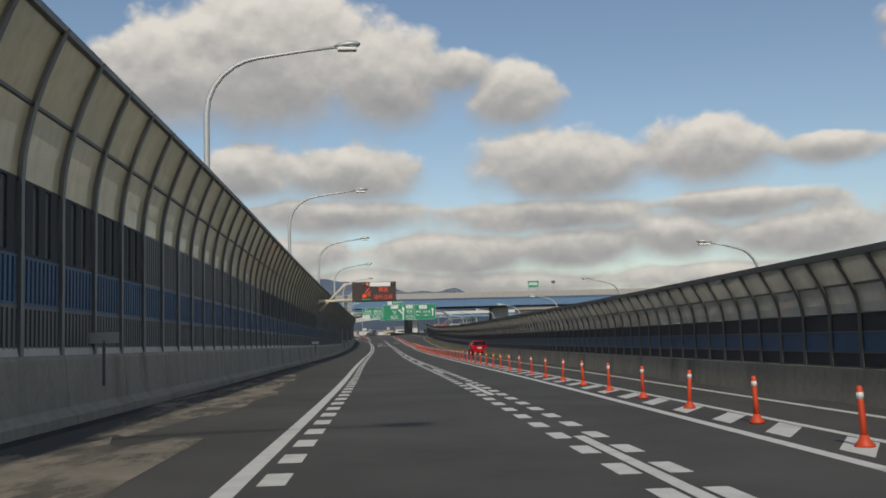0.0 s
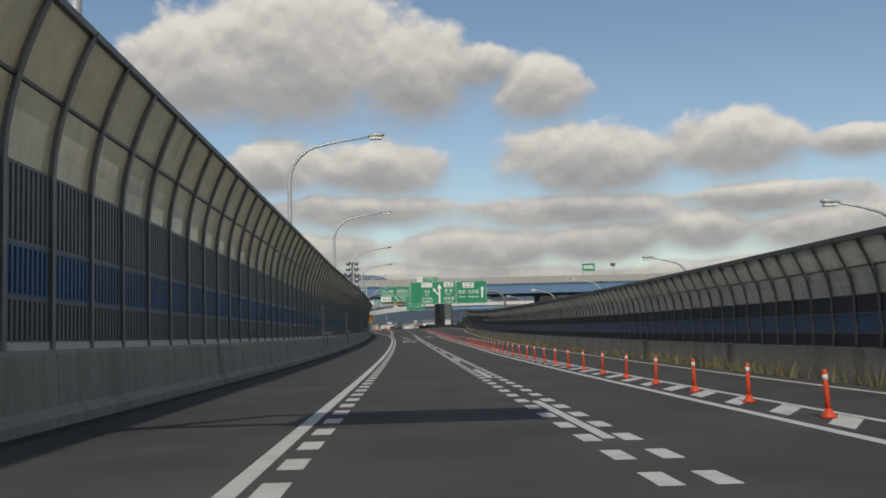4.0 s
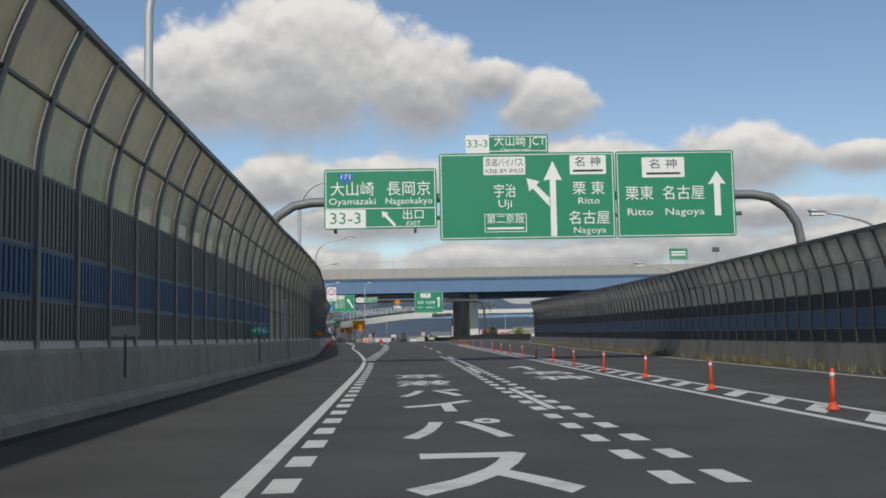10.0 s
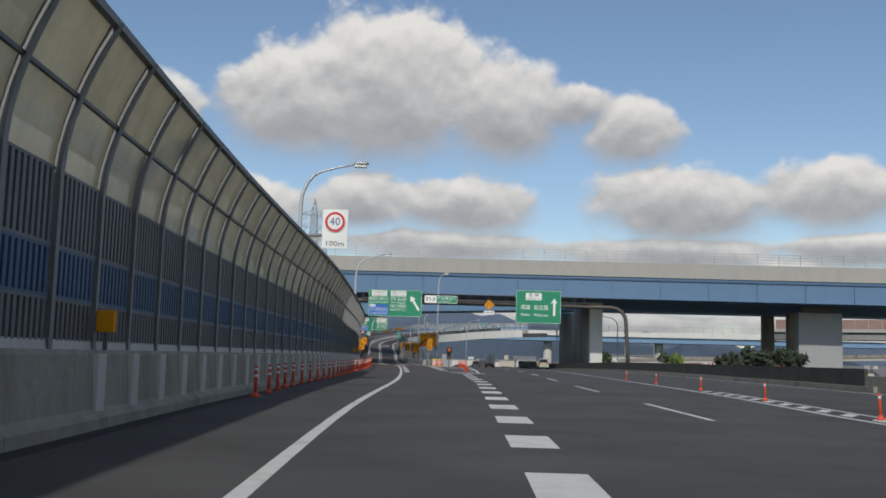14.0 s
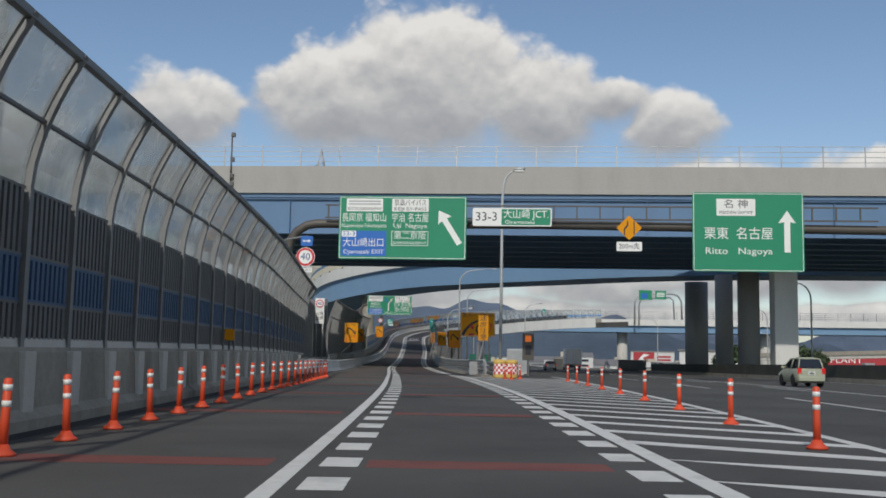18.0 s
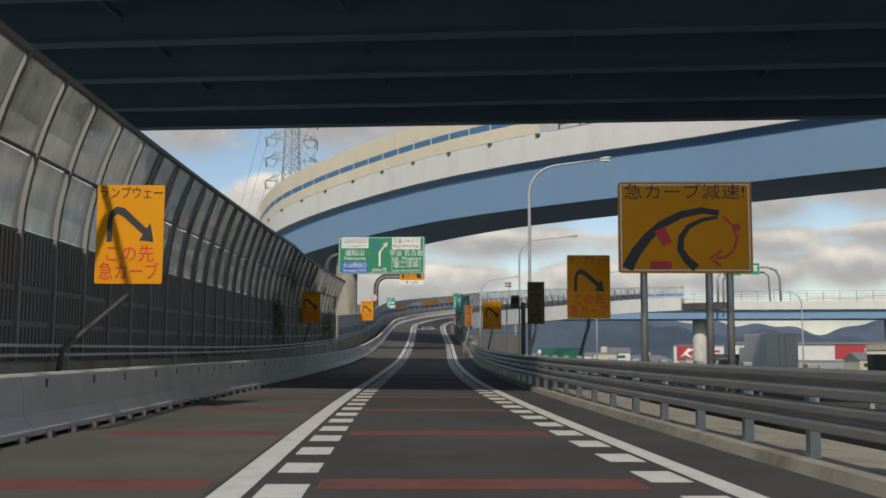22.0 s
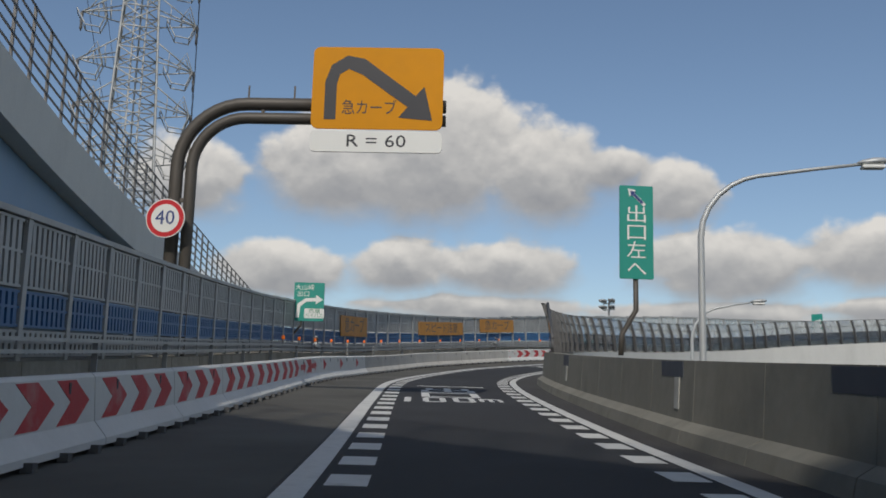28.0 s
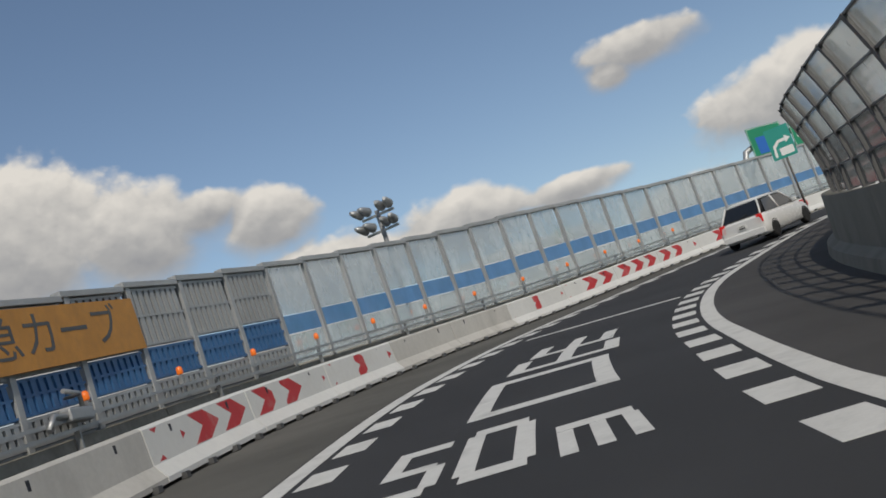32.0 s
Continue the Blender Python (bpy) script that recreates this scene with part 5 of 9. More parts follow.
stripe("edge_line", MAIN, -70, 360, lambda s: R_OFF(s) - 1.1, 0.16, parent=markings)
zebra = thing("zebra_marks", "slanted white hatching along the row of posts", "road marking", kind="structure")
bm = bmesh.new()
for i in range(172):
    s = -16 + 2.15 * i
    vs = [bm.verts.new(MAIN.at(s + a, POST_D(s) + b, 0.004)) for a, b in ((0, -0.05), (1.3, 0.65), (2.1, 0.65), (0.8, -0.05))]
    bm.faces.new(vs)
part("mark", bm, PAINT, zebra)["kind"] = "stuff"
stripe("edge_line", MAIN, -16, 352, lambda s: POST_D(s) + 0.75, 0.14, parent=markings)
# hatched nose between ramp and carriageway
nose = thing("gore_hatching", "white hatched nose painted between ramp and carriageway", "road marking", kind="structure")
stripe("outline", MAIN, 389, 470, 0.0, 0.22, parent=nose)
for i in range(34):
    s = 390.5 + 2.1 * i
    a = EDGE.at(s, LANE(s) + 0.1, 0.004)
    q, d = MAIN.near(a.x, a.y)
    if d > -0.6 or q + 0.6 * d < 388.5:
        continue
    b = MAIN.at(q + 0.6 * d, -0.1, 0.004)
    f = Vector((0, 0.62, 0))
    bm = bmesh.new()
    bm.faces.new([bm.verts.new(v) for v in (a, b, b + f, a + f)])
    part("bar", bm, PAINT, nose)
bm = bmesh.new()
p = [MAIN.at(386.5, -2.4, 0.0045), MAIN.at(384.8, 0.5, 0.0045), MAIN.at(386.5, 0.6, 0.0045), MAIN.at(388.4, -2.2, 0.0045)]
bm.faces.new([bm.verts.new(v) for v in p])
part("bar", bm, PAINT, nose)
# red slowing bars across the ramp
bars = thing("red_bars", "faded red slowing bars across the lane", "road marking", kind="structure")
for s in (390, 399, 408, 417, 426, 435, 444.5, 453.5, 460.5, 466.5, 473, 478.5, 484, 490, 496, 502, 508, 514, 520, 526, 532, 538, 543.5, 548, 552.5, 557, 561.5, 566, 570):
    for d0, d1 in ((0.75, LANE(s) - 0.75), (BARRIER(max(s, 455)) + 0.6, -0.3)):
        bm = sweep(EDGE, s, s + 0.75, [(d0, 0.003), (d1, 0.003), (d1, 0.0015), (d0, 0.0015)], 0.5)
        part("bar", bm, RED_PAINT, bars)


def road_word(ch, line, s, d, width, length, parent, stretch=True):
    """One character painted on the road, read from the car. s: its middle."""
    cu = bpy.data.curves.new("character", "FONT")
    cu.body, cu.size, cu.align_x, cu.align_y, cu.resolution_u = ch, 1.0, "CENTER", "CENTER", 2
    cu.offset = 0.02
    tmp = bpy.data.objects.new("character", cu)
    me = bpy.data.meshes.new_from_object(tmp)
    bpy.data.objects.remove(tmp)
    if not len(me.vertices):
        return
    xs, ys = [v.co.x for v in me.vertices], [v.co.y for v in me.vertices]
    cx, cy = (max(xs) + min(xs)) / 2, (max(ys) + min(ys)) / 2
    kx, ky = width / max(0.05, max(xs) - min(xs)), length / max(0.05, max(ys) - min(ys))
    for v in me.vertices:
        v.co = line.at(s + (v.co.y - cy) * ky, d + (v.co.x - cx) * kx, 0.0045)
    me.materials.clear()
    me.materials.append(PAINT)
    ob = new("character", me)
    ob.parent = parent


words = thing("road_lettering", "tall white lettering naming the exit, worn by tyres", "road marking", kind="structure")
for ch, y, ln, w in (("大", 218.6, 2.9, 1.6), ("山", 214.8, 2.4, 1.6), ("崎", 211.5, 2.6, 1.6), ("出", 207.2, 3.2, 1.65), ("口", 202.6, 2.6, 1.6),
                     ("京", 249.2, 3.0, 1.6), ("滋", 244.2, 3.2, 1.6), ("バ", 239.3, 2.9, 1.5), ("イ", 234.8, 3.0, 1.4), ("パ", 230.2, 3.0, 1.5), ("ス", 225.6, 3.0, 1.5)):
    road_word(ch, EDGE, EDGE.near(-2.0, y)[0], 2.15, w, ln, words)
words2 = thing("road_lettering", "white lettering with an arrow on the middle lane", "road marking", kind="structure")
for ch, y, ln, w in (("神", 246.0, 2.8, 1.6), ("名", 250.0, 2.8, 1.6), ("↑", 255.5, 4.5, 1.4)):
    road_word(ch, MAIN, MAIN.near(-2.0, y)[0], 6.0, w, ln, words2)


# strokes of painted characters in a unit square: x right, y away from the driver
STROKES = {"口": ((0, 0, 0.14, 1), (0.86, 0, 1, 1), (0.14, 0, 0.86, 0.12), (0.14, 0.88, 0.86, 1)),
           "出": ((0.43, 0.0, 0.57, 1.0), (0.0, 0.0, 1.0, 0.09), (0.0, 0.09, 0.14, 0.42), (0.86, 0.09, 1.0, 0.42), (0.08, 0.5, 0.92, 0.59), (0.08, 0.59, 0.22, 0.92), (0.78, 0.59, 0.92, 0.92)),
           "1": ((0.3, 0, 0.7, 1),), "0": ((0, 0.12, 0.27, 0.88), (0.73, 0.12, 1, 0.88), (0.1, 0, 0.9, 0.14), (0.1, 0.86, 0.9, 1)),
           "5": ((0, 0.86, 0.95, 1), (0, 0.52, 0.27, 0.86), (0.0, 0.44, 0.85, 0.56), (0.73, 0.12, 1, 0.5), (0.0, 0, 0.85, 0.14)),
           "m": ((0, 0, 0.2, 0.78), (0.4, 0, 0.6, 0.78), (0.8, 0, 1, 0.78), (0.0, 0.78, 0.96, 1.0))}


def road_stroke(ch, s0, s1, d0, d1, parent):
    bm = bmesh.new()
    for i, (xa, ya, xb, yb) in enumerate(STROKES[ch]):
        n = max(1, int((yb - ya) * (s1 - s0) / 0.5))
        h = 0.006 + 0.0004 * i
        rows = [[bm.verts.new(EDGE.at(s0 + (ya + (yb - ya) * k / n) * (s1 - s0), d0 + x * (d1 - d0), h)) for x in (xa, xb)] for k in range(n + 1)]
        for a, b in zip(rows, rows[1:]):
            bm.faces.new((a[0], a[1], b[1], b[0]))
    return part("character", bm, PAINT, parent)


words3 = thing("road_lettering", "white lettering giving the distance to the exit on the ramp", "road marking", kind="structure")
for ch, s0, s1, d0, d1 in (("1", 620.4, 622.7, 0.75, 1.2), ("0", 620.5, 622.8, 1.38, 2.0), ("0", 620.7, 623.0, 2.2, 2.8), ("m", 621.2, 622.6, 2.92, 3.55), ("口", 623.1, 625.6, 1.35, 3.05), ("出", 626.0, 628.6, 1.35, 3.05),
                           ("5", 664.8, 667.4, 1.35, 1.95), ("0", 664.8, 667.6, 2.08, 2.78), ("m", 664.7, 666.3, 2.97, 3.7), ("口", 668.6, 672.4, 1.95, 3.75), ("出", 673.2, 677.6, 2.1, 3.92)):
    road_stroke(ch, s0, s1, d0, d1, words3)
for s, d0, d1 in ((630.0, 1.15, 3.5), (681.8, 1.0, 4.8)):
    part("cross_line", sweep(EDGE, s, s + 0.3, [(d0, 0.004), (d1, 0.004), (d1, 0.0015), (d0, 0.0015)], 0.5), PAINT, words3)

# ---- signs ----
def board(parent, w, h, mat, name="panel", x=0.0, z=0.0, y=0.0, r=0.12, border=True, t=0.06, label=""):
    """A sheet sign panel with a thin white line inside its edge. Local face towards -y."""
    ob = part(name, rounded(w, h, r, t), [mat], parent, label)
    ob.matrix_basis = pose(x, y, z)
    if border:
        bm = bmesh.new()
        e, k = 0.07, 0.035
        for x0, z0, x1, z1 in ((-w / 2 + e, h / 2 - e - k, w / 2 - e, h / 2 - e), (-w / 2 + e, -h / 2 + e, w / 2 - e, -h / 2 + e + k), (-w / 2 + e, -h / 2 + e + k, -w / 2 + e + k, h / 2 - e - k), (w / 2 - e - k, -h / 2 + e + k, w / 2 - e, h / 2 - e - k)):
            box(bm, x0, -0.006, z0, x1, 0.0, z1)
        o = part("border", bm, WHITE_SIGN, parent)
        o.matrix_basis = pose(x, y, z)
    back = part("back_ribs", bmesh_join_ribs(w, h), SIGN_BACK, parent)
    back.matrix_basis = pose(x, y + t, z)
    return ob


def bmesh_join_ribs(w, h):
    bm = bmesh.new()
    n = max(2, int(h / 0.7))
    for i in range(n):
        z = -h / 2 + h * (i + 0.5) / n
        box(bm, -w / 2 + 0.06, 0.0, z - 0.04, w / 2 - 0.06, 0.05, z + 0.04)
    return bm


def words_on(parent, text, x, z, size, mat=None, width=None, y=-0.004, name="lettering"):
    return lettering(text, size, mat or WHITE_SIGN, parent, pose(x, y, z) @ FACE, name, width)


def patch(parent, name, x, z, w, h, mat, y=0.0, t=0.008, r=0.05):
    ob = part(name, rounded(w, h, r, t, 2), mat, parent)
    ob.matrix_basis = pose(x, y - t, z)
    return ob


def outline(parent, x, z, w, h, k=0.03, y=0.0):
    bm = bmesh.new()
    for x0, z0, x1, z1 in ((-w / 2, h / 2 - k, w / 2, h / 2), (-w / 2, -h / 2, w / 2, -h / 2 + k), (-w / 2, -h / 2 + k, -w / 2 + k, h / 2 - k), (w / 2 - k, -h / 2 + k, w / 2, h / 2 - k)):
        box(bm, x0, -0.006, z0, x1, 0.0, z1)
    o = part("outline", bm, WHITE_SIGN, parent)
    o.matrix_basis = pose(x, y, z)


def arrow(parent, pts, mat=None, y=-0.001, name="arrow"):
    return part(name, flat(pts, 0.006, y), mat or WHITE_SIGN, parent)


def turned(pts, deg, x, z, k=1.0):
    c, s = math.cos(radians(deg)), math.sin(radians(deg))
    return [(x + k * (a * c - b * s), z + k * (a * s + b * c)) for a, b in pts]


UP_ARROW = [(-0.14, -1.0), (0.14, -1.0), (0.14, 0.45), (0.4, 0.4), (0.0, 1.0), (-0.4, 0.4), (-0.14, 0.45)]


def bars_for_text(parent, x, z, w, h, n, mat=None, y=-0.001):
    """Plain bars in place of words too small to read."""
    bm = bmesh.new()
    for i in range(n):
        zz = z + h / 2 - h * (i + 0.5) / n
        box(bm, x - w / 2, y - 0.005, zz - h / n * 0.3, x + w / 2, y, zz + h / n * 0.3)
    return part("text_bar", bm, mat or INK, parent)


# exit and through signs on the first gantry
GY = 262.0
ga = thing("sign_gantry", "grey steel gantry arching over the carriageway with three signs", "gantry", m=pose(0, GY + 0.9, 0))
gpts = [(-7.6, 0, 0.0), (-7.6, 0, 5.6)] + [(-7.6 + 2.2 * (1 - math.cos(a)), 0, 5.6 + 2.2 * math.sin(a)) for a in (0.4, 0.8, 1.2, 1.57)] + [(3, 0, 8.0), (13, 0, 7.9)] + [(15.6 + 2.2 * math.sin(a), 0, 5.7 + 2.2 * math.cos(a)) for a in (0.0, 0.4, 0.8, 1.2, 1.57)] + [(17.8, 0, 0.0)]
part("arch", tube(gpts, 0.22, 14), POST_STEEL, ga)
part("chord", tube([(-4.5, 0, 7.0), (15.0, 0, 7.0)], 0.1, 8), POST_STEEL, ga)
for x in (-4.2, -0.5, 1.5, 5.0, 8.2, 9.6, 13.8):
    part("hanger", boxed(x - 0.06, -0.75, 6.3, x + 0.06, -0.1, 9.0), POST_STEEL, ga)
sa = thing("exit_sign", "green overhead sign for the Oyamazaki and Nagaokakyo exit", "road sign", "gantry signs", m=pose(-2.08, GY, 7.82))
board(sa, 5.2, 2.79, GREEN)
part("shield", flat([(-1.95, 1.2), (-1.25, 1.2), (-1.3, 0.95), (-1.6, 0.72), (-1.9, 0.95)], 0.008), BLUE_SIGN, sa)
words_on(sa, "171", -1.6, 1.03, 0.3, width=0.42, y=-0.011)
words_on(sa, "大山崎", -1.3, 0.42, 0.72, width=2.0)
words_on(sa, "長岡京", 1.3, 0.42, 0.72, width=2.0)
words_on(sa, "Oyamazaki", -1.3, -0.12, 0.42, width=2.15)
words_on(sa, "Nagaokakyo", 1.3, -0.12, 0.42, width=2.15)
patch(sa, "number_plate", -1.62, -0.92, 1.85, 0.86, WHITE_SIGN)
words_on(sa, "33-3", -1.62, -0.92, 0.75, GREEN, 1.4, -0.014)
part("divider", boxed(-2.5, -0.006, -0.47, 2.5, 0, -0.43), WHITE_SIGN, sa)
arrow(sa, turned(UP_ARROW, 42, 0.35, -0.92, 0.46))
words_on(sa, "出口", 1.5, -0.78, 0.5, width=0.95)
words_on(sa, "EXIT", 1.5, -1.17, 0.28, width=0.65)
sb = thing("route_sign", "large green overhead sign with a forked arrow for Uji and Nagoya", "road sign", "gantry signs", m=pose(4.73, GY, 7.86))
board(sb, 8.17, 4.05, GREEN)
patch(sb, "plate", -1.05, 1.42, 1.95, 0.85, WHITE_SIGN)
words_on(sb, "京滋バイパス", -1.05, 1.55, 0.42, INK, 1.75, -0.014)
words_on(sb, "KEIJI BY-PASS", -1.05, 1.17, 0.25, INK, 1.75, -0.014)
words_on(sb, "宇治", -1.05, 0.2, 0.68, width=1.0)
words_on(sb, "Uji", -1.05, -0.36, 0.5, width=0.62)
outline(sb, -1.05, -1.25, 1.95, 0.85)
words_on(sb, "第二京阪", -1.05, -1.1, 0.46, width=1.75)
bars_for_text(sb, -1.05, -1.5, 1.7, 0.16, 1, WHITE_SIGN)
arrow(sb, [(1.05, -1.9), (1.33, -1.9), (1.33, 0.75), (1.62, 0.7), (1.2, 1.62), (0.76, 0.7), (1.05, 0.75)])
arrow(sb, [(1.02, -0.52), (1.02, -0.1), (0.42, 0.5), (0.58, 0.66), (-0.02, 0.82), (0.08, 0.2), (0.25, 0.34)])
patch(sb, "plate", 2.85, 1.42, 1.7, 0.9, WHITE_SIGN)
words_on(sb, "名 神", 2.85, 1.54, 0.5, INK, 1.2, -0.014)
bars_for_text(sb, 2.85, 1.14, 1.4, 0.16, 1, INK, -0.009)
words_on(sb, "栗 東", 2.85, 0.28, 0.68, width=1.5)
words_on(sb, "Ritto", 2.85, -0.28, 0.42, width=1.0)
words_on(sb, "名古屋", 2.85, -1.1, 0.68, width=1.9)
words_on(sb, "Nagoya", 2.85, -1.65, 0.42, width=1.5)
sc = thing("route_sign", "green overhead sign for Ritto and Nagoya with an arrow ahead", "road sign", "gantry signs", m=pose(11.66, GY, 7.86))
board(sc, 5.57, 4.05, GREEN)
patch(sc, "plate", -0.55, 1.25, 2.0, 0.95, WHITE_SIGN)
words_on(sc, "名 神", -0.55, 1.38, 0.5, INK, 1.3, -0.014)
bars_for_text(sc, -0.55, 0.96, 1.6, 0.16, 1, INK, -0.009)
words_on(sc, "栗東  名古屋", -0.5, 0.0, 0.72, width=3.7)
words_on(sc, "Ritto   Nagoya", -0.5, -0.85, 0.46, width=3.6)
arrow(sc, turned(UP_ARROW, 0, 1.95, 0.0, 1.05))
sd_ = thing("junction_sign", "small green junction name plate above the larger sign", "road sign", "gantry signs", m=pose(3.83, GY + 0.02, 10.32))
board(sd_, 3.86, 0.86, GREEN, r=0.06)
patch(sd_, "number_plate", -1.38, 0, 1.1, 0.86, WHITE_SIGN)
words_on(sd_, "33-3", -1.38, 0, 0.5, GREEN, 0.95, -0.014)
words_on(sd_, "大山崎 JCT", 0.6, 0.1, 0.56, width=2.4)
words_on(sd_, "Oyamazaki", 0.4, -0.29, 0.2, width=1.4)

# electronic message board
VY = 90.3
vm = thing("message_board", "dark electronic message board with red lettering on a steel arm", "message board", m=pose(-0.52, VY, 6.5))
part("cabinet", boxed(-1.97, 0, -0.88, 1.97, 0.45, 0.88, 0.04), material("dark_cabinet_paint", (0.05, 0.035, 0.03), 0.6, var=0.2), vm)
VMS_SCREEN = material("unlit_led_screen", (0.05, 0.033, 0.03), 0.5, var=0.15, grain=30.0)
LED_RED = material("lit_led_red", (0.3, 0.02, 0.01), 0.5, var=0.0, bump=0, emit=(1.0, 0.09, 0.03, 0.55))
part("screen", boxed(-1.15, -0.02, -0.78, 1.85, 0.0, 0.4), VMS_SCREEN, vm)
part("head_plate", boxed(-0.4, -0.03, 0.47, 1.47, 0.0, 0.84), WHITE_SIGN, vm, "white head plate")
AMBER = material("amber_lamp", (0.6, 0.12, 0.015), 0.3, var=0.1, bump=0, emit=(1.0, 0.22, 0.02, 0.35))
LED_GREEN = material("lit_led_green", (0.02, 0.2, 0.05), 0.5, var=0.0, bump=0, emit=(0.05, 0.8, 0.15, 0.2))
for x in (-0.97, -0.6, 1.69):
    o = part("lamp", lathe([(0.13, 0), (0.13, 0.05), (0.08, 0.09)], 16), AMBER if x == -0.6 else STEEL_DARK, vm)
    o.matrix_basis = pose(x, -0.01, 0.68, 90)
words_on(vm, "横風", 0.82, 0.14, 0.5, LED_RED, 0.82, -0.024)
words_on(vm, "走行注意", 0.8, -0.52, 0.45, LED_RED, 1.66, -0.024)
part("pictogram", flat(turned([(-0.2, -0.14), (0.2, -0.14), (0.2, 0.04), (0.13, 0.18), (-0.13, 0.18), (-0.2, 0.04)], 22, -0.88, -0.38), 0.006, -0.021), LED_RED, vm)
for k, (x0, z0, x1, z1) in enumerate(((-0.85, -0.1, -0.45, 0.32), (-0.68, -0.25, -0.34, 0.02), (-0.6, -0.42, -0.34, -0.24))):
    part("pictogram", flat([(x0, z0), (x0 + 0.14, z0), (x1 + 0.05, z1), (x1 - 0.06, z1)], 0.006, -0.021), LED_RED, vm)
part("pictogram", boxed(-1.13, -0.028, -0.73, -0.34, -0.021, -0.64), LED_GREEN, vm)
part("arm", tube([(-5.4, 0.3, -4.3), (-5.4, 0.3, -1.3), (-4.9, 0.3, -0.75), (-1.9, 0.3, -0.72)], 0.12, 10), BEIGE, vm)
part("arm", tube([(-4.9, 0.3, -1.6), (-2.6, 0.3, 0.7), (-1.9, 0.3, 0.75)], 0.12, 10), BEIGE, vm)
part("post", tube([(-5.4, 0.3, -5.9), (-5.4, 0.3, -1.0)], 0.18, 12), BEIGE, vm)

# second gantry, at the parting of the ways
G2 = 462.0
gb = thing("sign_gantry", "brown tubular gantry with a lattice walkway across the carriageway", "gantry", m=pose(0, G2 + 1.0, 1.0))
pts = [(-26.8, 0, 0), (-26.8, 0, 8.2)] + [(-26.8 + 1.9 * (1 - math.cos(a)), 0, 8.2 + 1.9 * math.sin(a)) for a in (0.4, 0.8, 1.2, 1.57)] + [(-10, 0, 10.15), (14.8, 0, 9.9)] + [(14.8 + 2.2 * math.sin(a), 0, 7.7 + 2.2 * math.cos(a)) for a in (0.4, 0.8, 1.2, 1.57)] + [(17.2, 0, 4), (17.4, 0, -0.2)]
part("beam", tube(pts, 0.3, 14), SIGN_STEEL, gb)
for x in np.arange(-24, 12, 1.5):
    part("strut", boxed(x - 0.04, -0.6, 10.4, x + 0.04, -0.5, 11.3), SIGN_STEEL, gb)
for z in (10.4, 11.25):
    part("rail", boxed(-24.2, -0.62, z, 11.6, -0.5, z + 0.09), SIGN_STEEL, gb)
s4 = thing("exit_sign", "large green overhead sign with a slanting arrow to the ramp", "road sign", "gantry signs", m=pose(-18.83, G2 - 0.9, 10.62))
board(s4, 8.36, 4.15, GREEN, r=0.2)
patch(s4, "plate", -2.5, 1.48, 2.4, 0.85, WHITE_SIGN)
bars_for_text(s4, -2.5, 1.63, 2.1, 0.36, 2, STEEL, -0.009)
words_on(s4, "KYOTO JUKAN EXPWY", -2.5, 1.22, 0.28, INK, 2.2, -0.014)
words_on(s4, "長岡京 福知山", -2.52, 0.62, 0.62, width=2.9)
words_on(s4, "Nagaokakyo Fukuchiyama", -2.52, 0.12, 0.36, width=2.95)
patch(s4, "blue_panel", -2.52, -1.05, 2.98, 1.65, BLUE_SIGN)
patch(s4, "number_plate", -3.5, -0.42, 0.95, 0.4, WHITE_SIGN, -0.008)
words_on(s4, "33-3", -3.5, -0.42, 0.42, BLUE_SIGN, 0.8, -0.02)
words_on(s4, "大山崎出口", -2.52, -1.02, 0.62, width=2.65, y=-0.014)
words_on(s4, "Oyamazaki EXIT", -2.52, -1.6, 0.4, width=2.65, y=-0.014)
patch(s4, "plate", 0.5, 1.48, 2.4, 0.85, WHITE_SIGN)
words_on(s4, "京滋バイパス", 0.5, 1.62, 0.45, INK, 2.1, -0.014)
words_on(s4, "KEIJI BY-PASS", 0.5, 1.22, 0.3, INK, 2.1, -0.014)
words_on(s4, "宇治 名古屋", 0.5, 0.62, 0.62, width=2.4)
words_on(s4, "Uji  Nagoya", 0.5, 0.12, 0.42, width=2.2)
outline(s4, 0.5, -0.7, 2.4, 0.95)
words_on(s4, "第二京阪", 0.5, -0.55, 0.55, width=2.1)
words_on(s4, "DAINI KEIHAN EXPWY", 0.5, -1.0, 0.25, width=2.15)
arrow(s4, turned(UP_ARROW, 32, 3.05, 0.05, 1.3))
s5 = thing("junction_sign", "white and green junction name plate on the gantry", "road sign", "gantry signs", m=pose(-11.72, G2 - 0.8, 11.38))
board(s5, 5.1, 1.18, WHITE_SIGN, r=0.12, border=False)
patch(s5, "green_panel", 0.9, 0, 3.15, 1.04, GREEN)
words_on(s5, "33-3", -1.65, 0, 0.8, INK, 1.35, -0.004)
words_on(s5, "大山崎 JCT.", 0.9, 0.17, 0.66, width=2.9, y=-0.014)
words_on(s5, "Oyamazaki", 0.5, -0.33, 0.32, width=1.9, y=-0.014)
s6 = thing("warning_sign", "orange diamond sign showing a lane ending", "road sign", "gantry signs", m=pose(-4.24, G2 - 0.8, 10.74))
d = part("panel", rounded(1.14, 1.14, 0.08, 0.04), ORANGE_SIGN, s6)
d.matrix_basis = pose(0, 0, 0, 0, 45, 0)
part("symbol", flat([(0.28, -0.45), (0.34, -0.45), (0.34, 0.42), (0.28, 0.42)], 0.006), INK, s6)
part("symbol", flat([(-0.34, -0.45), (-0.26, -0.45), (-0.26, -0.1), (-0.06, 0.15), (-0.06, 0.45), (-0.14, 0.45), (-0.14, 0.2), (-0.34, -0.05)], 0.006), INK, s6)
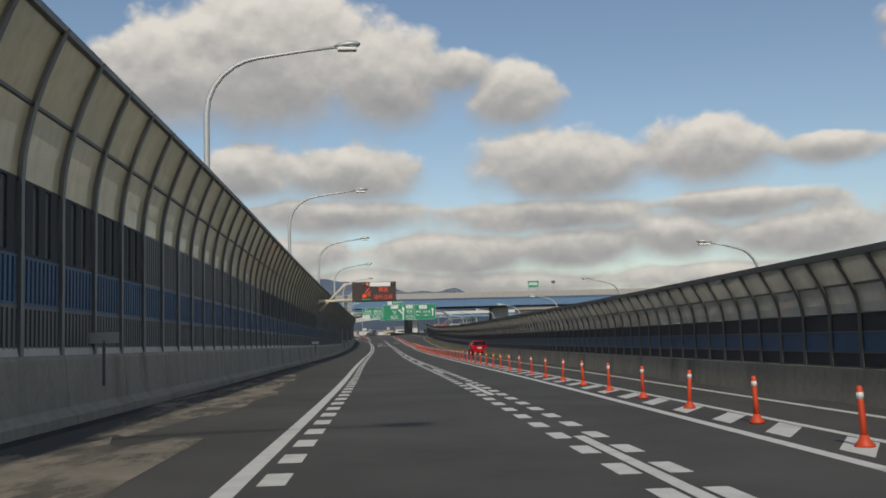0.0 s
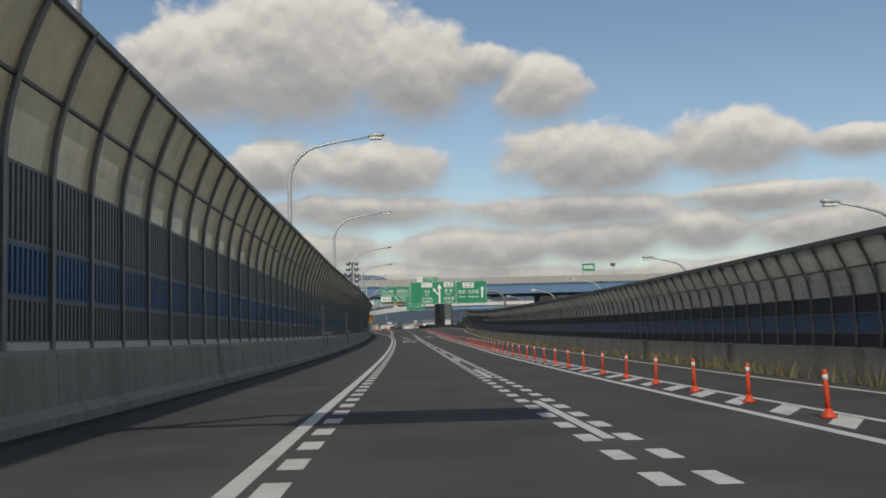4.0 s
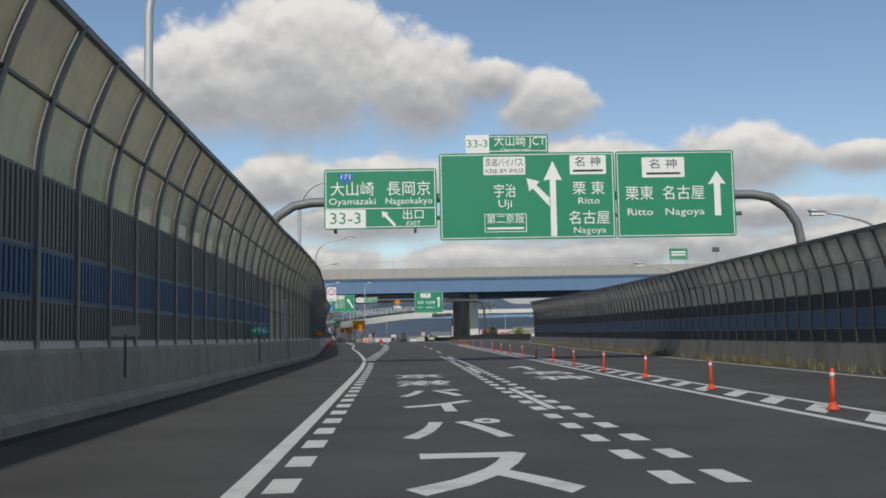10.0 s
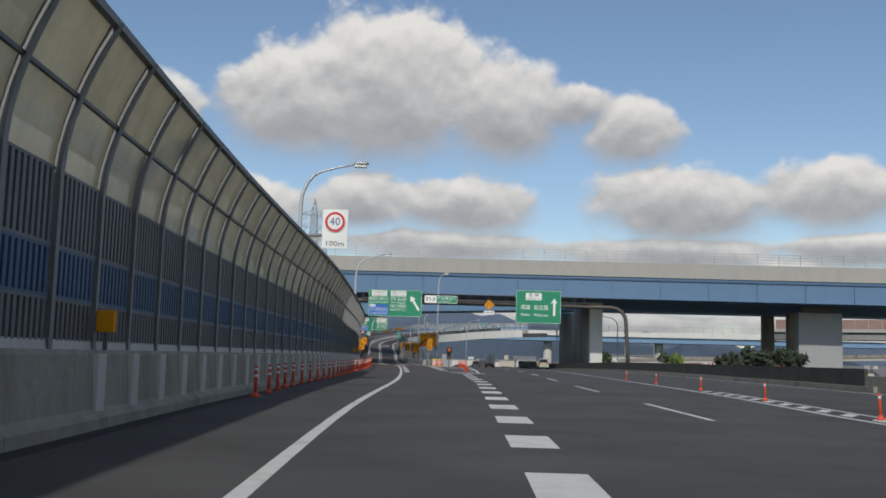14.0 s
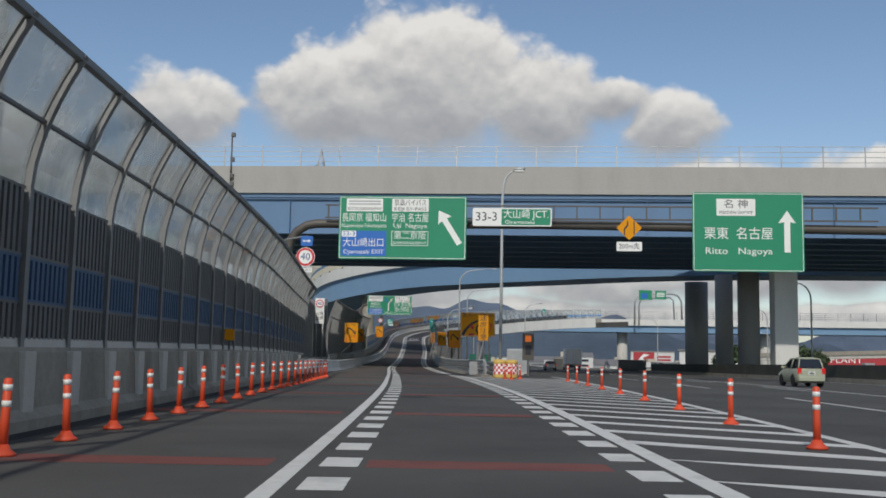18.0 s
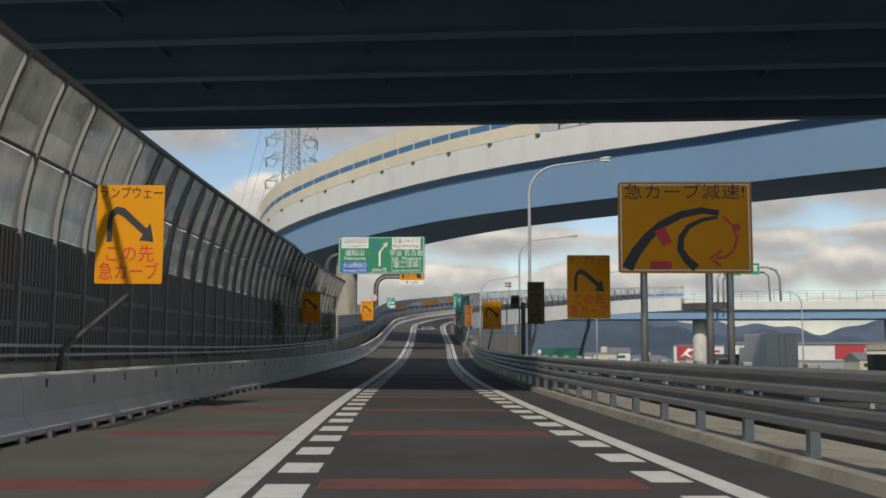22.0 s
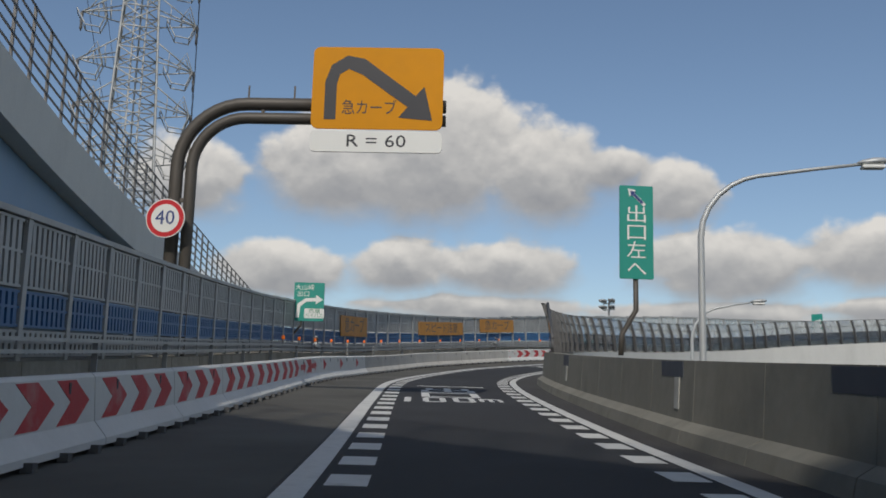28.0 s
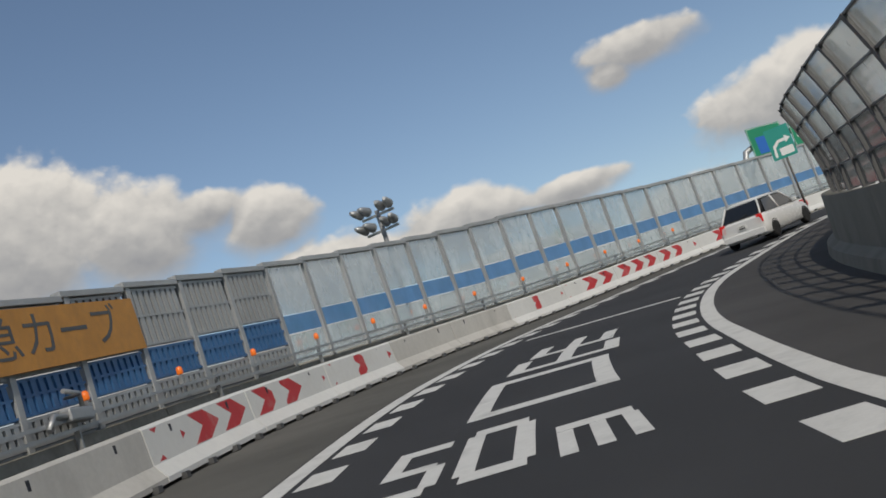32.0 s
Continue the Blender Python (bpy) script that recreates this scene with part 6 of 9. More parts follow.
board(s6, 1.6, 0.6, WHITE_SIGN, "plate", 0, -1.2, r=0.05, border=False, t=0.03)
words_on(s6, "200m先", 0, -1.2, 0.42, INK, 1.3)
s3 = thing("route_sign", "large green overhead sign for Ritto and Nagoya beside the gantry", "road sign", "gantry signs", m=pose(3.39, G2 + 0.15, 10.66))
board(s3, 7.02, 5.13, GREEN, r=0.22)
patch(s3, "plate", -0.75, 1.6, 2.45, 1.1, WHITE_SIGN)
words_on(s3, "名 神", -0.75, 1.78, 0.6, INK, 1.5, -0.014)
words_on(s3, "MEISHIN EXPWY", -0.75, 1.25, 0.28, INK, 2.1, -0.014)
words_on(s3, "栗東  名古屋", -0.6, -0.15, 0.85, width=4.3)
words_on(s3, "Ritto   Nagoya", -0.6, -1.25, 0.6, width=4.2)
arrow(s3, turned(UP_ARROW, 0, 2.45, 0.05, 1.35))


def limit_sign(parent, n, d, x=0.0, z=0.0, y=0.0):
    def disc(name, r, mat, yy, t):
        o = part(name, lathe([(r, 0), (r, t)], 36), mat, parent)
        o.matrix_basis = pose(x, yy, z, 90)
        return o
    disc("disc", d / 2, WHITE_SIGN, y + 0.03, 0.03)
    disc("red_ring", d * 0.475, RED_SIGN, y, 0.006)
    disc("face", d * 0.36, WHITE_SIGN, y - 0.006, 0.006)
    words_on(parent, n, x, z, d * 0.52, NAVY, d * 0.5, y - 0.017)


l1 = thing("speed_sign", "round forty speed limit sign with a blue arrow plate above", "speed sign", "speed signs", m=pose(-24.5, 458.2, 8.35))
limit_sign(l1, "40", 1.2)
board(l1, 0.75, 0.62, BLUE_SIGN, "arrow_plate", 0.05, 1.0, r=0.03, border=False, t=0.03)
arrow(l1, turned(UP_ARROW, -90, 0.05, 1.0, 0.26))
board(l1, 0.85, 0.28, WHITE_SIGN, "plate", 0, -0.82, r=0.03, border=False, t=0.03)
words_on(l1, "ここから", 0, -0.82, 0.2, INK, 0.7)
part("arm", tube([(-2.6, 0.3, 0.0), (-2.4, 0.3, 0.9), (-0.4, 0.12, 1.25), (0.1, 0.06, 1.3)], 0.07), POST_STEEL, l1)
part("post", tube([(0.0, 0.08, 1.35), (0.0, 0.08, -0.95)], 0.045), POST_STEEL, l1)
part("post", tube([(-2.6, 0.3, -7.3), (-2.6, 0.3, 0.05)], 0.1), POST_STEEL, l1)
l2 = thing("speed_sign", "white board with a round forty speed limit on a steel arm", "speed sign", "speed signs", m=pose(-11.62, 352.8, 8.0))
board(l2, 1.2, 1.85, WHITE_SIGN, "panel", 0, -0.2, r=0.04, border=False, t=0.04)
limit_sign(l2, "40", 1.0, 0, 0.12, -0.04)
words_on(l2, "100m", 0, -0.92, 0.34, INK, 0.85)
part("arm", tube([(-3.4, 0.15, -0.55), (0.5, 0.15, -0.5)], 0.08), POST_STEEL, l2)
part("post", tube([(-3.4, 0.15, -7.6), (-3.4, 0.15, -0.45)], 0.1), POST_STEEL, l2)
l3 = thing("speed_sign", "narrow white board with a forty limit and a slow warning", "speed sign", "speed signs", m=pose(-29.92, 488.7, 6.4))
board(l3, 0.85, 2.35, WHITE_SIGN, "panel", 0, 0.0, r=0.04, border=False, t=0.04)
limit_sign(l3, "40", 0.78, 0, 0.68, -0.04)
words_on(l3, "速\n度", 0.2, -0.45, 0.38, INK)
words_on(l3, "注\n意", -0.2, -0.55, 0.38, INK)
part("post", tube([(0.3, 0.12, -5.4), (0.3, 0.12, 1.1)], 0.09), STEEL, l3)
part("post", tube([(-0.3, 0.12, -5.4), (-0.3, 0.12, 1.1)], 0.06), STEEL, l3)
part("base", boxed(-0.9, -0.2, -5.4, 0.9, 0.7, -4.25, 0.04), CONCRETE_PALE, l3)

# direction sign under the curved bridge
s8 = thing("direction_sign", "green overhead sign with a forked arrow on a brown steel arm", "road sign", m=pose(-34.3, 566.4, 11.12))
board(s8, 7.63, 3.27, GREEN, r=0.15)
patch(s8, "plate", -2.35, 1.12, 2.4, 0.95, WHITE_SIGN)
bars_for_text(s8, -2.35, 1.28, 2.2, 0.5, 3, STEEL, -0.009)
words_on(s8, "KYOTO JUKAN EXPWY", -2.35, 0.82, 0.28, INK, 2.2, -0.014)
words_on(s8, "福知山", -2.35, 0.2, 0.6, width=1.65)
words_on(s8, "Fukuchiyama", -2.35, -0.25, 0.4, width=1.85)
patch(s8, "blue_panel", -2.35, -1.05, 2.4, 0.98, BLUE_SIGN)
words_on(s8, "大山崎出口", -2.35, -0.88, 0.5, width=2.1, y=-0.014)
words_on(s8, "Oyamazaki EXIT", -2.35, -1.32, 0.32, width=2.1, y=-0.014)
arrow(s8, [(-0.22, -0.95), (-0.06, -0.95), (-0.06, 0.25), (-0.14, 0.4), (-0.22, 0.25)])
arrow(s8, [(-0.22, 0.25), (-0.14, 0.42), (-0.52, 0.9), (-0.36, 1.0), (-0.8, 1.15), (-0.72, 0.68), (-0.6, 0.82)], BLUE_SIGN, -0.006)
arrow(s8, [(-0.06, 0.25), (-0.14, 0.42), (0.26, 0.9), (0.1, 1.0), (0.55, 1.15), (0.47, 0.68), (0.36, 0.82)], BEIGE, -0.006)
words_on(s8, "200m先", -0.15, -1.3, 0.4, width=1.35)
patch(s8, "plate", 2.2, 1.05, 2.5, 1.05, WHITE_SIGN)
words_on(s8, "京滋バイパス", 2.2, 1.24, 0.48, INK, 2.25, -0.014)
words_on(s8, "KEIJI BY-PASS", 2.2, 0.78, 0.38, INK, 2.3, -0.014)
words_on(s8, "宇治 名古屋", 2.2, 0.18, 0.6, width=2.9)
words_on(s8, "Uji  Nagoya", 2.2, -0.28, 0.42, width=2.6)
outline(s8, 2.2, -1.05, 2.5, 1.05)
words_on(s8, "第二京阪", 2.2, -0.88, 0.55, width=2.2)
words_on(s8, "DAINI KEIHAN EXPWY", 2.2, -1.36, 0.26, width=2.3)
part("arm", tube([(-4.9, 0.5, -8.6), (-4.9, 0.5, -0.9)] + [(-4.9 + 1.0 * (1 - math.cos(a)), 0.5, -0.9 + 1.0 * math.sin(a)) for a in (0.5, 1.0, 1.57)] + [(3.4, 0.5, 0.1)], 0.22, 12), SIGN_STEEL, s8)
for x in (-2.6, 0.0, 2.6):
    part("hanger", boxed(x - 0.05, 0.06, -1.4, x + 0.05, 0.3, 1.4), SIGN_STEEL, s8)

CURVE_ARROW = [(-1.35, -0.85), (-1.35, 0.15), (-1.2, 0.6), (-0.8, 0.86), (-0.35, 0.78), (0.98, -0.2), (1.2, 0.05), (1.42, -0.85), (0.55, -0.78), (0.78, -0.5), (-0.4, 0.35), (-0.75, 0.5), (-0.98, 0.35), (-1.05, 0.1), (-1.05, -0.85)]


def sharp_bend_sign(x, y, z, yaw, lean, dark=False, drop=2.2, name="curve_sign"):
    ob = thing(name, "orange board warning of a sharp bend on a bent steel post" if not dark else "back-lit dull orange board warning of a sharp bend", "warning sign", "bend warning signs", m=pose(x, y, z, 0, 0, yaw))
    board(ob, 1.35, 2.0, ORANGE_SIGN, r=0.04, border=False, t=0.04)
    words_on(ob, "ランプウェー", 0, 0.82, 0.28, INK, 1.25)
    arrow(ob, [(0.34 * x, 0.2 + 0.42 * z) for x, z in CURVE_ARROW], INK)
    words_on(ob, "この先", 0, -0.42, 0.38, RED_SIGN, 0.95)
    words_on(ob, "急カーブ", 0, -0.78, 0.38, RED_SIGN, 1.2)
    part("post", tube([(0, 0.1, 0.7), (0, 0.1, -1.2), (lean * 0.55, 0.1, -drop + 0.3), (lean * 0.6, 0.1, -drop - 0.3)], 0.055), STEEL_DARK, ob)
    return ob


sharp_bend_sign(-28.75, 499.2, 4.7, 6, -2.3, drop=2.6)
sharp_bend_sign(-35.75, 545.6, 5.55, 6, -0.9, drop=3.0)
sharp_bend_sign(-38.5, 583.7, 7.06, 8, -1.1, True, drop=2.2)
sharp_bend_sign(-23.9, 551.5, 5.28, 3, -0.7, drop=3.3)
sharp_bend_sign(-19.0, 511.65, 4.5, 4, -0.9, True, drop=3.2)


def slow_board(x, y, z, w, h, text, mat, yaw, drop, lean=-0.6, label="tall orange board asking drivers to mind their speed"):
    ob = thing("notice_board", label, "notice board", "ramp notice boards", m=pose(x, y, z, 0, 0, yaw))
    board(ob, w, h, mat, r=0.03, border=False, t=0.04)
    n = len(text)
    for i, ch in enumerate(text):
        words_on(ob, ch, 0, h / 2 - h * (i + 0.5) / n, h / n * 0.95, INK, w * 0.68)
    part("post", tube([(0, 0.1, h / 2 - 0.2), (0, 0.1, -h / 2 - 0.3), (lean, 0.1, -drop + 0.4), (lean, 0.1, -drop)], 0.06), STEEL, ob)
    return ob


slow_board(-14.2, 477.5, 4.72, 0.8, 2.0, "速度注意", ORANGE_SIGN, 3, 4.1)
# this board's shade is put into its colour, a brown copy of the orange
slow_board(-20.7, 527.5, 4.85, 0.8, 2.0, "速度注意", material("dull_orange_back", (0.16, 0.10, 0.06), 0.7, var=0.3), 2, 3.4, -0.5, "dull brown notice board seen from its shaded side")
slow_board(-26.2, 560.5, 5.6, 0.62, 1.7, "速度注意", material("faded_orange_sheet", (0.42, 0.16, 0.02), 0.6, var=0.3), 4, 3.2, -0.4, "small faded orange notice board beside the guard rail")
# map of the bends
mp = thing("bend_map_sign", "wide orange board with a drawn map of the bends ahead", "warning sign", m=pose(-16.28, 509.6, 6.1, 0, 0, 3))
board(mp, 3.9, 2.7, ORANGE_SIGN, r=0.12, border=True)
words_on(mp, "急カーブ減速!", 0, 1.02, 0.5, INK, 3.5)
def band(name, line, w0, w1, mat, y=-0.001):
    """A painted band along a line on a sign, from width w0 to w1."""
    n = len(line)
    lo, hi = [], []
    for k, (x, z) in enumerate(line):
        (xa, za), (xb, zb) = line[max(k - 1, 0)], line[min(k + 1, n - 1)]
        q = math.hypot(xb - xa, zb - za)
        w = (w0 + (w1 - w0) * k / (n - 1)) / 2
        lo.append((x - (zb - za) / q * w, z + (xb - xa) / q * w))
        hi.append((x + (zb - za) / q * w, z - (xb - xa) / q * w))
    return part(name, flat(lo + hi[::-1], 0.006, y), mat, mp)


band("drawn_road", [(-1.7, -1.22), (-1.45, -0.75), (-1.1, -0.3), (-0.65, 0.1), (-0.1, 0.38), (0.5, 0.5), (1.0, 0.42)], 0.34, 0.16, INK)
band("drawn_road", [(0.95, 0.3), (0.5, 0.22), (0.1, 0.02), (-0.12, -0.3), (-0.15, -0.65), (0.05, -0.98), (0.3, -1.2)], 0.1, 0.26, INK)
band("red_mark", [(1.1, 0.32), (1.38, 0.05), (1.5, -0.3), (1.42, -0.65), (1.15, -0.88), (0.85, -0.92)], 0.07, 0.07, RED_SIGN)
band("red_mark", [(1.05, -0.68), (0.72, -0.92), (1.02, -1.14)], 0.08, 0.08, RED_SIGN)
band("red_mark", [(-0.75, -0.05), (-0.52, -0.5)], 0.34, 0.3, RED_SIGN, -0.002)
patch(mp, "red_mark", -0.72, -1.12, 0.62, 0.24, RED_SIGN, -0.004)
patch(mp, "red_mark", 1.5, 0.0, 0.2, 0.2, RED_SIGN, -0.004)
for x in (-1.2, 0.7, 1.3):
    part("post", tube([(x, 0.16, -5.3), (x, 0.16, 1.2)], 0.11), STEEL, mp)

# hanging bend sign over the ramp
o3 = thing("bend_sign", "orange bend sign with a radius plate on a curved post", "warning sign", m=pose(-38.05, 617.0, 13.93, 0, 0, 3))
board(o3, 3.36, 2.18, ORANGE_SIGN, r=0.18, border=False)
arrow(o3, CURVE_ARROW, INK)
words_on(o3, "急カーブ", -0.2, -0.55, 0.42, INK, 1.4)
board(o3, 3.36, 0.55, WHITE_SIGN, "radius_plate", 0, -1.42, r=0.12, border=False)
words_on(o3, "R = 60", 0, -1.42, 0.46, INK, 1.5)
for r, q, w in ((1.75, 0.0, 0.17), (1.37, 0.38, 0.15)):
    bend = [(-5.15 + q + r * (1 - math.cos(a)), 0.4, -0.35 - q - r + r * math.sin(a)) for a in [math.pi / 2 * k / 10 for k in range(11)]]
    part("post", tube([(-5.15 + q, 0.4, -9.4), (-5.15 + q, 0.4, -0.55 - q - r)] + bend + [(1.75, 0.4, -0.35 - q)], w, 14), SIGN_STEEL, o3)
for x in (-3.0, -1.0):
    part("web", boxed(x - 0.04, 0.34, -0.8, x + 0.04, 0.46, -0.4), SIGN_STEEL, o3)
part("web", boxed(-5.1, 0.34, -3.0, -4.7, 0.46, -2.9), SIGN_STEEL, o3)
for x in (-3.4, -2.2):
    part("spike", boxed(x - 0.02, 0.38, -0.3, x + 0.02, 0.42, 0.15), SIGN_STEEL, o3)
l4 = thing("speed_sign", "round forty speed limit sign on the curved post", "speed sign", "speed signs", m=pose(-43.22, 616.6, 10.4))
limit_sign(l4, "40", 1.0)
part("clamp", boxed(-0.06, 0.04, -0.2, 0.06, 0.26, 0.2), SIGN_STEEL, l4)


def exit_left(x, y, z, yaw, base):
    ob = thing("exit_board", "tall teal board pointing to the exit on a bent brown post", "road sign", "exit boards", m=pose(x, y, z, 0, 0, yaw))
    board(ob, 0.76, 2.12, TEAL, r=0.03, border=False, t=0.04)
    arrow(ob, turned(UP_ARROW, 45, 0, 0.8, 0.27))
    arrow(ob, turned(UP_ARROW, 45, 0.0, 0.8, 0.2), NAVY, -0.008)
    for i, ch in enumerate("出口左へ"):
        words_on(ob, ch, 0, 0.38 - 0.41 * i, 0.42, width=0.42)
    part("post", tube([(0, 0.1, -0.8), (0, 0.1, -1.75), (-0.32, 0.1, -2.3), (-0.34, 0.1, base - z)], 0.06), SIGN_STEEL, ob)
    return ob


exit_left(-27.98, 581.3, 7.42, 8, 4.75)
exit_left(-29.95, 598.4, 8.7, 8, 5.9)
exit_left(-31.75, 615.0, 9.85, 8, 7.1)
g7 = thing("direction_sign", "small teal sign with a curved arrow beside the steel screen", "road sign", m=pose(-43.6, 634.9, 10.6, 0, 0, 4))
board(g7, 1.3, 1.66, TEAL, r=0.04, border=False)
words_on(g7, "大山崎", -0.2, 0.6, 0.26, width=0.8)
words_on(g7, "出口", -0.25, 0.32, 0.26, width=0.5)
words_on(g7, "京滋", 0.25, -0.4, 0.2, GREEN, 0.5, -0.014)
words_on(g7, "バイパス", 0.25, -0.6, 0.2, GREEN, 0.75, -0.014)
arrow(g7, [(-0.55, -0.7), (-0.4, -0.7), (-0.35, -0.2), (-0.1, 0.0), (0.3, 0.02), (0.3, -0.1), (0.62, 0.1), (0.3, 0.3), (0.3, 0.17), (-0.15, 0.15), (-0.48, -0.1)])
patch(g7, "plate", 0.25, -0.5, 0.85, 0.42, WHITE_SIGN)
part("post", tube([(-0.3, 0.1, 0.5), (-0.3, 0.1, -1.0), (-0.7, 0.1, -1.5), (-0.7, 0.1, -2.3)], 0.05), SIGN_STEEL, g7)
s9 = thing("direction_sign", "small teal sign with a curved arrow above the glazed bend", "road sign", m=pose(-6.25, 693.2, 16.6, 0, 0, -40))
board(s9, 1.1, 1.5, TEAL, r=0.04, border=False)
arrow(s9, [(0.78 * x, 0.9 * z) for x, z in [(-0.55, -0.7), (-0.4, -0.7), (-0.35, -0.2), (-0.1, 0.0), (0.3, 0.02), (0.3, -0.1), (0.62, 0.1), (0.3, 0.3), (0.3, 0.17), (-0.15, 0.15), (-0.48, -0.1)]])
patch(s9, "plate", 0.16, -0.45, 0.62, 0.36, WHITE_SIGN)
part("post", tube([(0, 0.1, 0.5), (0, 0.1, -4.4)], 0.05), SIGN_STEEL, s9)


# warning boards on the steel screen
def screen_board(a, b, z0, z1, text, rise):
    s0, d0 = EDGE.near(*a)
    s1, d1 = EDGE.near(*b)
    p, q = Vector((*a, 0)), Vector((*b, 0))
    w = (q - p).length
    yaw = math.degrees(math.atan2(q.y - p.y, q.x - p.x))
    mid = (p + q) / 2
    ob = thing("screen_notice", "long faded orange notice fixed to the steel screen", "notice board", "screen notices", m=pose(mid.x, mid.y, (z0 + z1) / 2, 0, -math.degrees(math.atan2(rise, w)), yaw))
    board(ob, w, z1 - z0, material("faded_orange_notice", (0.52, 0.24, 0.05), 0.6, var=0.25, grain=6.0, stain=1.5), r=0.03, border=False, t=0.03)
    words_on(ob, text, 0, 0, (z1 - z0) * 0.8, STEEL_DARK, w * 0.72)


def along(s, d):
    p = EDGE.at(s, d)
    return (p.x, p.y)


for (xa, ya), (xb, yb), text, lo, hi in (((-44.5, 644.2), (-44.0, 649.6), "急カーブ", 1.9, 2.98), ((-42.7, 659.2), (-38.5, 665.6), "スピード注意", 2.0, 2.9), ((-37.6, 668.4), (-34.6, 673.3), "急カーブ", 2.2, 3.2)):
    sa_, sb_ = EDGE.near(xa, ya)[0], EDGE.near(xb, yb)[0]
    a_, b_ = along(sa_, RAMP_WALL(sa_) + 0.06), along(sb_, RAMP_WALL(sb_) + 0.06)
    zz = EDGE.at((sa_ + sb_) / 2, RAMP_WALL(sa_)).z
    screen_board(a_, b_, zz + lo, zz + hi, text, EDGE.at(sb_, RAMP_WALL(sb_)).z - EDGE.at(sa_, RAMP_WALL(sa_)).z)

# ---- lamps ----
def street_lamp(x, y, z, h, reach, yaw, label="tall tapered lamp post with a long curved arm"):
    ob = thing("street_lamp", label, "street lamp", "street lamps", m=pose(x, y, z, 0, 0, yaw))
    r = min(2.1, reach * 0.5)
    pts = [(0, 0, 0), (0, 0, h * 0.5), (0, 0, h - 2.4)] + [(r * (1 - math.cos(a)), 0, h - 2.4 + 1.98 * math.sin(a)) for a in (0.25, 0.5, 0.75, 1.0, 1.2, 1.4)] + [(reach * 0.7, 0, h - 0.22), (reach, 0, h - 0.05)]
    part("post", tube(pts, 0.12, 10, 0.05), LAMP_GREY, ob)
    part("base_plate", boxed(-0.2, -0.2, 0, 0.2, 0.2, 0.06), STEEL_DARK, ob)
    bm = lathe([(0.04, -0.5), (0.15, -0.35), (0.24, 0.0), (0.21, 0.3), (0.06, 0.44)], 14)
    bmesh.ops.scale(bm, vec=(0.55, 1.0, 1.0), verts=bm.verts[:])
    head = part("lamp_head", bm, LAMP_GREY, ob)
    head.matrix_basis = pose(reach + 0.35, 0, h + 0.02, 0, 86, 0)
    lens = part("lens", boxed(reach - 0.02, -0.17, h - 0.2, reach + 0.66, 0.17, h - 0.09, 0.04), WHITE_SIGN, head)
    lens.matrix_parent_inverse = head.matrix_basis.inverted()
    return ob


# place along the road, offset of the post and of the lamp from the edge line
for y, d_post, d_lamp in ((1.5, -4.6, 0.7), (34.9, -4.6, 0.7), (68.2, -4.55, 0.7), (100.0, -4.5, 0.5), (134.0, -4.55, 0.4), (168.0, -4.55, 0.4), (206.5, -4.6, 0.1), (240.5, -4.6, 0.4), (281.0, -4.0, 0.2), (322.0, -3.85, 0.25), (361.0, -5.7, -2.1), (411.0, -4.95, -1.3)):
    s = EDGE.near(-2 if y < 250 else -2 - (y - 250) * 0.07, y)[0]
    p = EDGE.at(s, d_post)
    street_lamp(p.x, p.y, p.z + 1.2, 10.6, d_lamp - d_post - 0.7, EDGE.turn(s))
for y in (24, 58, 92, 126, 160, 194, 228, 262, 296):
    s = MAIN.near(0, y)[0]
    p = MAIN.at(s, 24.0)
    street_lamp(p.x, p.y, p.z - 3.5, 10.3, 3.0, 180, "lamp post behind the far noise wall")
for x, y, z, h, reach in ((-21.2, 550, -2.0, 18.2, 5.0), (-22.78, 595.1, -2.0, 18.2, 5.9), (-28.9, 623.6, -2.0, 15.8, 4.9), (-24.57, 653.2, -2.0, 15.3, 3.6)):
    street_lamp(x, y, z, h, reach, 0, "tall pale lamp post with an arm over the lanes")
for x, y, z, h, yaw in ((-11.5, 640, -1, 17, 0), (23, 520, -9.0, 21.5, 180), (34, 590, -3, 16, 180), (20, 640, -3, 16, 180), (60, 700, -8, 20, 180), (-12.6, 470, 1.0, 15.2, 0)):
    street_lamp(x, y, z, h, 0.9 if y == 470 else 3.5, yaw, "lamp post standing among the junction roads")

# ---- posts ----
def make_post(label, h, r=0.05):
    ob = thing("marker_post", label, "marker post", "marker posts")
    part("base", lathe([(3 * r, 0), (3 * r, 0.03), (1.8 * r, 0.07), (1.2 * r, 0.13)], 14), ORANGE_POST, ob)
    part("shaft", lathe([(r * 1.1, 0.1), (r, h * 0.5), (r, h - 0.02), (r * 0.6, h)], 12), ORANGE_POST, ob)
    for z in (h - 0.14, h - 0.32)[:2 if r > 0.04 else 1]:
        part("band", lathe([(r + 0.003, z), (r + 0.003, z + 0.07)], 12), WHITE_TAPE, ob, "white reflective band")
    return ob


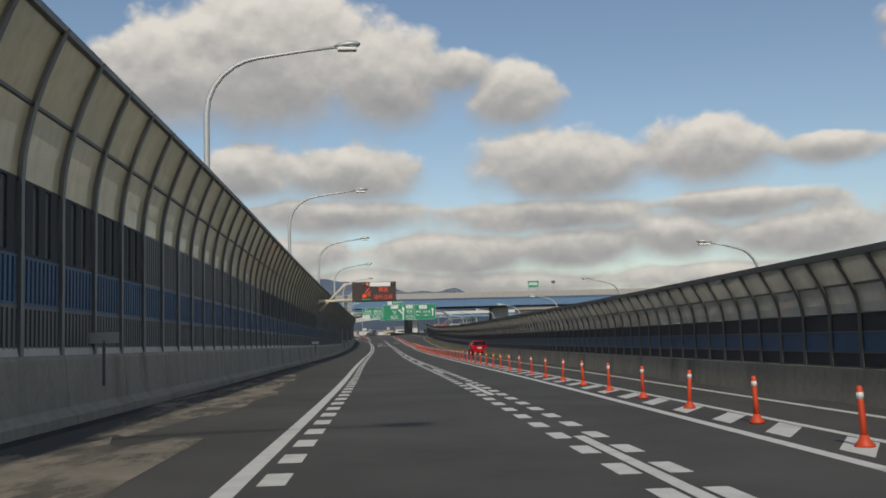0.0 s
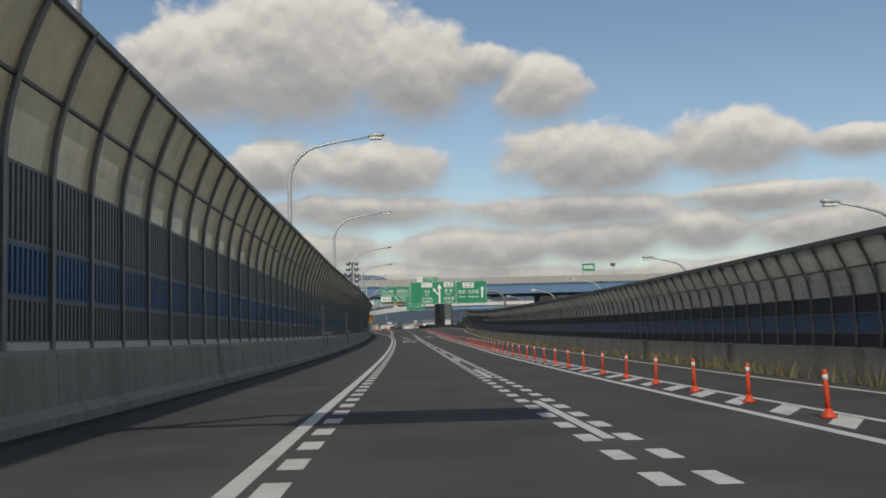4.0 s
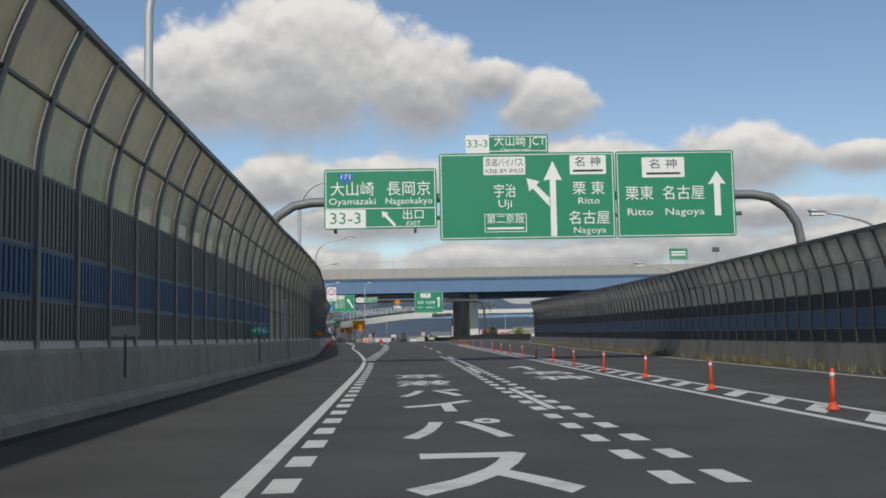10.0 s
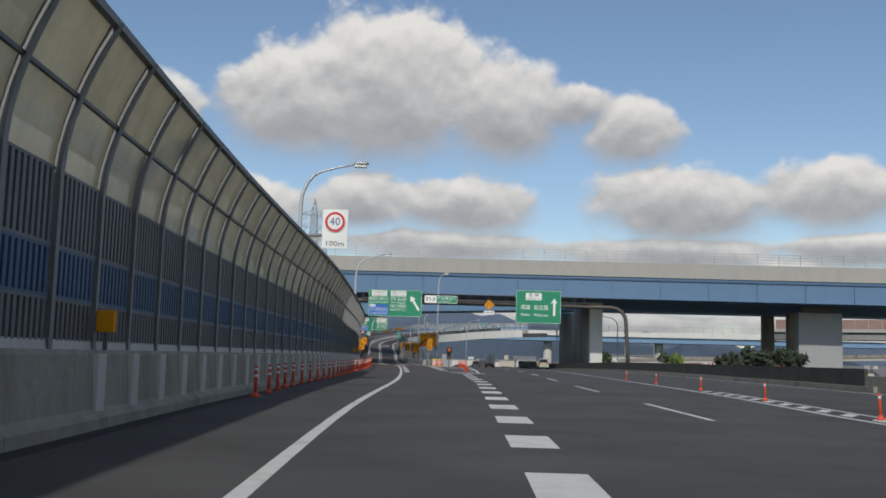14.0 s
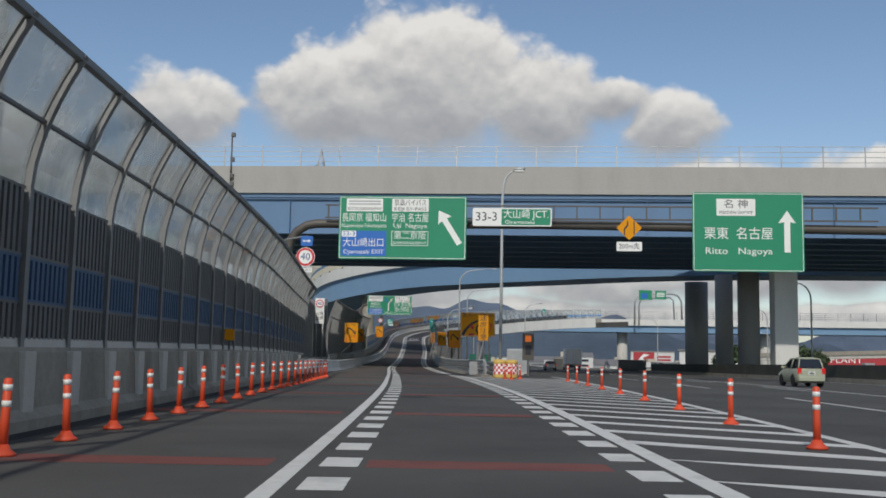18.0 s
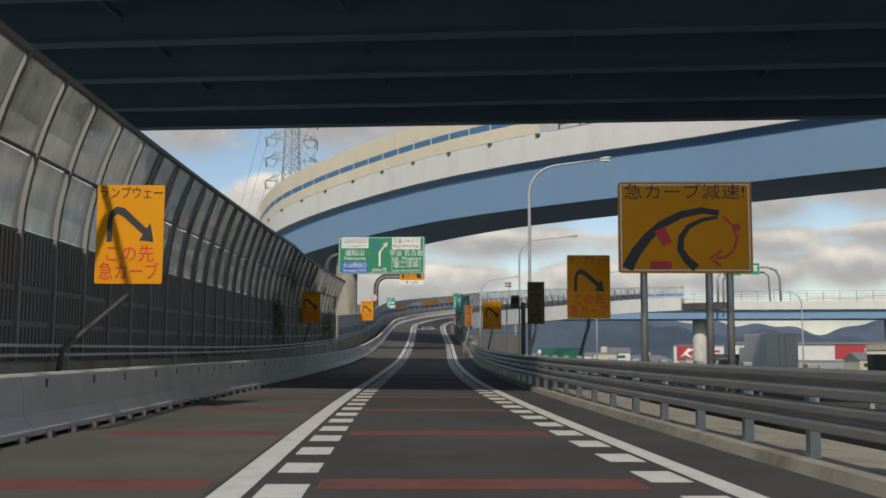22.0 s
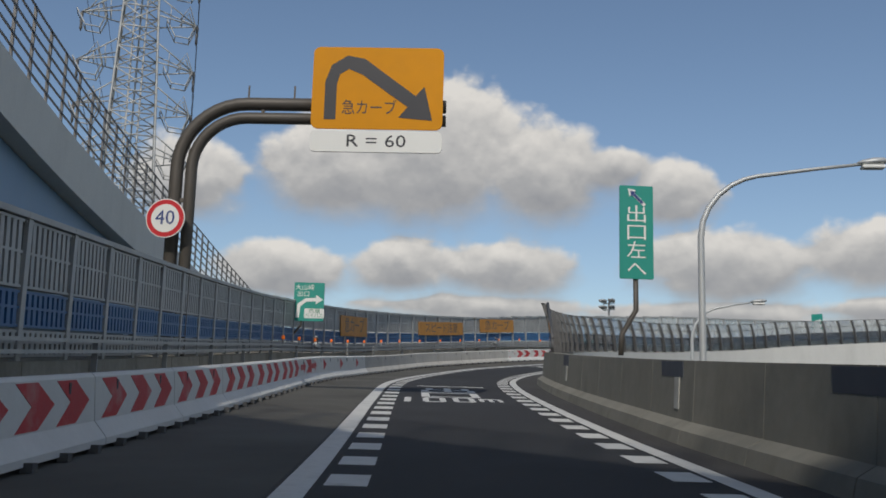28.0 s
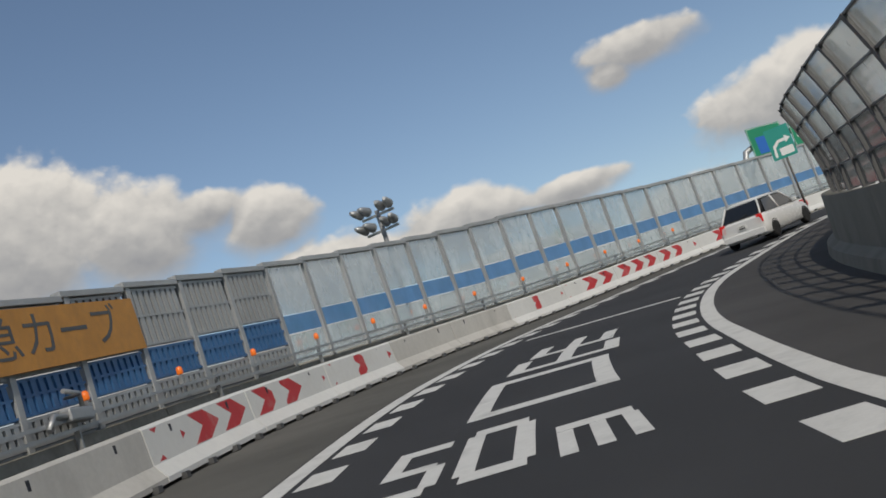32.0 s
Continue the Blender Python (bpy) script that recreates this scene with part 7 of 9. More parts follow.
tall = make_post("orange rubber marker post with white reflective bands", 0.86)
first = True
posts = []
for i in range(86):
    s = -12 + 3.25 * i if i < 61 else 186.3 + (6.5 * (i - 61) if i < 78 else 110.5 + 11.5 * (i - 78))
    posts.append(MAIN.frame_at(s, POST_D(s) + 0.3, 0.004) @ pose(0, 0, 0, 0, rnd.uniform(-3, 3), 0))
for i in range(33):
    s = 387 + 1.95 * i
    posts.append(EDGE.frame_at(s, ease(s, 387, 470, -3.35, -3.1), 0.004) @ pose(0, 0, 0, rnd.uniform(-2, 2), rnd.uniform(-2, 2), 0))
for i in range(20):
    s = 334 + 2.65 * i
    posts.append(EDGE.frame_at(s, ease(s, 334, 346, -2.9, -3.45), 0.004) @ pose(0, 0, 0, rnd.uniform(-2, 2), rnd.uniform(-2, 2), 0))
for i in range(13):
    s = 391.5 + 5.0 * i
    posts.append(MAIN.frame_at(s, -1.0 + 0.03 * i, 0.004))
for s, d in ((454.8, -3.89), (457.1, -2.92), (455.05, -3.03), (453.0, -3.6)):
    posts.append(MAIN.frame_at(s, d, 0.004) @ pose(0, 0, 0, 0, rnd.uniform(-2, 2), 0))
short = make_post("slim red-orange marker post with a pale band", 0.66, 0.036)
short.matrix_basis = posts[0]
for m in posts[1:86]:
    copy_thing(short, m)
tall.matrix_basis = posts[86]
for m in posts[87:]:
    copy_thing(tall, m)

# ---- nose of the exit ----
cushion = thing("crash_cushion", "yellow barrels wrapped in a red and white chequered sleeve", "crash cushion", m=pose(-11.95, 457.8, 1.1))
for i, x in enumerate((-0.36, 0.36)):
    part("barrel", lathe([(0.36, 0), (0.38, 0.1), (0.36, 0.18), (0.36, 0.88), (0.4, 0.95), (0.38, 1.05), (0.22, 1.12)], 24), YELLOW, cushion).matrix_basis = pose(x, 0.2 * i, 0)
for i, x in enumerate((-0.36, 0.36)):
    for j in range(7):
        for k in range(4):
            a0, a1 = radians(190 + 160 * j / 7), radians(190 + 160 * (j + 1) / 7)
            bm = bmesh.new()
            z0, z1 = 0.24 + 0.155 * k, 0.24 + 0.155 * (k + 1)
            r = 0.372
            yy = 0.2 * i
            bm.faces.new([bm.verts.new((x + r * math.cos(a), yy + r * math.sin(a), z)) for a, z in ((a0, z0), (a1, z0), (a1, z1), (a0, z1))])
            part("check", bm, RED_SIGN if (j + k + i) % 2 else WHITE_SIGN, cushion)
nose_rail = thing("nose_rail", "triple beam guard rail ending at the exit nose", "guard rail", m=pose(-12.2, 459.2, 1.05, 0, 0, 8))
for z in (0.3, 0.62, 0.92):
    bm = bmesh.new()
    tube_into(bm, [(-0.25, 6.0, z), (-0.1, 2.0, z), (0.2, 0.4, z), (0.5, 0.25, z), (0.8, 0.5, z), (1.0, 2.0, z), (1.1, 6.0, z)], 0.12, 8)
    bmesh.ops.scale(bm, vec=(1, 1, 1), verts=bm.verts[:])
    part("beam", bm, STEEL, nose_rail)
for y in (0.7, 2.4, 4.2, 5.9):
    for x in (-0.1, 1.0):
        part("post", boxed(x - 0.07, y - 0.07, 0, x + 0.07, y + 0.07, 1.0), STEEL_DARK, nose_rail)
fl = thing("warning_light", "tall dark box with a lit amber lamp on a post", "signal", m=pose(-10.6, 470.5, 1.0))
part("post", boxed(-0.08, 0, 0, 0.08, 0.15, 1.3), STEEL_DARK, fl)
part("housing", boxed(-0.42, -0.02, 1.2, 0.42, 0.35, 3.2, 0.04), SIGN_STEEL, fl)
part("lamp", boxed(-0.22, -0.05, 2.55, 0.22, -0.02, 3.0, 0.01), AMBER, fl)
part("lamp", boxed(-0.2, -0.05, 1.6, 0.2, -0.02, 2.3, 0.01), INK, fl)
cab = thing("equipment_cabinet", "pale grey steel equipment cabinet behind the guard rail", "cabinet", "cabinets", m=pose(-11.6, 487.6, 0.9, 0, 0, 3))
part("body", boxed(-0.9, 0, 0.25, 0.9, 0.8, 2.3, 0.03), STEEL, cab)
part("door", boxed(-0.85, -0.02, 0.35, -0.02, 0.0, 2.2), STEEL, cab)
part("door", boxed(0.02, -0.02, 0.35, 0.85, 0.0, 2.2), STEEL, cab)
part("plinth", boxed(-1.0, -0.1, -0.3, 1.0, 0.9, 0.25), CONCRETE_PALE, cab)
bx = thing("steel_sheet", "grey steel sheet panel beside the guard rail", "panel", m=pose(-13.9, 466.0, 1.05, 0, 0, 8))
part("sheet", boxed(-0.7, 0, 0.12, 1.3, 0.06, 1.0), STEEL, bx)
for x in (-0.5, 1.1):
    part("leg", boxed(x - 0.05, 0.06, 0, x + 0.05, 0.12, 1.0), STEEL_DARK, bx)
cp = thing("camera_post", "dark post carrying a speed camera housing", "camera post", m=pose(-21.5, 540.5, 1.25))
part("post", boxed(-0.13, -0.13, -1.5, 0.13, 0.13, 4.3, 0.02), STEEL_DARK, cp)
part("arm", boxed(-0.55, -0.05, 3.95, 0.13, 0.05, 4.1), STEEL_DARK, cp)
part("housing", boxed(-0.75, -0.3, 4.0, -0.22, 0.35, 4.75, 0.08), STEEL_DARK, cp)
part("visor", boxed(-0.66, -0.42, 4.25, -0.3, -0.28, 4.6, 0.02), INK, cp)
for x, y in ((-19.7, 528.0), (-17.2, 522.0), (-21.5, 540.0)):
    o = thing("ballast_box", "dark steel ballast box at a sign's foot", "box", "ballast boxes", m=pose(x, y, 1.1, 0, 0, 5))
    part("body", boxed(-0.8, -0.4, -0.6, 0.8, 0.4, 0.85, 0.04), STEEL_DARK, o)
    part("lid", boxed(-0.84, -0.44, 0.85, 0.84, 0.44, 0.92, 0.02), STEEL_DARK, o)
# small amber lamps along the bend
AM = thing("hazard_lamp", "small amber hazard lamp on a short bracket", "hazard lamp", "hazard lamps")
part("bracket", boxed(-0.03, -0.03, -0.05, 0.03, 0.03, 0.2), STEEL, AM)
part("lens", lathe([(0.05, 0.18), (0.065, 0.21), (0.06, 0.31), (0.03, 0.34)], 12), AMBER, AM)
spots = [EDGE.frame_at(634 + 3.2 * i, RAMP_WALL(634 + 3.2 * i) + 0.2, 1.36) for i in range(24)]
AM.matrix_basis = spots[0]
for m in spots[1:]:
    copy_thing(AM, m)
# kilometre plate, small wall boxes and door frames on the left wall
km = thing("kilometre_post", "small teal kilometre plate with white figures", "marker", m=EDGE.frame_at(255.0, FOOT(255) + 0.12, 1.35))
board(km, 0.72, 0.36, TEAL, "plate", 0, 0.3, r=0.02, border=False, t=0.02)
words_on(km, "496", 0, 0.3, 0.32, width=0.6)
part("post", boxed(-0.03, 0.02, -0.9, 0.03, 0.06, 0.2), STEEL_DARK, km)
for s in (19.5, 84.0, 150.0, 176.0, 236.0):
    o = thing("wall_marker", "small grey plate on a bracket over the concrete foot", "marker", "wall markers", m=EDGE.frame_at(s, FOOT(s) + 0.02, 0.95))
    part("plate", boxed(-0.28, 0, 0.45, 0.28, 0.03, 0.66), WHITE_SIGN if s == 84.0 else STEEL, o)
    part("stalk", boxed(-0.025, 0, -0.35, 0.025, 0.04, 0.5), STEEL_DARK, o)
for s in (150.3, 180.3, 224.3, 268.3):
    o = thing("wall_door", "narrow dark service door set in the noise wall", "door", "service doors", m=EDGE.frame_at(s, FOOT(s) - 0.32, 1.2))
    part("leaf", boxed(0.0, -0.5, 0.0, 0.05, 0.5, 2.05), PANEL_DARK, o)
    for a in (-0.56, 0.5):
        part("jamb", boxed(-0.02, a, 0.0, 0.09, a + 0.06, 2.1), STEEL, o)
    part("head", boxed(-0.02, -0.56, 2.05, 0.09, 0.56, 2.12), STEEL, o)
    part("handle", boxed(0.05, 0.3, 0.95, 0.09, 0.42, 1.0), STEEL, o)
for s in (300.0, 322.0, 398.0, 428.0):
    o = thing("delineator_box", "small orange lamp box on a post over the concrete foot", "marker", "delineator boxes", m=EDGE.frame_at(s, FOOT(s) - 0.1, 1.2))
    part("post", boxed(-0.03, -0.03, 0.0, 0.03, 0.03, 0.3), STEEL_DARK, o)
    part("box", boxed(-0.14, -0.08, 0.28, 0.14, 0.08, 0.62, 0.02), ORANGE_SIGN, o)
# valve gear on the pipe rail
for s in (590.0, 640.5, 672.0):
    o = thing("pipe_valve", "grey valve cluster on the pipe rail", "valve", "pipe valves", m=EDGE.frame_at(s, RAMP_WALL(s) + 0.22, 1.25))
    part("body", boxed(-0.1, -0.35, 0.0, 0.12, 0.35, 0.22, 0.04), STEEL, o)
    part("elbow", tube([(0.02, -0.35, 0.1), (0.05, -0.75, 0.12), (0.05, -0.95, -0.1)], 0.05), STEEL, o)
    part("elbow", tube([(0.02, 0.2, 0.2), (0.05, 0.15, 0.45), (0.05, -0.3, 0.5)], 0.04), STEEL, o)
    part("wheel", lathe([(0.13, 0.4), (0.13, 0.43)], 14), STEEL_DARK, o)

# ---- vehicles ----
def lamp_block(parent, name, x, y, z, w, h, mat, t=0.03):
    return part(name, boxed(x - w / 2, y - t, z - h / 2, x + w / 2, y, z + h / 2, 0.012), mat, parent)


PLATE = material("number_plate_enamel", (0.7, 0.7, 0.66), 0.4, var=0.05)
SEAL = material("black_rubber_seal", (0.015, 0.015, 0.016), 0.6, var=0.1)


def loft(stations, closed=True):
    """A hull through cross sections: rows of (y, [(x, z), ...]) for one half, mirrored."""
    bm = bmesh.new()
    rings = []
    for y, half in stations:
        full = half + [(-x, z) for x, z in half[::-1]]
        rings.append([bm.verts.new((x, y, z)) for x, z in full])
    n = len(rings[0])
    for a, b in zip(rings, rings[1:]):
        for k in range(n):
            bm.faces.new((a[k], a[(k + 1) % n], b[(k + 1) % n], b[k])).smooth = True
    bm.faces.new(rings[0])
    bm.faces.new(rings[-1])
    bmesh.ops.recalc_face_normals(bm, faces=bm.faces[:])
    return bm


def pane_of(pts, out):
    """A thin pane through four corners, pushed out along its normal."""
    v = [Vector(p) for p in pts]
    n = (v[1] - v[0]).cross(v[3] - v[0]).normalized()
    mid = sum(v, Vector()) / 4
    if n.dot(mid - Vector((0, 0, 0.7))) < 0:
        n = -n
    bm = bmesh.new()
    f = [bm.verts.new(p + n * out) for p in v]
    b = [bm.verts.new(p - n * 0.03) for p in v]
    bm.faces.new(f)
    for k in range(4):
        bm.faces.new((f[k], b[k], b[(k + 1) % 4], f[(k + 1) % 4]))
    bmesh.ops.recalc_face_normals(bm, faces=bm.faces[:])
    return bm


def wheel(parent, x, y, r, w):
    ty = part("wheel", lathe([(r * 0.66, -w / 2), (r * 0.93, -w / 2), (r, -w * 0.32), (r, w * 0.32), (r * 0.93, w / 2), (r * 0.66, w / 2)], 22), RUBBER, parent, "black tyre")
    ty.matrix_basis = pose(x, y, r, 0, 90, 0)
    rim = part("rim", lathe([(r * 0.66, -w * 0.42), (r * 0.6, -w * 0.1), (r * 0.2, w * 0.1), (r * 0.16, w * 0.44), (r * 0.6, w * 0.36), (r * 0.66, w * 0.46)], 16), STEEL, ty)
    return ty


def car(m, paint, label, L=3.95, W=1.69, H=1.52, hatch=0.35, bonnet=0.95, belt=0.92, name="car"):
    """A small car; y ahead. hatch: run of the rear window; bonnet: length of the bonnet."""
    ob = thing(name, label, "car", "cars", m=m)
    w, y0, y1 = W / 2, -L / 2, L / 2
    g = 0.2

    def section(kw, zlo, zs, zb):
        return [(kw * w * 0.86, zlo), (kw * w * 0.97, zlo + 0.06), (kw * w, zs), (kw * w * 0.985, zb - 0.12), (kw * w * 0.93, zb - 0.015), (kw * w * 0.6, zb + 0.005)]
    part("body", loft([(y0, section(0.86, 0.34, 0.55, belt - 0.06)), (y0 + 0.07, section(0.95, 0.26, 0.55, belt)), (y0 + 0.4, section(1.0, g, 0.55, belt + 0.02)), (0.0, section(1.0, g, 0.55, belt)), (y1 - bonnet - 0.25, section(1.0, g, 0.55, belt - 0.02)),
                       (y1 - 0.45, section(0.98, g, 0.52, belt - 0.15)), (y1 - 0.08, section(0.9, 0.24, 0.48, belt - 0.27)), (y1, section(0.78, 0.32, 0.46, belt - 0.38))]), paint, ob)
    rr, rf = y0 + 0.12 + hatch, y1 - bonnet - 0.95
    wr = w * 0.74
    zt = H - 0.045
    part("roof", loft([(rr - 0.12, [(wr * 0.86, zt - 0.05), (wr * 0.9, zt - 0.02), (wr * 0.6, zt)]), (rr + 0.2, [(wr, zt - 0.06), (wr * 0.98, zt), (wr * 0.6, H - 0.005)]), ((rr + rf) / 2, [(wr, zt - 0.06), (wr * 0.98, zt), (wr * 0.6, H)]), (rf, [(wr * 0.95, zt - 0.08), (wr * 0.93, zt - 0.03), (wr * 0.6, zt)])]), paint, ob)
    bz, fy, by = belt - 0.02, y1 - bonnet - 0.15, y0 + 0.1
    part("cabin", loft([(by + 0.06, [(w * 0.84, bz - 0.1), (w * 0.86, bz), (w * 0.5, bz + 0.02)]), (rr + 0.02, [(w * 0.88, bz - 0.1), (wr * 0.95, zt - 0.06), (wr * 0.5, zt - 0.05)]), (rf - 0.05, [(w * 0.88, bz - 0.1), (wr * 0.92, zt - 0.09), (wr * 0.5, zt - 0.08)]), (fy - 0.06, [(w * 0.86, bz - 0.1), (w * 0.84, bz), (w * 0.5, bz + 0.02)])]), SEAL, ob, "dark cabin behind the windows")
    part("rear_window", pane_of([(-w * 0.76, by + 0.03, bz + 0.06), (w * 0.76, by + 0.03, bz + 0.06), (wr * 0.84, rr - 0.1, zt - 0.07), (-wr * 0.84, rr - 0.1, zt - 0.07)], 0.02), GLASS_DARK, ob)
    part("windscreen", pane_of([(-w * 0.8, fy, bz + 0.03), (w * 0.8, fy, bz + 0.03), (wr * 0.86, rf + 0.03, zt - 0.09), (-wr * 0.86, rf + 0.03, zt - 0.09)], 0.02), GLASS_DARK, ob)
    mid = (rr + rf) / 2
    for sx in (-1, 1):
        part("side_window", pane_of([(sx * w * 0.94, by + 0.3, bz + 0.04), (sx * w * 0.94, mid - 0.05, bz + 0.03), (sx * wr * 1.005, mid - 0.05, zt - 0.09), (sx * wr * 1.0, rr + 0.12, zt - 0.1)], 0.01), GLASS_DARK, ob)
        part("side_window", pane_of([(sx * w * 0.94, mid + 0.05, bz + 0.03), (sx * w * 0.94, fy - 0.25, bz + 0.02), (sx * wr * 0.99, rf - 0.08, zt - 0.12), (sx * wr * 1.005, mid + 0.05, zt - 0.09)], 0.01), GLASS_DARK, ob)
        for ya, yb, za, zb_, xa, xb in ((by, rr - 0.08, bz, zt - 0.03, w * 0.85, wr * 0.92), (mid, mid, bz, zt - 0.05, w * 0.945, wr * 1.0), (fy, rf + 0.02, bz, zt - 0.05, w * 0.88, wr * 0.93)):
            part("pillar", tube([(sx * xa, ya, za), (sx * xb, yb, zb_)], 0.035, 6), paint, ob)
        lamp_block(ob, "tail_lamp", sx * w * 0.8, y0 + 0.06, belt - 0.12, 0.2, 0.3, TAIL, 0.06)
        lamp_block(ob, "headlamp", sx * w * 0.66, y1 - 0.02, belt - 0.34, 0.3, 0.14, WHITE_SIGN, 0.12)
        part("mirror", boxed(sx * (w + 0.02) - 0.08, fy - 0.35, bz + 0.02, sx * (w + 0.02) + 0.08, fy - 0.25, bz + 0.15, 0.02), paint, ob)
        for y in (y0 + 0.72, y1 - 0.78):
            wheel(ob, sx * (w - 0.09), y, 0.3, 0.2)
            part("wheel_arch", tube([(sx * (w - 0.005), y + 0.34 * math.cos(a), 0.3 + 0.34 * math.sin(a)) for a in (0.0, 0.5, 1.0, 1.57, 2.1, 2.6, 3.14)], 0.018, 6), SEAL, ob)
    part("rear_bumper", boxed(-w * 0.88, y0 - 0.05, 0.3, w * 0.88, y0 + 0.1, 0.52, 0.03), paint, ob)
    part("front_bumper", boxed(-w * 0.8, y1 - 0.08, 0.28, w * 0.8, y1 + 0.04, 0.48, 0.03), paint, ob)
    pl = part("licence_plate", boxed(-0.165, y0 - 0.025, 0.62, 0.165, y0 + 0.02, 0.785), PLATE, ob, "white enamel plate with dark bars")
    part("plate_bar", boxed(-0.12, y0 - 0.029, 0.65, 0.12, y0 - 0.025, 0.70), INK, pl)
    part("plate_bar", boxed(-0.07, y0 - 0.029, 0.73, 0.07, y0 - 0.025, 0.755), INK, pl)
    part("exhaust", tube([(w * 0.5, y0 - 0.02, 0.26), (w * 0.5, y0 + 0.4, 0.26)], 0.03, 8), STEEL_DARK, ob)
    part("wiper", tube([(-0.1, y0 + 0.1, bz + 0.05), (0.25, y0 + 0.17, bz + 0.16)], 0.012, 5), SEAL, ob)
    return ob


def truck(m, label, L=7.5):
    ob = thing("truck", label, "truck", "trucks", m=m)
    part("cargo_box", boxed(-1.12, -L / 2, 0.95, 1.12, L / 2 - 1.9, 3.3, 0.04), CAR_WHITE, ob)
    for x in (-0.55, 0.55):
        part("rear_door", boxed(x - 0.53, -L / 2 - 0.03, 1.0, x + 0.53, -L / 2, 3.24, 0.01), CAR_WHITE, ob)
        part("door_bar", boxed(x * 0.4 - 0.02, -L / 2 - 0.06, 1.0, x * 0.4 + 0.02, -L / 2 - 0.03, 3.2), STEEL, ob)
    part("cab", boxed(-1.05, L / 2 - 1.8, 0.5, 1.05, L / 2, 2.4, 0.12), CAR_WHITE, ob)
    part("windscreen", boxed(-0.95, L / 2 - 0.02, 1.35, 0.95, L / 2 + 0.02, 2.15, 0.05), GLASS_DARK, ob)
    part("chassis", boxed(-0.45, -L / 2 + 0.1, 0.6, 0.45, L / 2 - 0.3, 0.92), STEEL_DARK, ob)
    part("underrun_bar", boxed(-1.0, -L / 2 + 0.02, 0.45, 1.0, -L / 2 + 0.12, 0.6), STEEL_DARK, ob)
    for x in (-0.9, 0.9):
        lamp_block(ob, "tail_lamp", x, -L / 2, 0.78, 0.36, 0.13, TAIL)
        for y in (-L / 2 + 1.6, L / 2 - 1.0):
            wheel(ob, x, y, 0.42, 0.26)
    pl = part("licence_plate", boxed(-0.2, -L / 2 - 0.01, 0.68, 0.2, -L / 2 + 0.02, 0.86), PLATE, ob)
    part("plate_bar", boxed(-0.14, -L / 2 - 0.014, 0.72, 0.14, -L / 2 - 0.01, 0.79), INK, pl)
    return ob


def on(line, s, d):
    p = line.at(s, d)
    return pose(p.x, p.y, p.z + 0.006, 0, 0, line.turn(s))


p = MAIN.near(8.9, 92.5)
car(on(MAIN, p[0], p[1]), CAR_RED, "bright red hatchback driving in the far lane", 3.5, 1.5, 1.36)
p = MAIN.near(3.6, 451.0)
car(on(MAIN, p[0], p[1]), CAR_SAGE, "pale green small car beside the bridge piers", 3.4, 1.48, 1.5, 0.25, 0.7)
car(on(MAIN, 555.0, 7.0), CAR_GREY, "dark silver car on the through lanes", 4.4, 1.7, 1.5)
truck(on(MAIN, 556.0, 10.5), "white box truck on the through lanes")
m = EDGE.frame_at(698.5, 4.0, 0.01, True)
car(m @ pose(0, 0, 0, 0, 2.4, 0), CAR_WHITE, "white estate car entering the bend of the ramp", 4.6, 1.76, 1.56, 0.55, 1.0, 0.95)

# ---- lights on towers ----
def flood(parent, x, y, z, r=0.42, yaw=0.0):
    o = part("floodlight", lathe([(r * 0.35, 0.5), (r * 0.7, 0.32), (r, 0.0), (r * 0.98, -0.04)], 18), STEEL, parent)
    o.matrix_basis = pose(x, y, z, 78, 0, yaw)
    lens = part("lens", lathe([(r * 0.92, -0.05), (r * 0.6, -0.08), (r * 0.1, -0.09)], 18), WHITE_SIGN, o)
    return o


tower = thing("floodlight_tower", "grey floodlight tower with two columns of round lamps", "floodlight", m=pose(-7.4, 220.4, -2.0))
part("mast", tube([(0, 0, 0), (0, 0, 6), (0, 0, 13.0)], 0.2, 12, 0.16), STEEL_DARK, tower)
part("frame", boxed(-0.16, -0.12, 8.6, 0.16, 0.12, 12.9, 0.02), STEEL_DARK, tower)
for i in range(5):
    for x in (-0.56, 0.56):
        flood(tower, x, -0.25, 9.7 + 0.78 * i, 0.34, 12 * x)
        part("bracket", boxed(min(0, x), -0.06, 9.65 + 0.78 * i, max(0, x), 0.06, 9.75 + 0.78 * i), STEEL_DARK, tower)
cl = thing("floodlight_tower", "cluster of pale round floodlights on a pole behind the screen", "floodlight", m=pose(-26.75, 688.2, 10.3, 0, 0, -40))
part("mast", tube([(0, 0, -12.0), (0, 0, 7.3)], 0.09, 12), STEEL, cl)
for z in (6.5, 7.1):
    part("cross_arm", boxed(-0.66, -0.05, z, 0.66, 0.05, z + 0.08), STEEL, cl)
for x in (-0.6, -0.3, 0.3, 0.6):
    for z in (6.75, 7.35):
        flood(cl, x, -0.15, z, 0.18, 25 * x)

# ---- power line ----
PYLON = material("pylon_steel", (0.44, 0.45, 0.45), 0.55, metal=0.35, var=0.2)
ARMS = (0.47, 0.535, 0.6, 0.66, 0.725, 0.785, 0.845, 0.91)


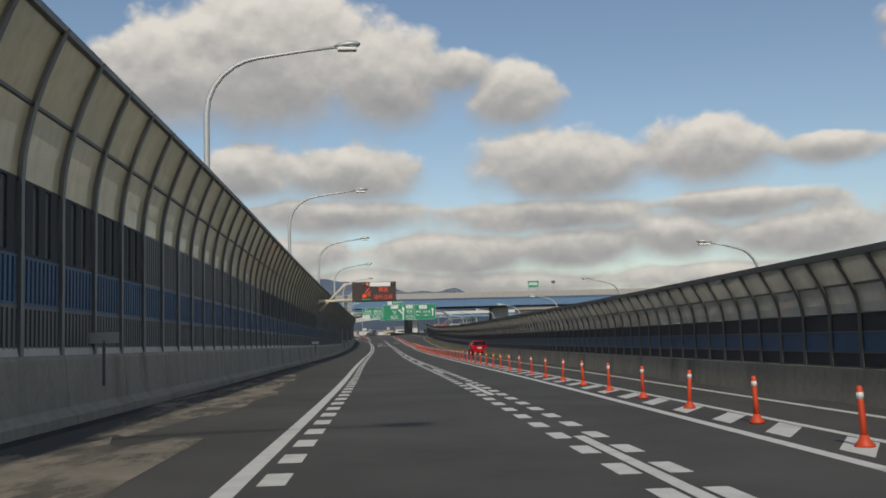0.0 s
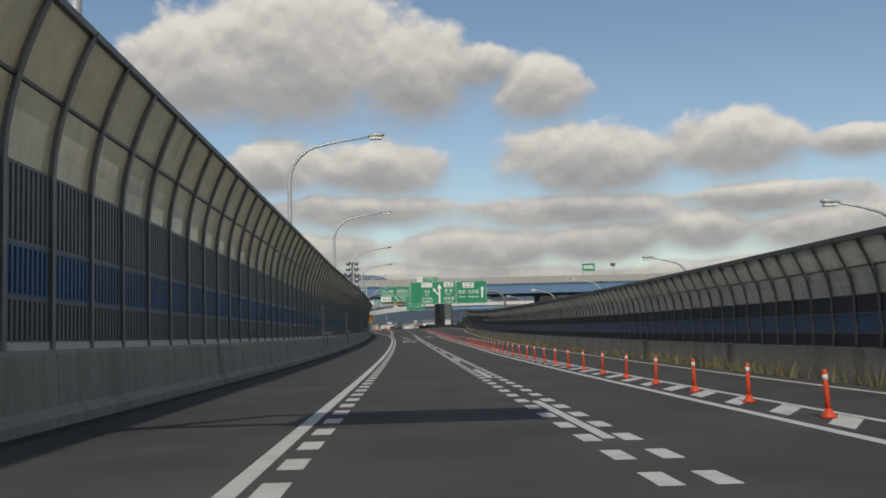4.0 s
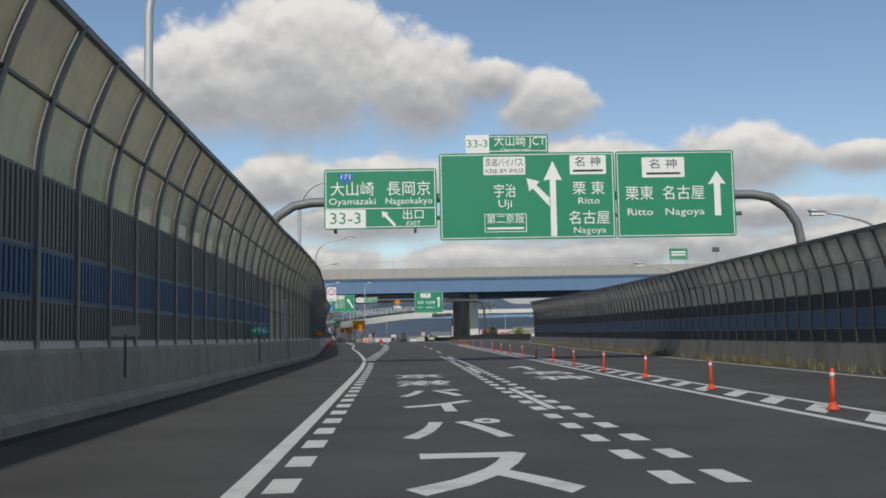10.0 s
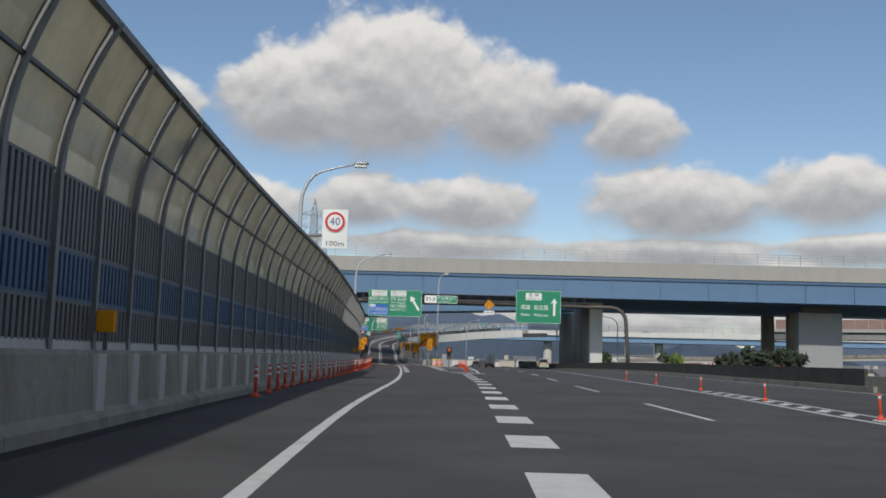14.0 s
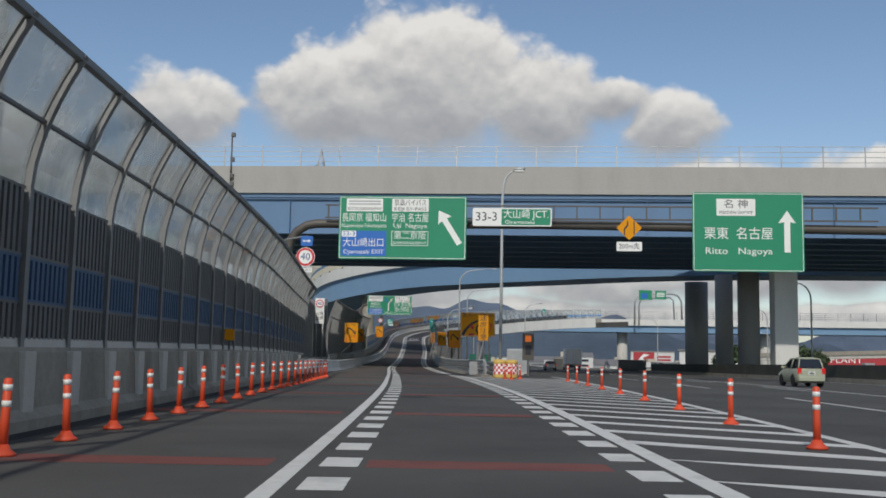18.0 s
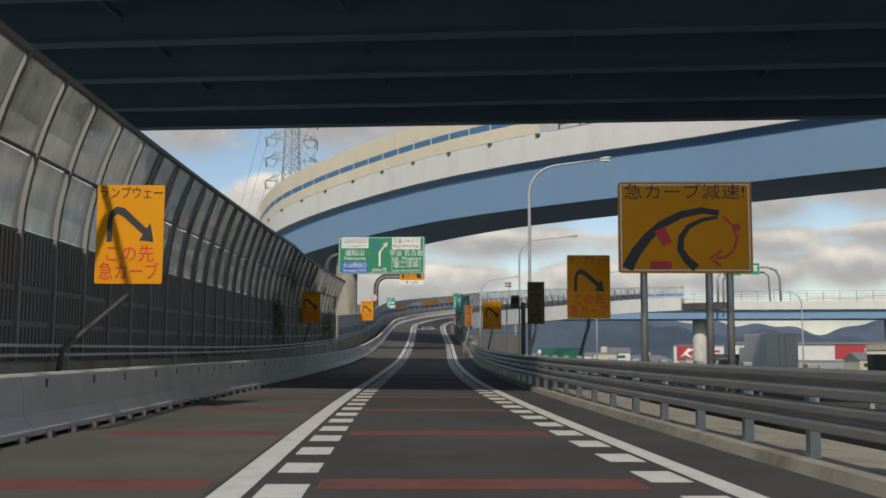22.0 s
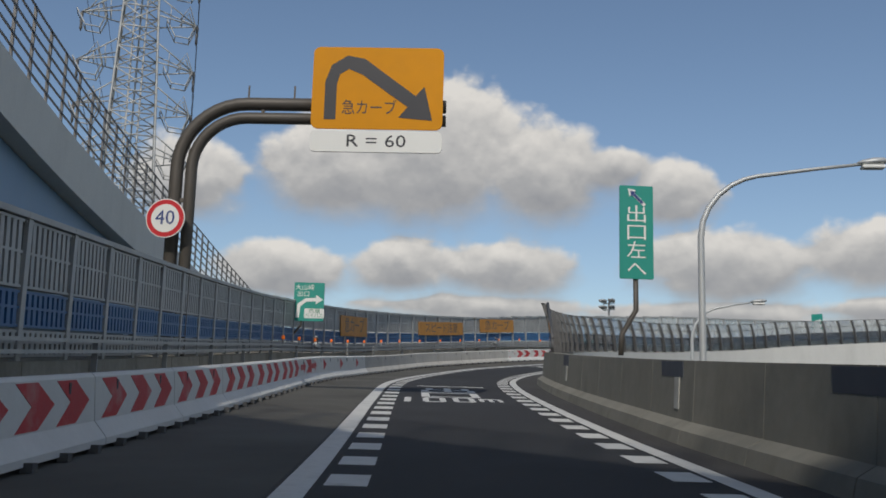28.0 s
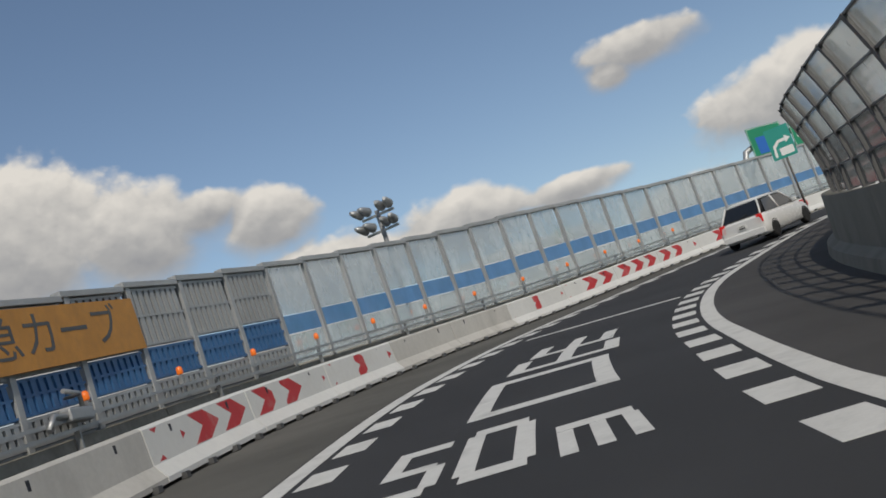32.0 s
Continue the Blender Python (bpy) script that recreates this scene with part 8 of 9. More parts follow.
def pylon(x, y, z0, top, yaw):
    ob = thing("power_pylon", "tall steel lattice pylon with three pairs of arms", "pylon", "power pylons", m=pose(x, y, z0, 0, 0, yaw))
    H = top - z0
    wid = pw([(0, 4.4), (H * 0.53, 2.2), (H * 0.76, 1.5), (H * 0.92, 1.1), (H, 0.12)])
    for sx in (-1, 1):
        for sy in (-1, 1):
            part("leg", tube([(sx * wid(z), sy * wid(z), z) for z in (0, H * 0.53, H * 0.76, H * 0.92, H)], 0.13, 5, 0.07), PYLON, ob)
    for sx, sy in ((-0.55, -0.55), (0.55, -0.55), (0.0, 0.5)):
        part("riser", tube([(sx, sy, 0), (sx, sy, H * 0.93)], 0.09, 5), PYLON, ob)
    n = 34
    for k in range(n):
        za, zb = H * k / n, H * (k + 1) / n
        a, b = wid(za), wid(zb)
        bm = bmesh.new()
        for p, q in (((-a, -a, za), (b, -b, zb)), ((a, -a, za), (-b, -b, zb)), ((-a, a, za), (b, b, zb)), ((a, a, za), (-b, b, zb)), ((-a, -a, za), (-b, b, zb)), ((-a, a, za), (-b, -b, zb)), ((a, -a, za), (b, b, zb)), ((a, a, za), (b, -b, zb)), ((-b, -b, zb), (b, -b, zb)), ((-b, b, zb), (b, b, zb))):
            tube_into(bm, [p, q], 0.075, 4)
        part("brace", bm, PYLON, ob)["kind"] = "stuff"
    for k, z in enumerate([H * q for q in ARMS]):
        reach = 5.2 - wid(z)
        for sx in (-1, 1):
            bm = bmesh.new()
            w = wid(z)
            tip = (sx * (w + reach), 0, z)
            for p in ((sx * w, -w, z), (sx * w, w, z), (sx * w, -w, z + 1.8), (sx * w, w, z + 1.8)):
                tube_into(bm, [p, tip], 0.07, 4)
            for u in (0.3, 0.6):
                q = sx * (w + reach * u)
                tube_into(bm, [(q, -w * (1 - u), z), (q, w * (1 - u), z)], 0.05, 4)
                tube_into(bm, [(q, -w * (1 - u), z), (q, -w * (1 - u), z + 1.8 * (1 - u))], 0.05, 4)
                tube_into(bm, [(q, w * (1 - u), z), (q, w * (1 - u), z + 1.8 * (1 - u))], 0.05, 4)
            for v in ((-1.6, 0), (-0.8, -1.5), (0.5, -1.6), (1.0, -0.3)):
                tube_into(bm, [(tip[0] - sx * 1.2 + v[0], -0.8, z + v[1]), (tip[0] - sx * 1.2 + v[0], 0.8, z + v[1])], 0.06, 4)
            for sy in (-0.8, 0.8):
                tube_into(bm, [(tip[0] - sx * 1.2 + v[0], sy, z + v[1]) for v in ((-1.6, 0), (-0.8, -1.5), (0.5, -1.6), (1.0, -0.3), (0.4, 1.6), (-0.4, 0.2))], 0.07, 4)
            part("cross_arm", bm, PYLON, ob)
            part("insulator", lathe([(0.12, 0), (0.16, -0.3), (0.1, -0.6), (0.16, -0.9), (0.1, -1.2), (0.14, -1.6), (0.05, -1.9)][::-1], 8), STEEL_DARK, ob).matrix_basis = pose(tip[0], 0, z)
    return ob


pylon(-71.0, 679.0, -9.0, 62.0, 22)
pylon(-190.0, 1010.0, -9.0, 60.0, 25)
wires = thing("power_line", "sagging high voltage wires between the pylons", "wire", kind="structure")
for k, z in enumerate(ARMS[1::2]):
    for sx in (-1, 1):
        r = sx * 5.2
        a = Vector((-71 + r * 0.93, 679 + r * 0.37, -9 + 71 * z - 1.5))
        for b in (Vector((-190 + r * 0.9, 1010 + r * 0.42, -9 + 69 * z - 2)),):
            pts = [a.lerp(b, u) - Vector((0, 0, 7.0 * 4 * u * (1 - u))) for u in np.linspace(0, 1, 14)]
            part("wire", tube(pts, 0.035, 4), STEEL_DARK, wires)

# ---- gear on the bridges ----
gs = thing("bridge_sign", "small green sign board on a short gantry over the bridge", "road sign", m=pose(78.5, 510.0, 21.4))
board(gs, 5.6, 3.4, GREEN, "panel", 0, 4.0, 0, 0.1, True)
bars_for_text(gs, 0, 4.2, 4.2, 1.6, 2, WHITE_SIGN, -0.004)
for x in (-2.2, 2.2):
    part("post", tube([(x, 0.15, -1.6), (x, 0.15, 5.2)], 0.16, 8), STEEL, gs)
cb = thing("traffic_camera", "grey camera box on a post above the bridge", "camera", m=pose(88.0, 504.0, 19.8))
part("post", tube([(0, 0, 0), (0, 0, 6.2)], 0.12, 8), STEEL, cb)
part("housing", boxed(-1.1, -0.5, 5.6, 0.8, 0.5, 6.9, 0.08), STEEL_DARK, cb)
dv = thing("device_pole", "slim dark pole with small devices above the bridge parapet", "pole", m=pose(-41.2, 496.1, 19.3))
part("post", tube([(0, 0, 0), (0, 0, 5.6)], 0.08, 8), STEEL_DARK, dv)
for z in (0.1, 0.9, 2.6, 5.2):
    part("device", boxed(-0.05, -0.2, z, 0.32, 0.2, z + 0.45, 0.03), STEEL_DARK, dv)
fg = thing("sign_gantry", "grey goal-post gantry with two green boards on the far bridge", "gantry", m=pose(28.6, 743.0, 15.0, 0, 0, 6))
part("arch", tube([(-3.4, 0, 0), (-3.4, 0, 7.6), (-2.6, 0, 9.6), (0, 0, 10.6), (9.5, 0, 10.8), (11.6, 0, 10.0), (12.6, 0, 8.2), (12.8, 0, 0)], 0.32, 10), STEEL, fg)
part("arch", tube([(-1.6, 1.4, 0), (-1.6, 1.4, 7.4), (-0.6, 1.4, 9.0), (9.0, 1.4, 9.6), (10.2, 1.4, 8.6), (10.6, 1.4, 0)], 0.26, 10), STEEL, fg)
board(fg, 4.6, 3.4, GREEN, "panel", 0.2, 10.2, -0.6, 0.1, True)
board(fg, 3.8, 3.0, GREEN, "panel", 5.4, 10.3, -0.6, 0.1, True)
patch(fg, "blue_panel", -0.2, 9.9, 2.2, 1.8, BLUE_SIGN, -0.6)
bars_for_text(fg, 5.4, 10.4, 2.6, 1.6, 3, WHITE_SIGN, -0.602)

# arch gantry on the right and the low screen beside the through lanes
ar = thing("road_arch", "thick grey arched gantry leg beside the through lanes", "gantry", m=pose(17.2, 352.0, -1.0))
part("arch", tube([(4.6, 0, 0), (4.6, 0, 4.5), (5.0, 0, 6.2), (6.2, 0, 7.3), (8.0, 0, 7.8), (16, 0, 7.9)], 0.3, 14), POST_STEEL, ar)
part("foot", boxed(4.1, -0.5, 0, 5.1, 0.5, 0.8, 0.05), CONCRETE, ar)
HEDGE = material("dark_median_screen", (0.05, 0.052, 0.045), 0.9, var=0.5, grain=4.0, stain=0.6, bump=0.5)
md = thing("median_screen", "low dark screen along the right of the through lanes", "barrier", kind="structure")
for i in range(46):
    a = 362 + 4.0 * i
    part("panel", sweep(MAIN, a + 0.03, a + 3.97, [(lambda s: 21.0, 0.0), (lambda s: 21.0, 1.25), (lambda s: 21.2, 1.25), (lambda s: 21.2, 0.0)], 4.0), HEDGE, md)
part("kerb", sweep(MAIN, 360, 700, [(20.7, 0.0), (20.7, 0.3), (21.5, 0.3), (21.5, 0.0)], 8.0), CONCRETE, md)
# barrier between ramp and main lanes beyond the nose
mb = thing("main_barrier", "pale guard rail along the left of the through lanes", "guard rail", kind="structure")
for i in range(30):
    a = 492 + 5.0 * i
    part("beam", sweep(MAIN, a, a + 5.02, [(-0.85, 0.5), (-0.79, 0.5), (-0.79, 0.82), (-0.85, 0.82)], 5.0), STEEL, mb)
    part("post", boxed(-0.08, -0.06, 0.0, 0.04, 0.06, 0.85), STEEL, mb).matrix_basis = MAIN.frame_at(a, -0.92)
# framed screen box and the low green sign behind the guard rail
sb2 = thing("framed_screen", "dark framed lattice screen box behind the guard rail", "screen", m=pose(-24.8, 575.0, 0.7, 0, 0, 4))
for x in (-2.4, -1.2, 0.0, 1.2, 2.4):
    part("post", boxed(x - 0.06, -0.06, -1.0, x + 0.06, 0.06, 6.3), STEEL_DARK, sb2)
for z in (1.5, 3.8, 6.25):
    part("rail", boxed(-2.46, -0.08, z, 2.46, 0.08, z + 0.12), STEEL_DARK, sb2)
for x in (-1.8, -0.6, 0.6, 1.8):
    part("panel", boxed(x - 0.52, -0.02, -0.8, x + 0.52, 0.02, 3.7), PANEL_GREY, sb2)
lg = thing("low_sign", "low dark green name board standing below the ramp", "road sign", m=pose(-18.6, 565.0, 1.9, 0, 0, 3))
# darker copy of the sign green, with the shade below the ramp mixed in
board(lg, 3.6, 2.4, material("shaded_green_sheeting", (0.012, 0.14, 0.10), 0.5, var=0.15), r=0.05, border=False)
words_on(lg, "大山崎", 0.5, -0.5, 0.6, width=2.0)
for x in (-1.3, 1.3):
    part("post", boxed(x - 0.07, 0.07, -3.0, x + 0.07, 0.2, 1.0), STEEL_DARK, lg)
for x, y, w in ((-4.6, 566.0, 3.6), (5.5, 556.0, 4.2)):
    o = thing("equipment_box", "dark corrugated equipment box beside the lanes", "box", "equipment boxes", m=pose(x, y, 0.75, 0, 0, 5))
    part("body", boxed(-w / 2, -0.6, 0.1, w / 2, 0.6, 1.8, 0.04), STEEL_DARK, o)
    part("lid", boxed(-w / 2 - 0.05, -0.65, 1.8, w / 2 + 0.05, 0.65, 1.9, 0.02), STEEL_DARK, o)
    for k in range(6):
        part("rib", boxed(-w / 2 + w * (k + 0.5) / 6 - 0.04, -0.64, 0.15, -w / 2 + w * (k + 0.5) / 6 + 0.04, -0.6, 1.75), STEEL_DARK, o)

# steel channels behind the guard rail
ch = thing("steel_channels", "pair of upright galvanised steel channels behind the guard rail", "post", m=pose(-14.5, 478.1, 0.5))
for x, top in ((-0.15, 3.05), (0.13, 3.1)):
    up = part("upright", boxed(x - 0.09, -0.02, 0.0, x + 0.09, 0.02, top, 0.006), POST_STEEL, ch)
    for e in (-1, 1):
        part("flange", boxed(x + e * 0.09 - 0.012, 0.02, 0.0, x + e * 0.09 + 0.012, 0.14, top, 0.004), POST_STEEL, up)
part("cross_bar", tube([(-0.75, -0.06, 1.62), (0.35, -0.06, 1.6)], 0.035), STEEL, ch)
part("tie", boxed(-0.24, 0.14, 1.2, 0.22, 0.17, 1.9, 0.005), POST_STEEL, ch)

# drifted sand on the shoulder
SAND = material("drifted_sand", (0.24, 0.215, 0.17), 0.95, var=0.5, grain=12.0, stain=0.8, bump=0.4)
tr = Tree(SAND.node_tree, False)
pos = tr.n("ShaderNodeNewGeometry").outputs["Position"]
patchy = tr.n("ShaderNodeTexNoise", ins={"Vector": tr.n("ShaderNodeMapping", ins={"Vector": pos, "Scale": (1.0, 0.3, 1.0)}).outputs[0], "Scale": 1.1, "Detail": 6.0, "Roughness": 0.65}).outputs[0]
tr.t.links.new(tr.n("ShaderNodeMapRange", ins={0: patchy, 1: 0.36, 2: 0.56, 3: 0.0, 4: 0.9}).outputs[0], [n for n in tr.t.nodes if n.type == "BSDF_PRINCIPLED"][0].inputs["Alpha"])
rs = random.Random(9)
for s0, s1, d0, d1 in ((14, 36, -3.9, -1.4), (30, 46, -3.6, -1.8), (-14, 18, -3.95, -0.6), (64, 76, -3.7, -2.6)):
    bm = bmesh.new()
    n = 26
    ring = []
    for k in range(n):
        a = 2 * math.pi * k / n
        r = rs.uniform(0.72, 1.05)
        ring.append(bm.verts.new(EDGE.at((s0 + s1) / 2 + (s1 - s0) / 2 * r * math.cos(a), (d0 + d1) / 2 + (d1 - d0) / 2 * r * math.sin(a), 0.006)))
    bm.faces.new(ring)
    bmesh.ops.triangulate(bm, faces=bm.faces[:])
    tagged(part("sand_drift", bm, SAND), "pale drift of sand on the asphalt shoulder", "sand", "sand drifts", kind="structure")

# ---- plants ----
def leaf_clump(bm, c, r, n, rng, size):
    for _ in range(n):
        v = Vector((rng.gauss(0, 1), rng.gauss(0, 1), rng.gauss(0, 0.8)))
        p = c + v.normalized() * r * rng.uniform(0.35, 1.0)
        u = Vector((rng.uniform(-1, 1), rng.uniform(-1, 1), rng.uniform(-1, 1))).normalized()
        w = u.orthogonal().normalized()
        k = size * rng.uniform(0.6, 1.3)
        bm.faces.new([bm.verts.new(q) for q in (p - u * k, p + w * k * 0.45, p + u * k, p - w * k * 0.45)])


BARK = material("tree_bark", (0.09, 0.07, 0.055), 0.9, var=0.4)


def tree(x, y, z0, h, r, rng, leaf, label, n=16):
    ob = thing("tree", label, "tree", "trees", m=pose(x, y, z0))
    bm = bmesh.new()
    tube_into(bm, [(0, 0, 0), (0.1, 0, h * 0.35), (0.0, 0.1, h * 0.7)], h * 0.03, 7, h * 0.012)
    for k in range(5):
        a = k * 1.3
        tube_into(bm, [(0.05, 0, h * (0.3 + 0.07 * k)), (r * 0.6 * math.cos(a), r * 0.6 * math.sin(a), h * (0.55 + 0.07 * k))], h * 0.012, 5, h * 0.004)
    part("trunk", bm, BARK, ob)
    bm = bmesh.new()
    for k in range(n):
        a, q = rng.uniform(0, 6.28), rng.uniform(0.1, 0.85) * r
        leaf_clump(bm, Vector((q * math.cos(a), q * math.sin(a), h * rng.uniform(0.42, 0.95))), r * rng.uniform(0.28, 0.5), 90, rng, 0.045 * h)
    part("crown", bm, leaf, ob)
    return ob


LEAF_LIGHT = material("young_leaves", (0.15, 0.20, 0.05), 0.7, var=0.5, grain=3.0, random_tint=0.3)
LEAF_DARK = material("dark_leaves", (0.035, 0.05, 0.028), 0.75, var=0.5, grain=3.0, random_tint=0.3)
rt = random.Random(21)
for x, y, h, r, mat, lab in ((27.5, 472.0, 5.0, 2.8, LEAF_LIGHT, "fresh green bushy tree beside the expressway"), (34.0, 470.0, 5.5, 3.4, LEAF_DARK, "dark bushy tree under the bridge"), (39.0, 474.0, 6.5, 3.8, LEAF_DARK, "dark bushy tree under the bridge"), (46.0, 480.0, 6.0, 3.6, LEAF_DARK, "dark bushy tree under the bridge"),
                             (30.0, 600.0, 7.0, 4.0, LEAF, "dusty green tree beyond the expressway"), (55.0, 640.0, 8.0, 5.0, LEAF, "dusty green tree beyond the expressway"), (75.0, 610.0, 7.0, 4.5, LEAF, "dusty green tree beyond the expressway")):
    tree(x, y, -9.0, h + 8, r, rt, mat, lab)
# ivy that climbs the louvred wall and hangs over its top
ivy = thing("ivy", "patchy green ivy climbing over the louvred noise wall", "climbing plant", "ivy")
bm = bmesh.new()
ri = random.Random(5)
for s0, z0, r, n in ((536, 3.2, 0.9, 260), (537.5, 2.4, 0.8, 220), (539, 5.6, 0.5, 90), (541.5, 5.2, 0.5, 80), (548, 5.4, 0.4, 60), (558, 1.8, 1.0, 260), (560.5, 2.8, 1.0, 260), (562, 1.4, 0.9, 200), (563.5, 4.0, 0.7, 120), (556, 5.0, 0.4, 50)):
    for _ in range(n):
        s = s0 + ri.gauss(0, r * 0.6)
        z = max(0.3, z0 + ri.gauss(0, r * 0.7))
        c = EDGE.at(s, RAMP_WALL(s) - 0.12 + 0.75 * max(0.0, (z - 3.6) / 3.3) ** 1.7 + ri.uniform(0, 0.18), z)
        u = Vector((ri.uniform(-0.3, 0.3), ri.uniform(-1, 1), ri.uniform(-1, 1))).normalized()
        w = Vector((0.4, -u.z, u.y)).normalized()
        k = ri.uniform(0.06, 0.12)
        bm.faces.new([bm.verts.new(q) for q in (c - u * k, c + w * k * 0.6, c + u * k, c - w * k * 0.6)])
part("leaves", bm, LEAF, ivy)
stem = bmesh.new()
for s0 in (536.5, 540, 559, 562):
    tube_into(stem, [EDGE.at(s0 + 0.15 * k * (-1) ** k, RAMP_WALL(s0) - 0.14, 1.0 + 0.55 * k) for k in range(6)], 0.02, 5)
part("stem", stem, BARK, ivy)

# ---- the town beyond ----
ROOF_GREY = material("flat_roof_felt", (0.2, 0.2, 0.2), 0.9, var=0.3)
WALL_TONES = [material("town_wall_%s" % n, c, 0.85, var=0.15, grain=1.5, stain=0.2) for n, c in (("white", (0.62, 0.62, 0.6)), ("cream", (0.5, 0.46, 0.38)), ("grey", (0.3, 0.31, 0.32)), ("buff", (0.38, 0.32, 0.25)), ("dark", (0.16, 0.16, 0.17)))]
WIN = material("far_window_glass", (0.04, 0.05, 0.06), 0.2, var=0.2, random_tint=0.4)
RED_WALL = material("red_cladding", (0.40, 0.04, 0.05), 0.7, var=0.15)


def house(x, y, w, dpt, h, tone, rng, pitched, yaw):
    ob = thing("town_building", ("low %s building with rows of dark windows" % ("tiled roof" if pitched else "flat roofed")), "building", "town buildings", m=pose(x, y, -9.0, 0, 0, yaw))
    part("wall", boxed(-w / 2, -dpt / 2, 0, w / 2, dpt / 2, h), tone, ob)
    if pitched:
        bm = bmesh.new()
        k = [bm.verts.new(v) for v in ((-w / 2 - 0.5, -dpt / 2 - 0.5, h), (w / 2 + 0.5, -dpt / 2 - 0.5, h), (w / 2 + 0.5, dpt / 2 + 0.5, h), (-w / 2 - 0.5, dpt / 2 + 0.5, h), (-w / 2 - 0.5, 0, h + dpt * 0.28), (w / 2 + 0.5, 0, h + dpt * 0.28))]
        for q in ((0, 1, 5, 4), (2, 3, 4, 5), (0, 4, 3), (1, 2, 5), (0, 3, 2, 1)):
            bm.faces.new([k[i] for i in q])
        part("roof", bm, WALL_TONES[4], ob)
    else:
        part("roof", boxed(-w / 2 - 0.2, -dpt / 2 - 0.2, h, w / 2 + 0.2, dpt / 2 + 0.2, h + 0.7), ROOF_GREY, ob)
        if rng.random() < 0.5:
            part("roof_hut", boxed(-w * 0.2, -dpt * 0.2, h + 0.7, w * 0.05, dpt * 0.2, h + 3.2), tone, ob)
    rows = max(1, int(h / 3.4))
    for r in range(rows):
        n = max(1, int(w / 11))
        for c in range(n):
            xx = -w / 2 + w * (c + 0.5) / n
            part("window", boxed(xx - w / n * 0.32, -dpt / 2 - 0.04, 1.1 + 3.4 * r, xx + w / n * 0.32, -dpt / 2 + 0.1, 2.7 + 3.4 * r), WIN, ob)
    return ob


rh = random.Random(33)
for i in range(92):
    az = radians(rh.uniform(-4, 34))
    dist = rh.uniform(330, 900)
    x, y = 0 + dist * math.sin(az), 560 + dist * math.cos(az)
    if MAIN.near(x, y)[1] < 45 and y < 850:
        x += 60
    if 735 < y < 775:
        y += 60
    house(x, y, rh.uniform(9, 26), rh.uniform(8, 14), rh.uniform(7, 14.5), rh.choice(WALL_TONES[:3] + WALL_TONES[:1]), rh, rh.random() < 0.4, rh.uniform(-20, 20))
# works building with a red sign band
kp = thing("factory", "long white factory with a red sign band and white lettering", "building", "town buildings", m=pose(150.0, 1010.0, -9.0, 0, 0, -8))
part("wall", boxed(-70, 0, 0, 70, 30, 19.0), WALL_TONES[0], kp)
part("roof", boxed(-71, -1, 19.0, 71, 31, 20.0), ROOF_GREY, kp)
part("sign_band", boxed(-20, -0.4, 11.5, 48, 0, 18.6), RED_WALL, kp)
lettering("KYOTO PLANT", 5.0, WHITE_SIGN, kp, pose(14, -0.42, 15.0) @ FACE, width=40, depth=0.1)
for i in range(14):
    part("window", boxed(-67 + 9.4 * i, -0.1, 6.0, -61 + 9.4 * i, 0.1, 9.4), WIN, kp)
shop = thing("shop_sign_building", "white shop with a large red and white sign face", "building", "town buildings", m=pose(71.0, 1072.0, -3.0, 0, 0, -4))
part("wall", boxed(-14, 0, -6.2, 14, 16, 12.5), WALL_TONES[0], shop)
part("roof", boxed(-14.3, -0.3, 12.5, 14.3, 16.3, 13.2), ROOF_GREY, shop)
part("sign_face", boxed(-12.5, -0.35, 4.0, 1.0, 0, 12.3), RED_WALL, shop)
part("emblem", flat([(-10.5, 6.0), (-6.0, 11.2), (-2.0, 10.6), (-6.5, 8.6), (-3.6, 5.4), (-8.0, 7.4)], 0.1, -0.36), WHITE_SIGN, shop)
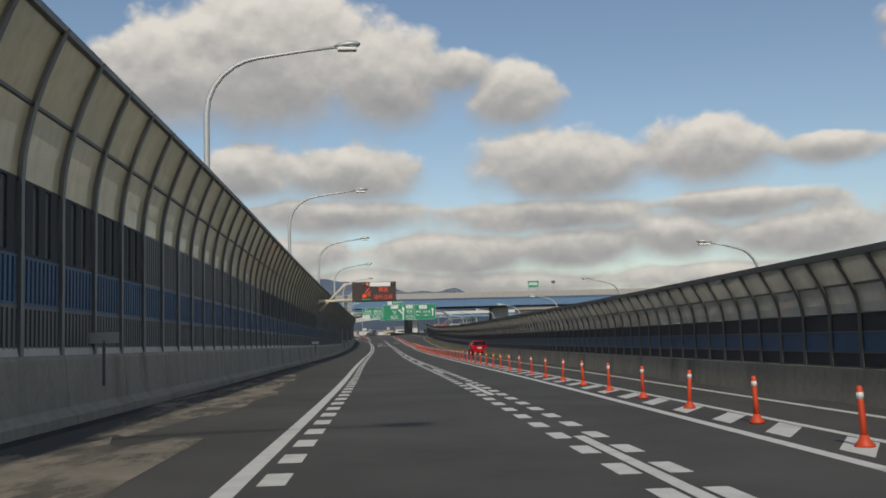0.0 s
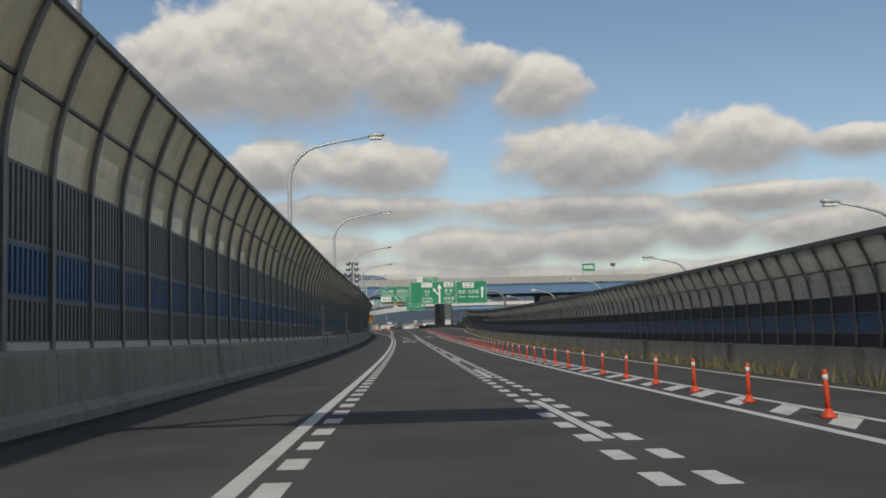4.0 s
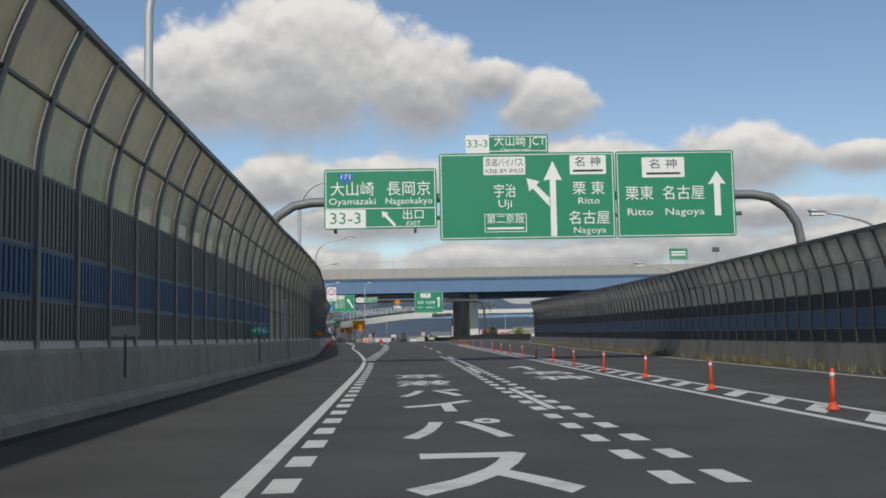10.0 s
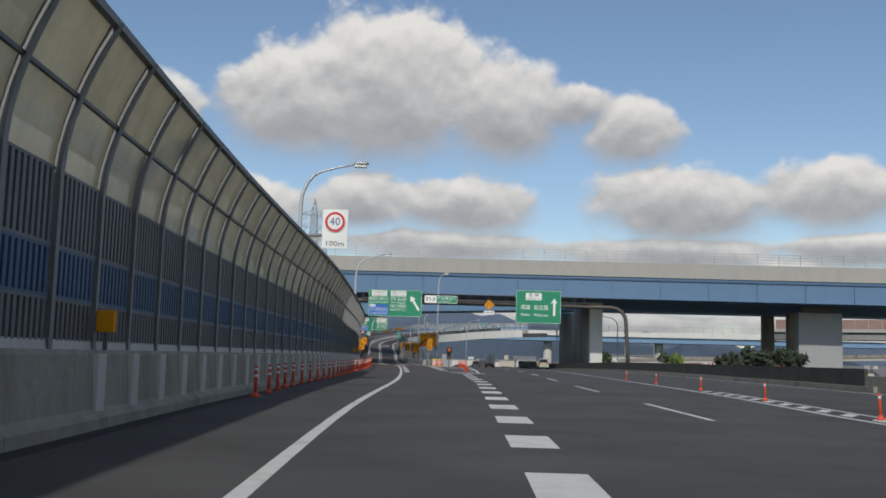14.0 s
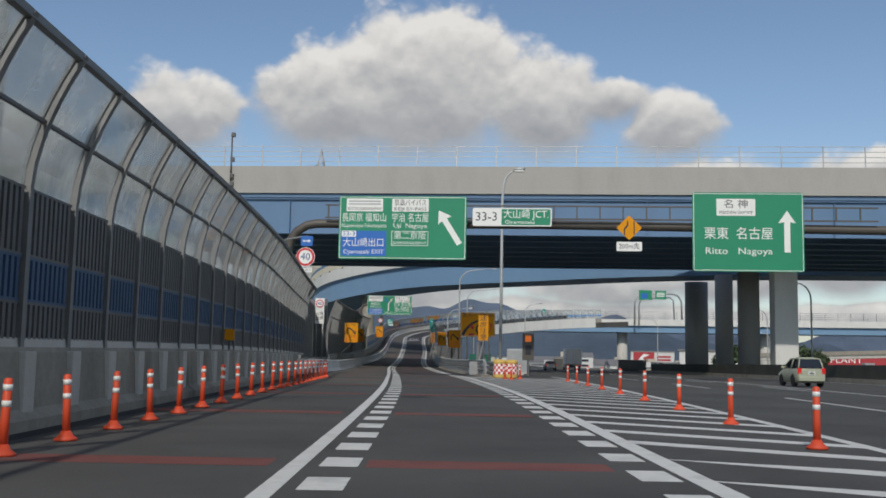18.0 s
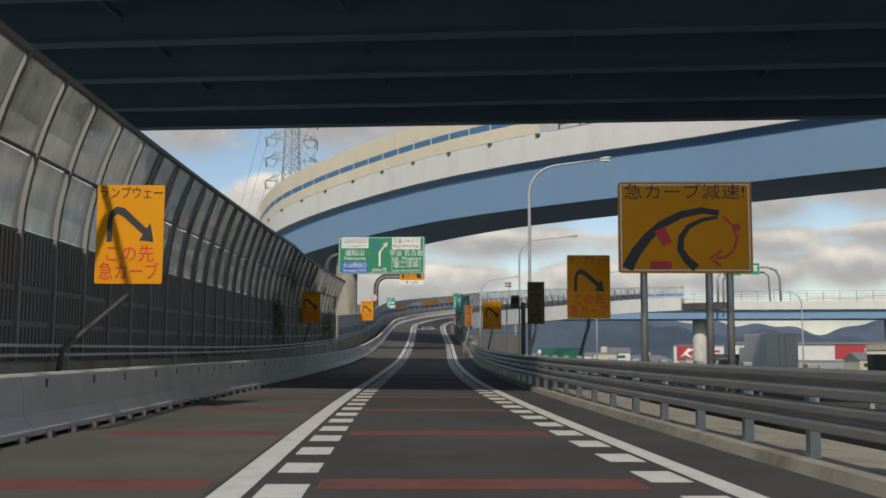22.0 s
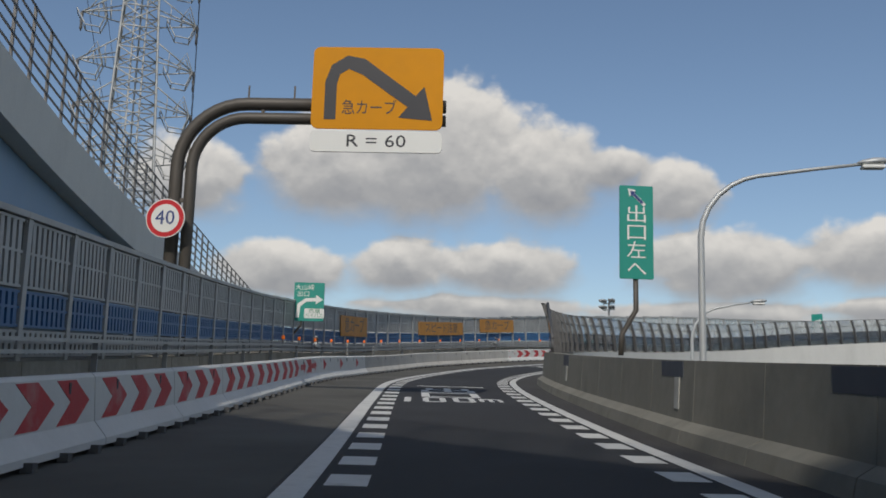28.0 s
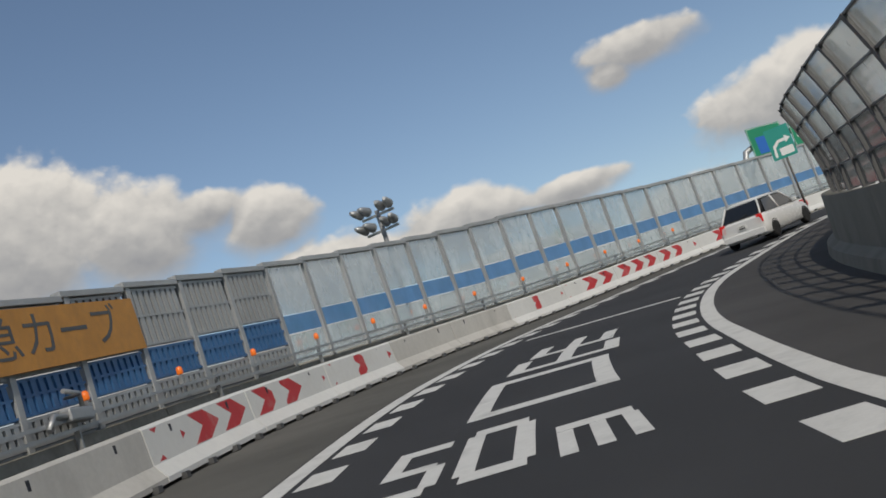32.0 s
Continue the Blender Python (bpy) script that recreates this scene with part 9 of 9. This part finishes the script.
bars_for_text(shop, 7.2, 8.4, 9.0, 4.2, 2, RED_WALL, -0.02)
# far woods between the houses
woods = bmesh.new()
rw = random.Random(8)
for i in range(420):
    az = radians(rw.uniform(-30, 45))
    dist = rw.uniform(260, 1300)
    x, y = dist * math.sin(az), 560 + dist * math.cos(az)
    if MAIN.near(x, y)[1] < 40 and MAIN.near(x, y)[1] > -40 and y < 860:
        continue
    c = Vector((x, y, -9 + rw.uniform(2.0, 4.0)))
    for k in range(3):
        leaf_clump(woods, c + Vector((rw.uniform(-5, 5), rw.uniform(-2, 2), rw.uniform(-1.5, 2.0))), rw.uniform(2.0, 3.6), 26, rw, 1.1)
tagged(part("far_woods", woods, LEAF_DARK), "scattered dark trees between the far houses", "trees", kind="stuff")
# wooded hills on the horizon; distance haze is mixed into both blue-grey colours
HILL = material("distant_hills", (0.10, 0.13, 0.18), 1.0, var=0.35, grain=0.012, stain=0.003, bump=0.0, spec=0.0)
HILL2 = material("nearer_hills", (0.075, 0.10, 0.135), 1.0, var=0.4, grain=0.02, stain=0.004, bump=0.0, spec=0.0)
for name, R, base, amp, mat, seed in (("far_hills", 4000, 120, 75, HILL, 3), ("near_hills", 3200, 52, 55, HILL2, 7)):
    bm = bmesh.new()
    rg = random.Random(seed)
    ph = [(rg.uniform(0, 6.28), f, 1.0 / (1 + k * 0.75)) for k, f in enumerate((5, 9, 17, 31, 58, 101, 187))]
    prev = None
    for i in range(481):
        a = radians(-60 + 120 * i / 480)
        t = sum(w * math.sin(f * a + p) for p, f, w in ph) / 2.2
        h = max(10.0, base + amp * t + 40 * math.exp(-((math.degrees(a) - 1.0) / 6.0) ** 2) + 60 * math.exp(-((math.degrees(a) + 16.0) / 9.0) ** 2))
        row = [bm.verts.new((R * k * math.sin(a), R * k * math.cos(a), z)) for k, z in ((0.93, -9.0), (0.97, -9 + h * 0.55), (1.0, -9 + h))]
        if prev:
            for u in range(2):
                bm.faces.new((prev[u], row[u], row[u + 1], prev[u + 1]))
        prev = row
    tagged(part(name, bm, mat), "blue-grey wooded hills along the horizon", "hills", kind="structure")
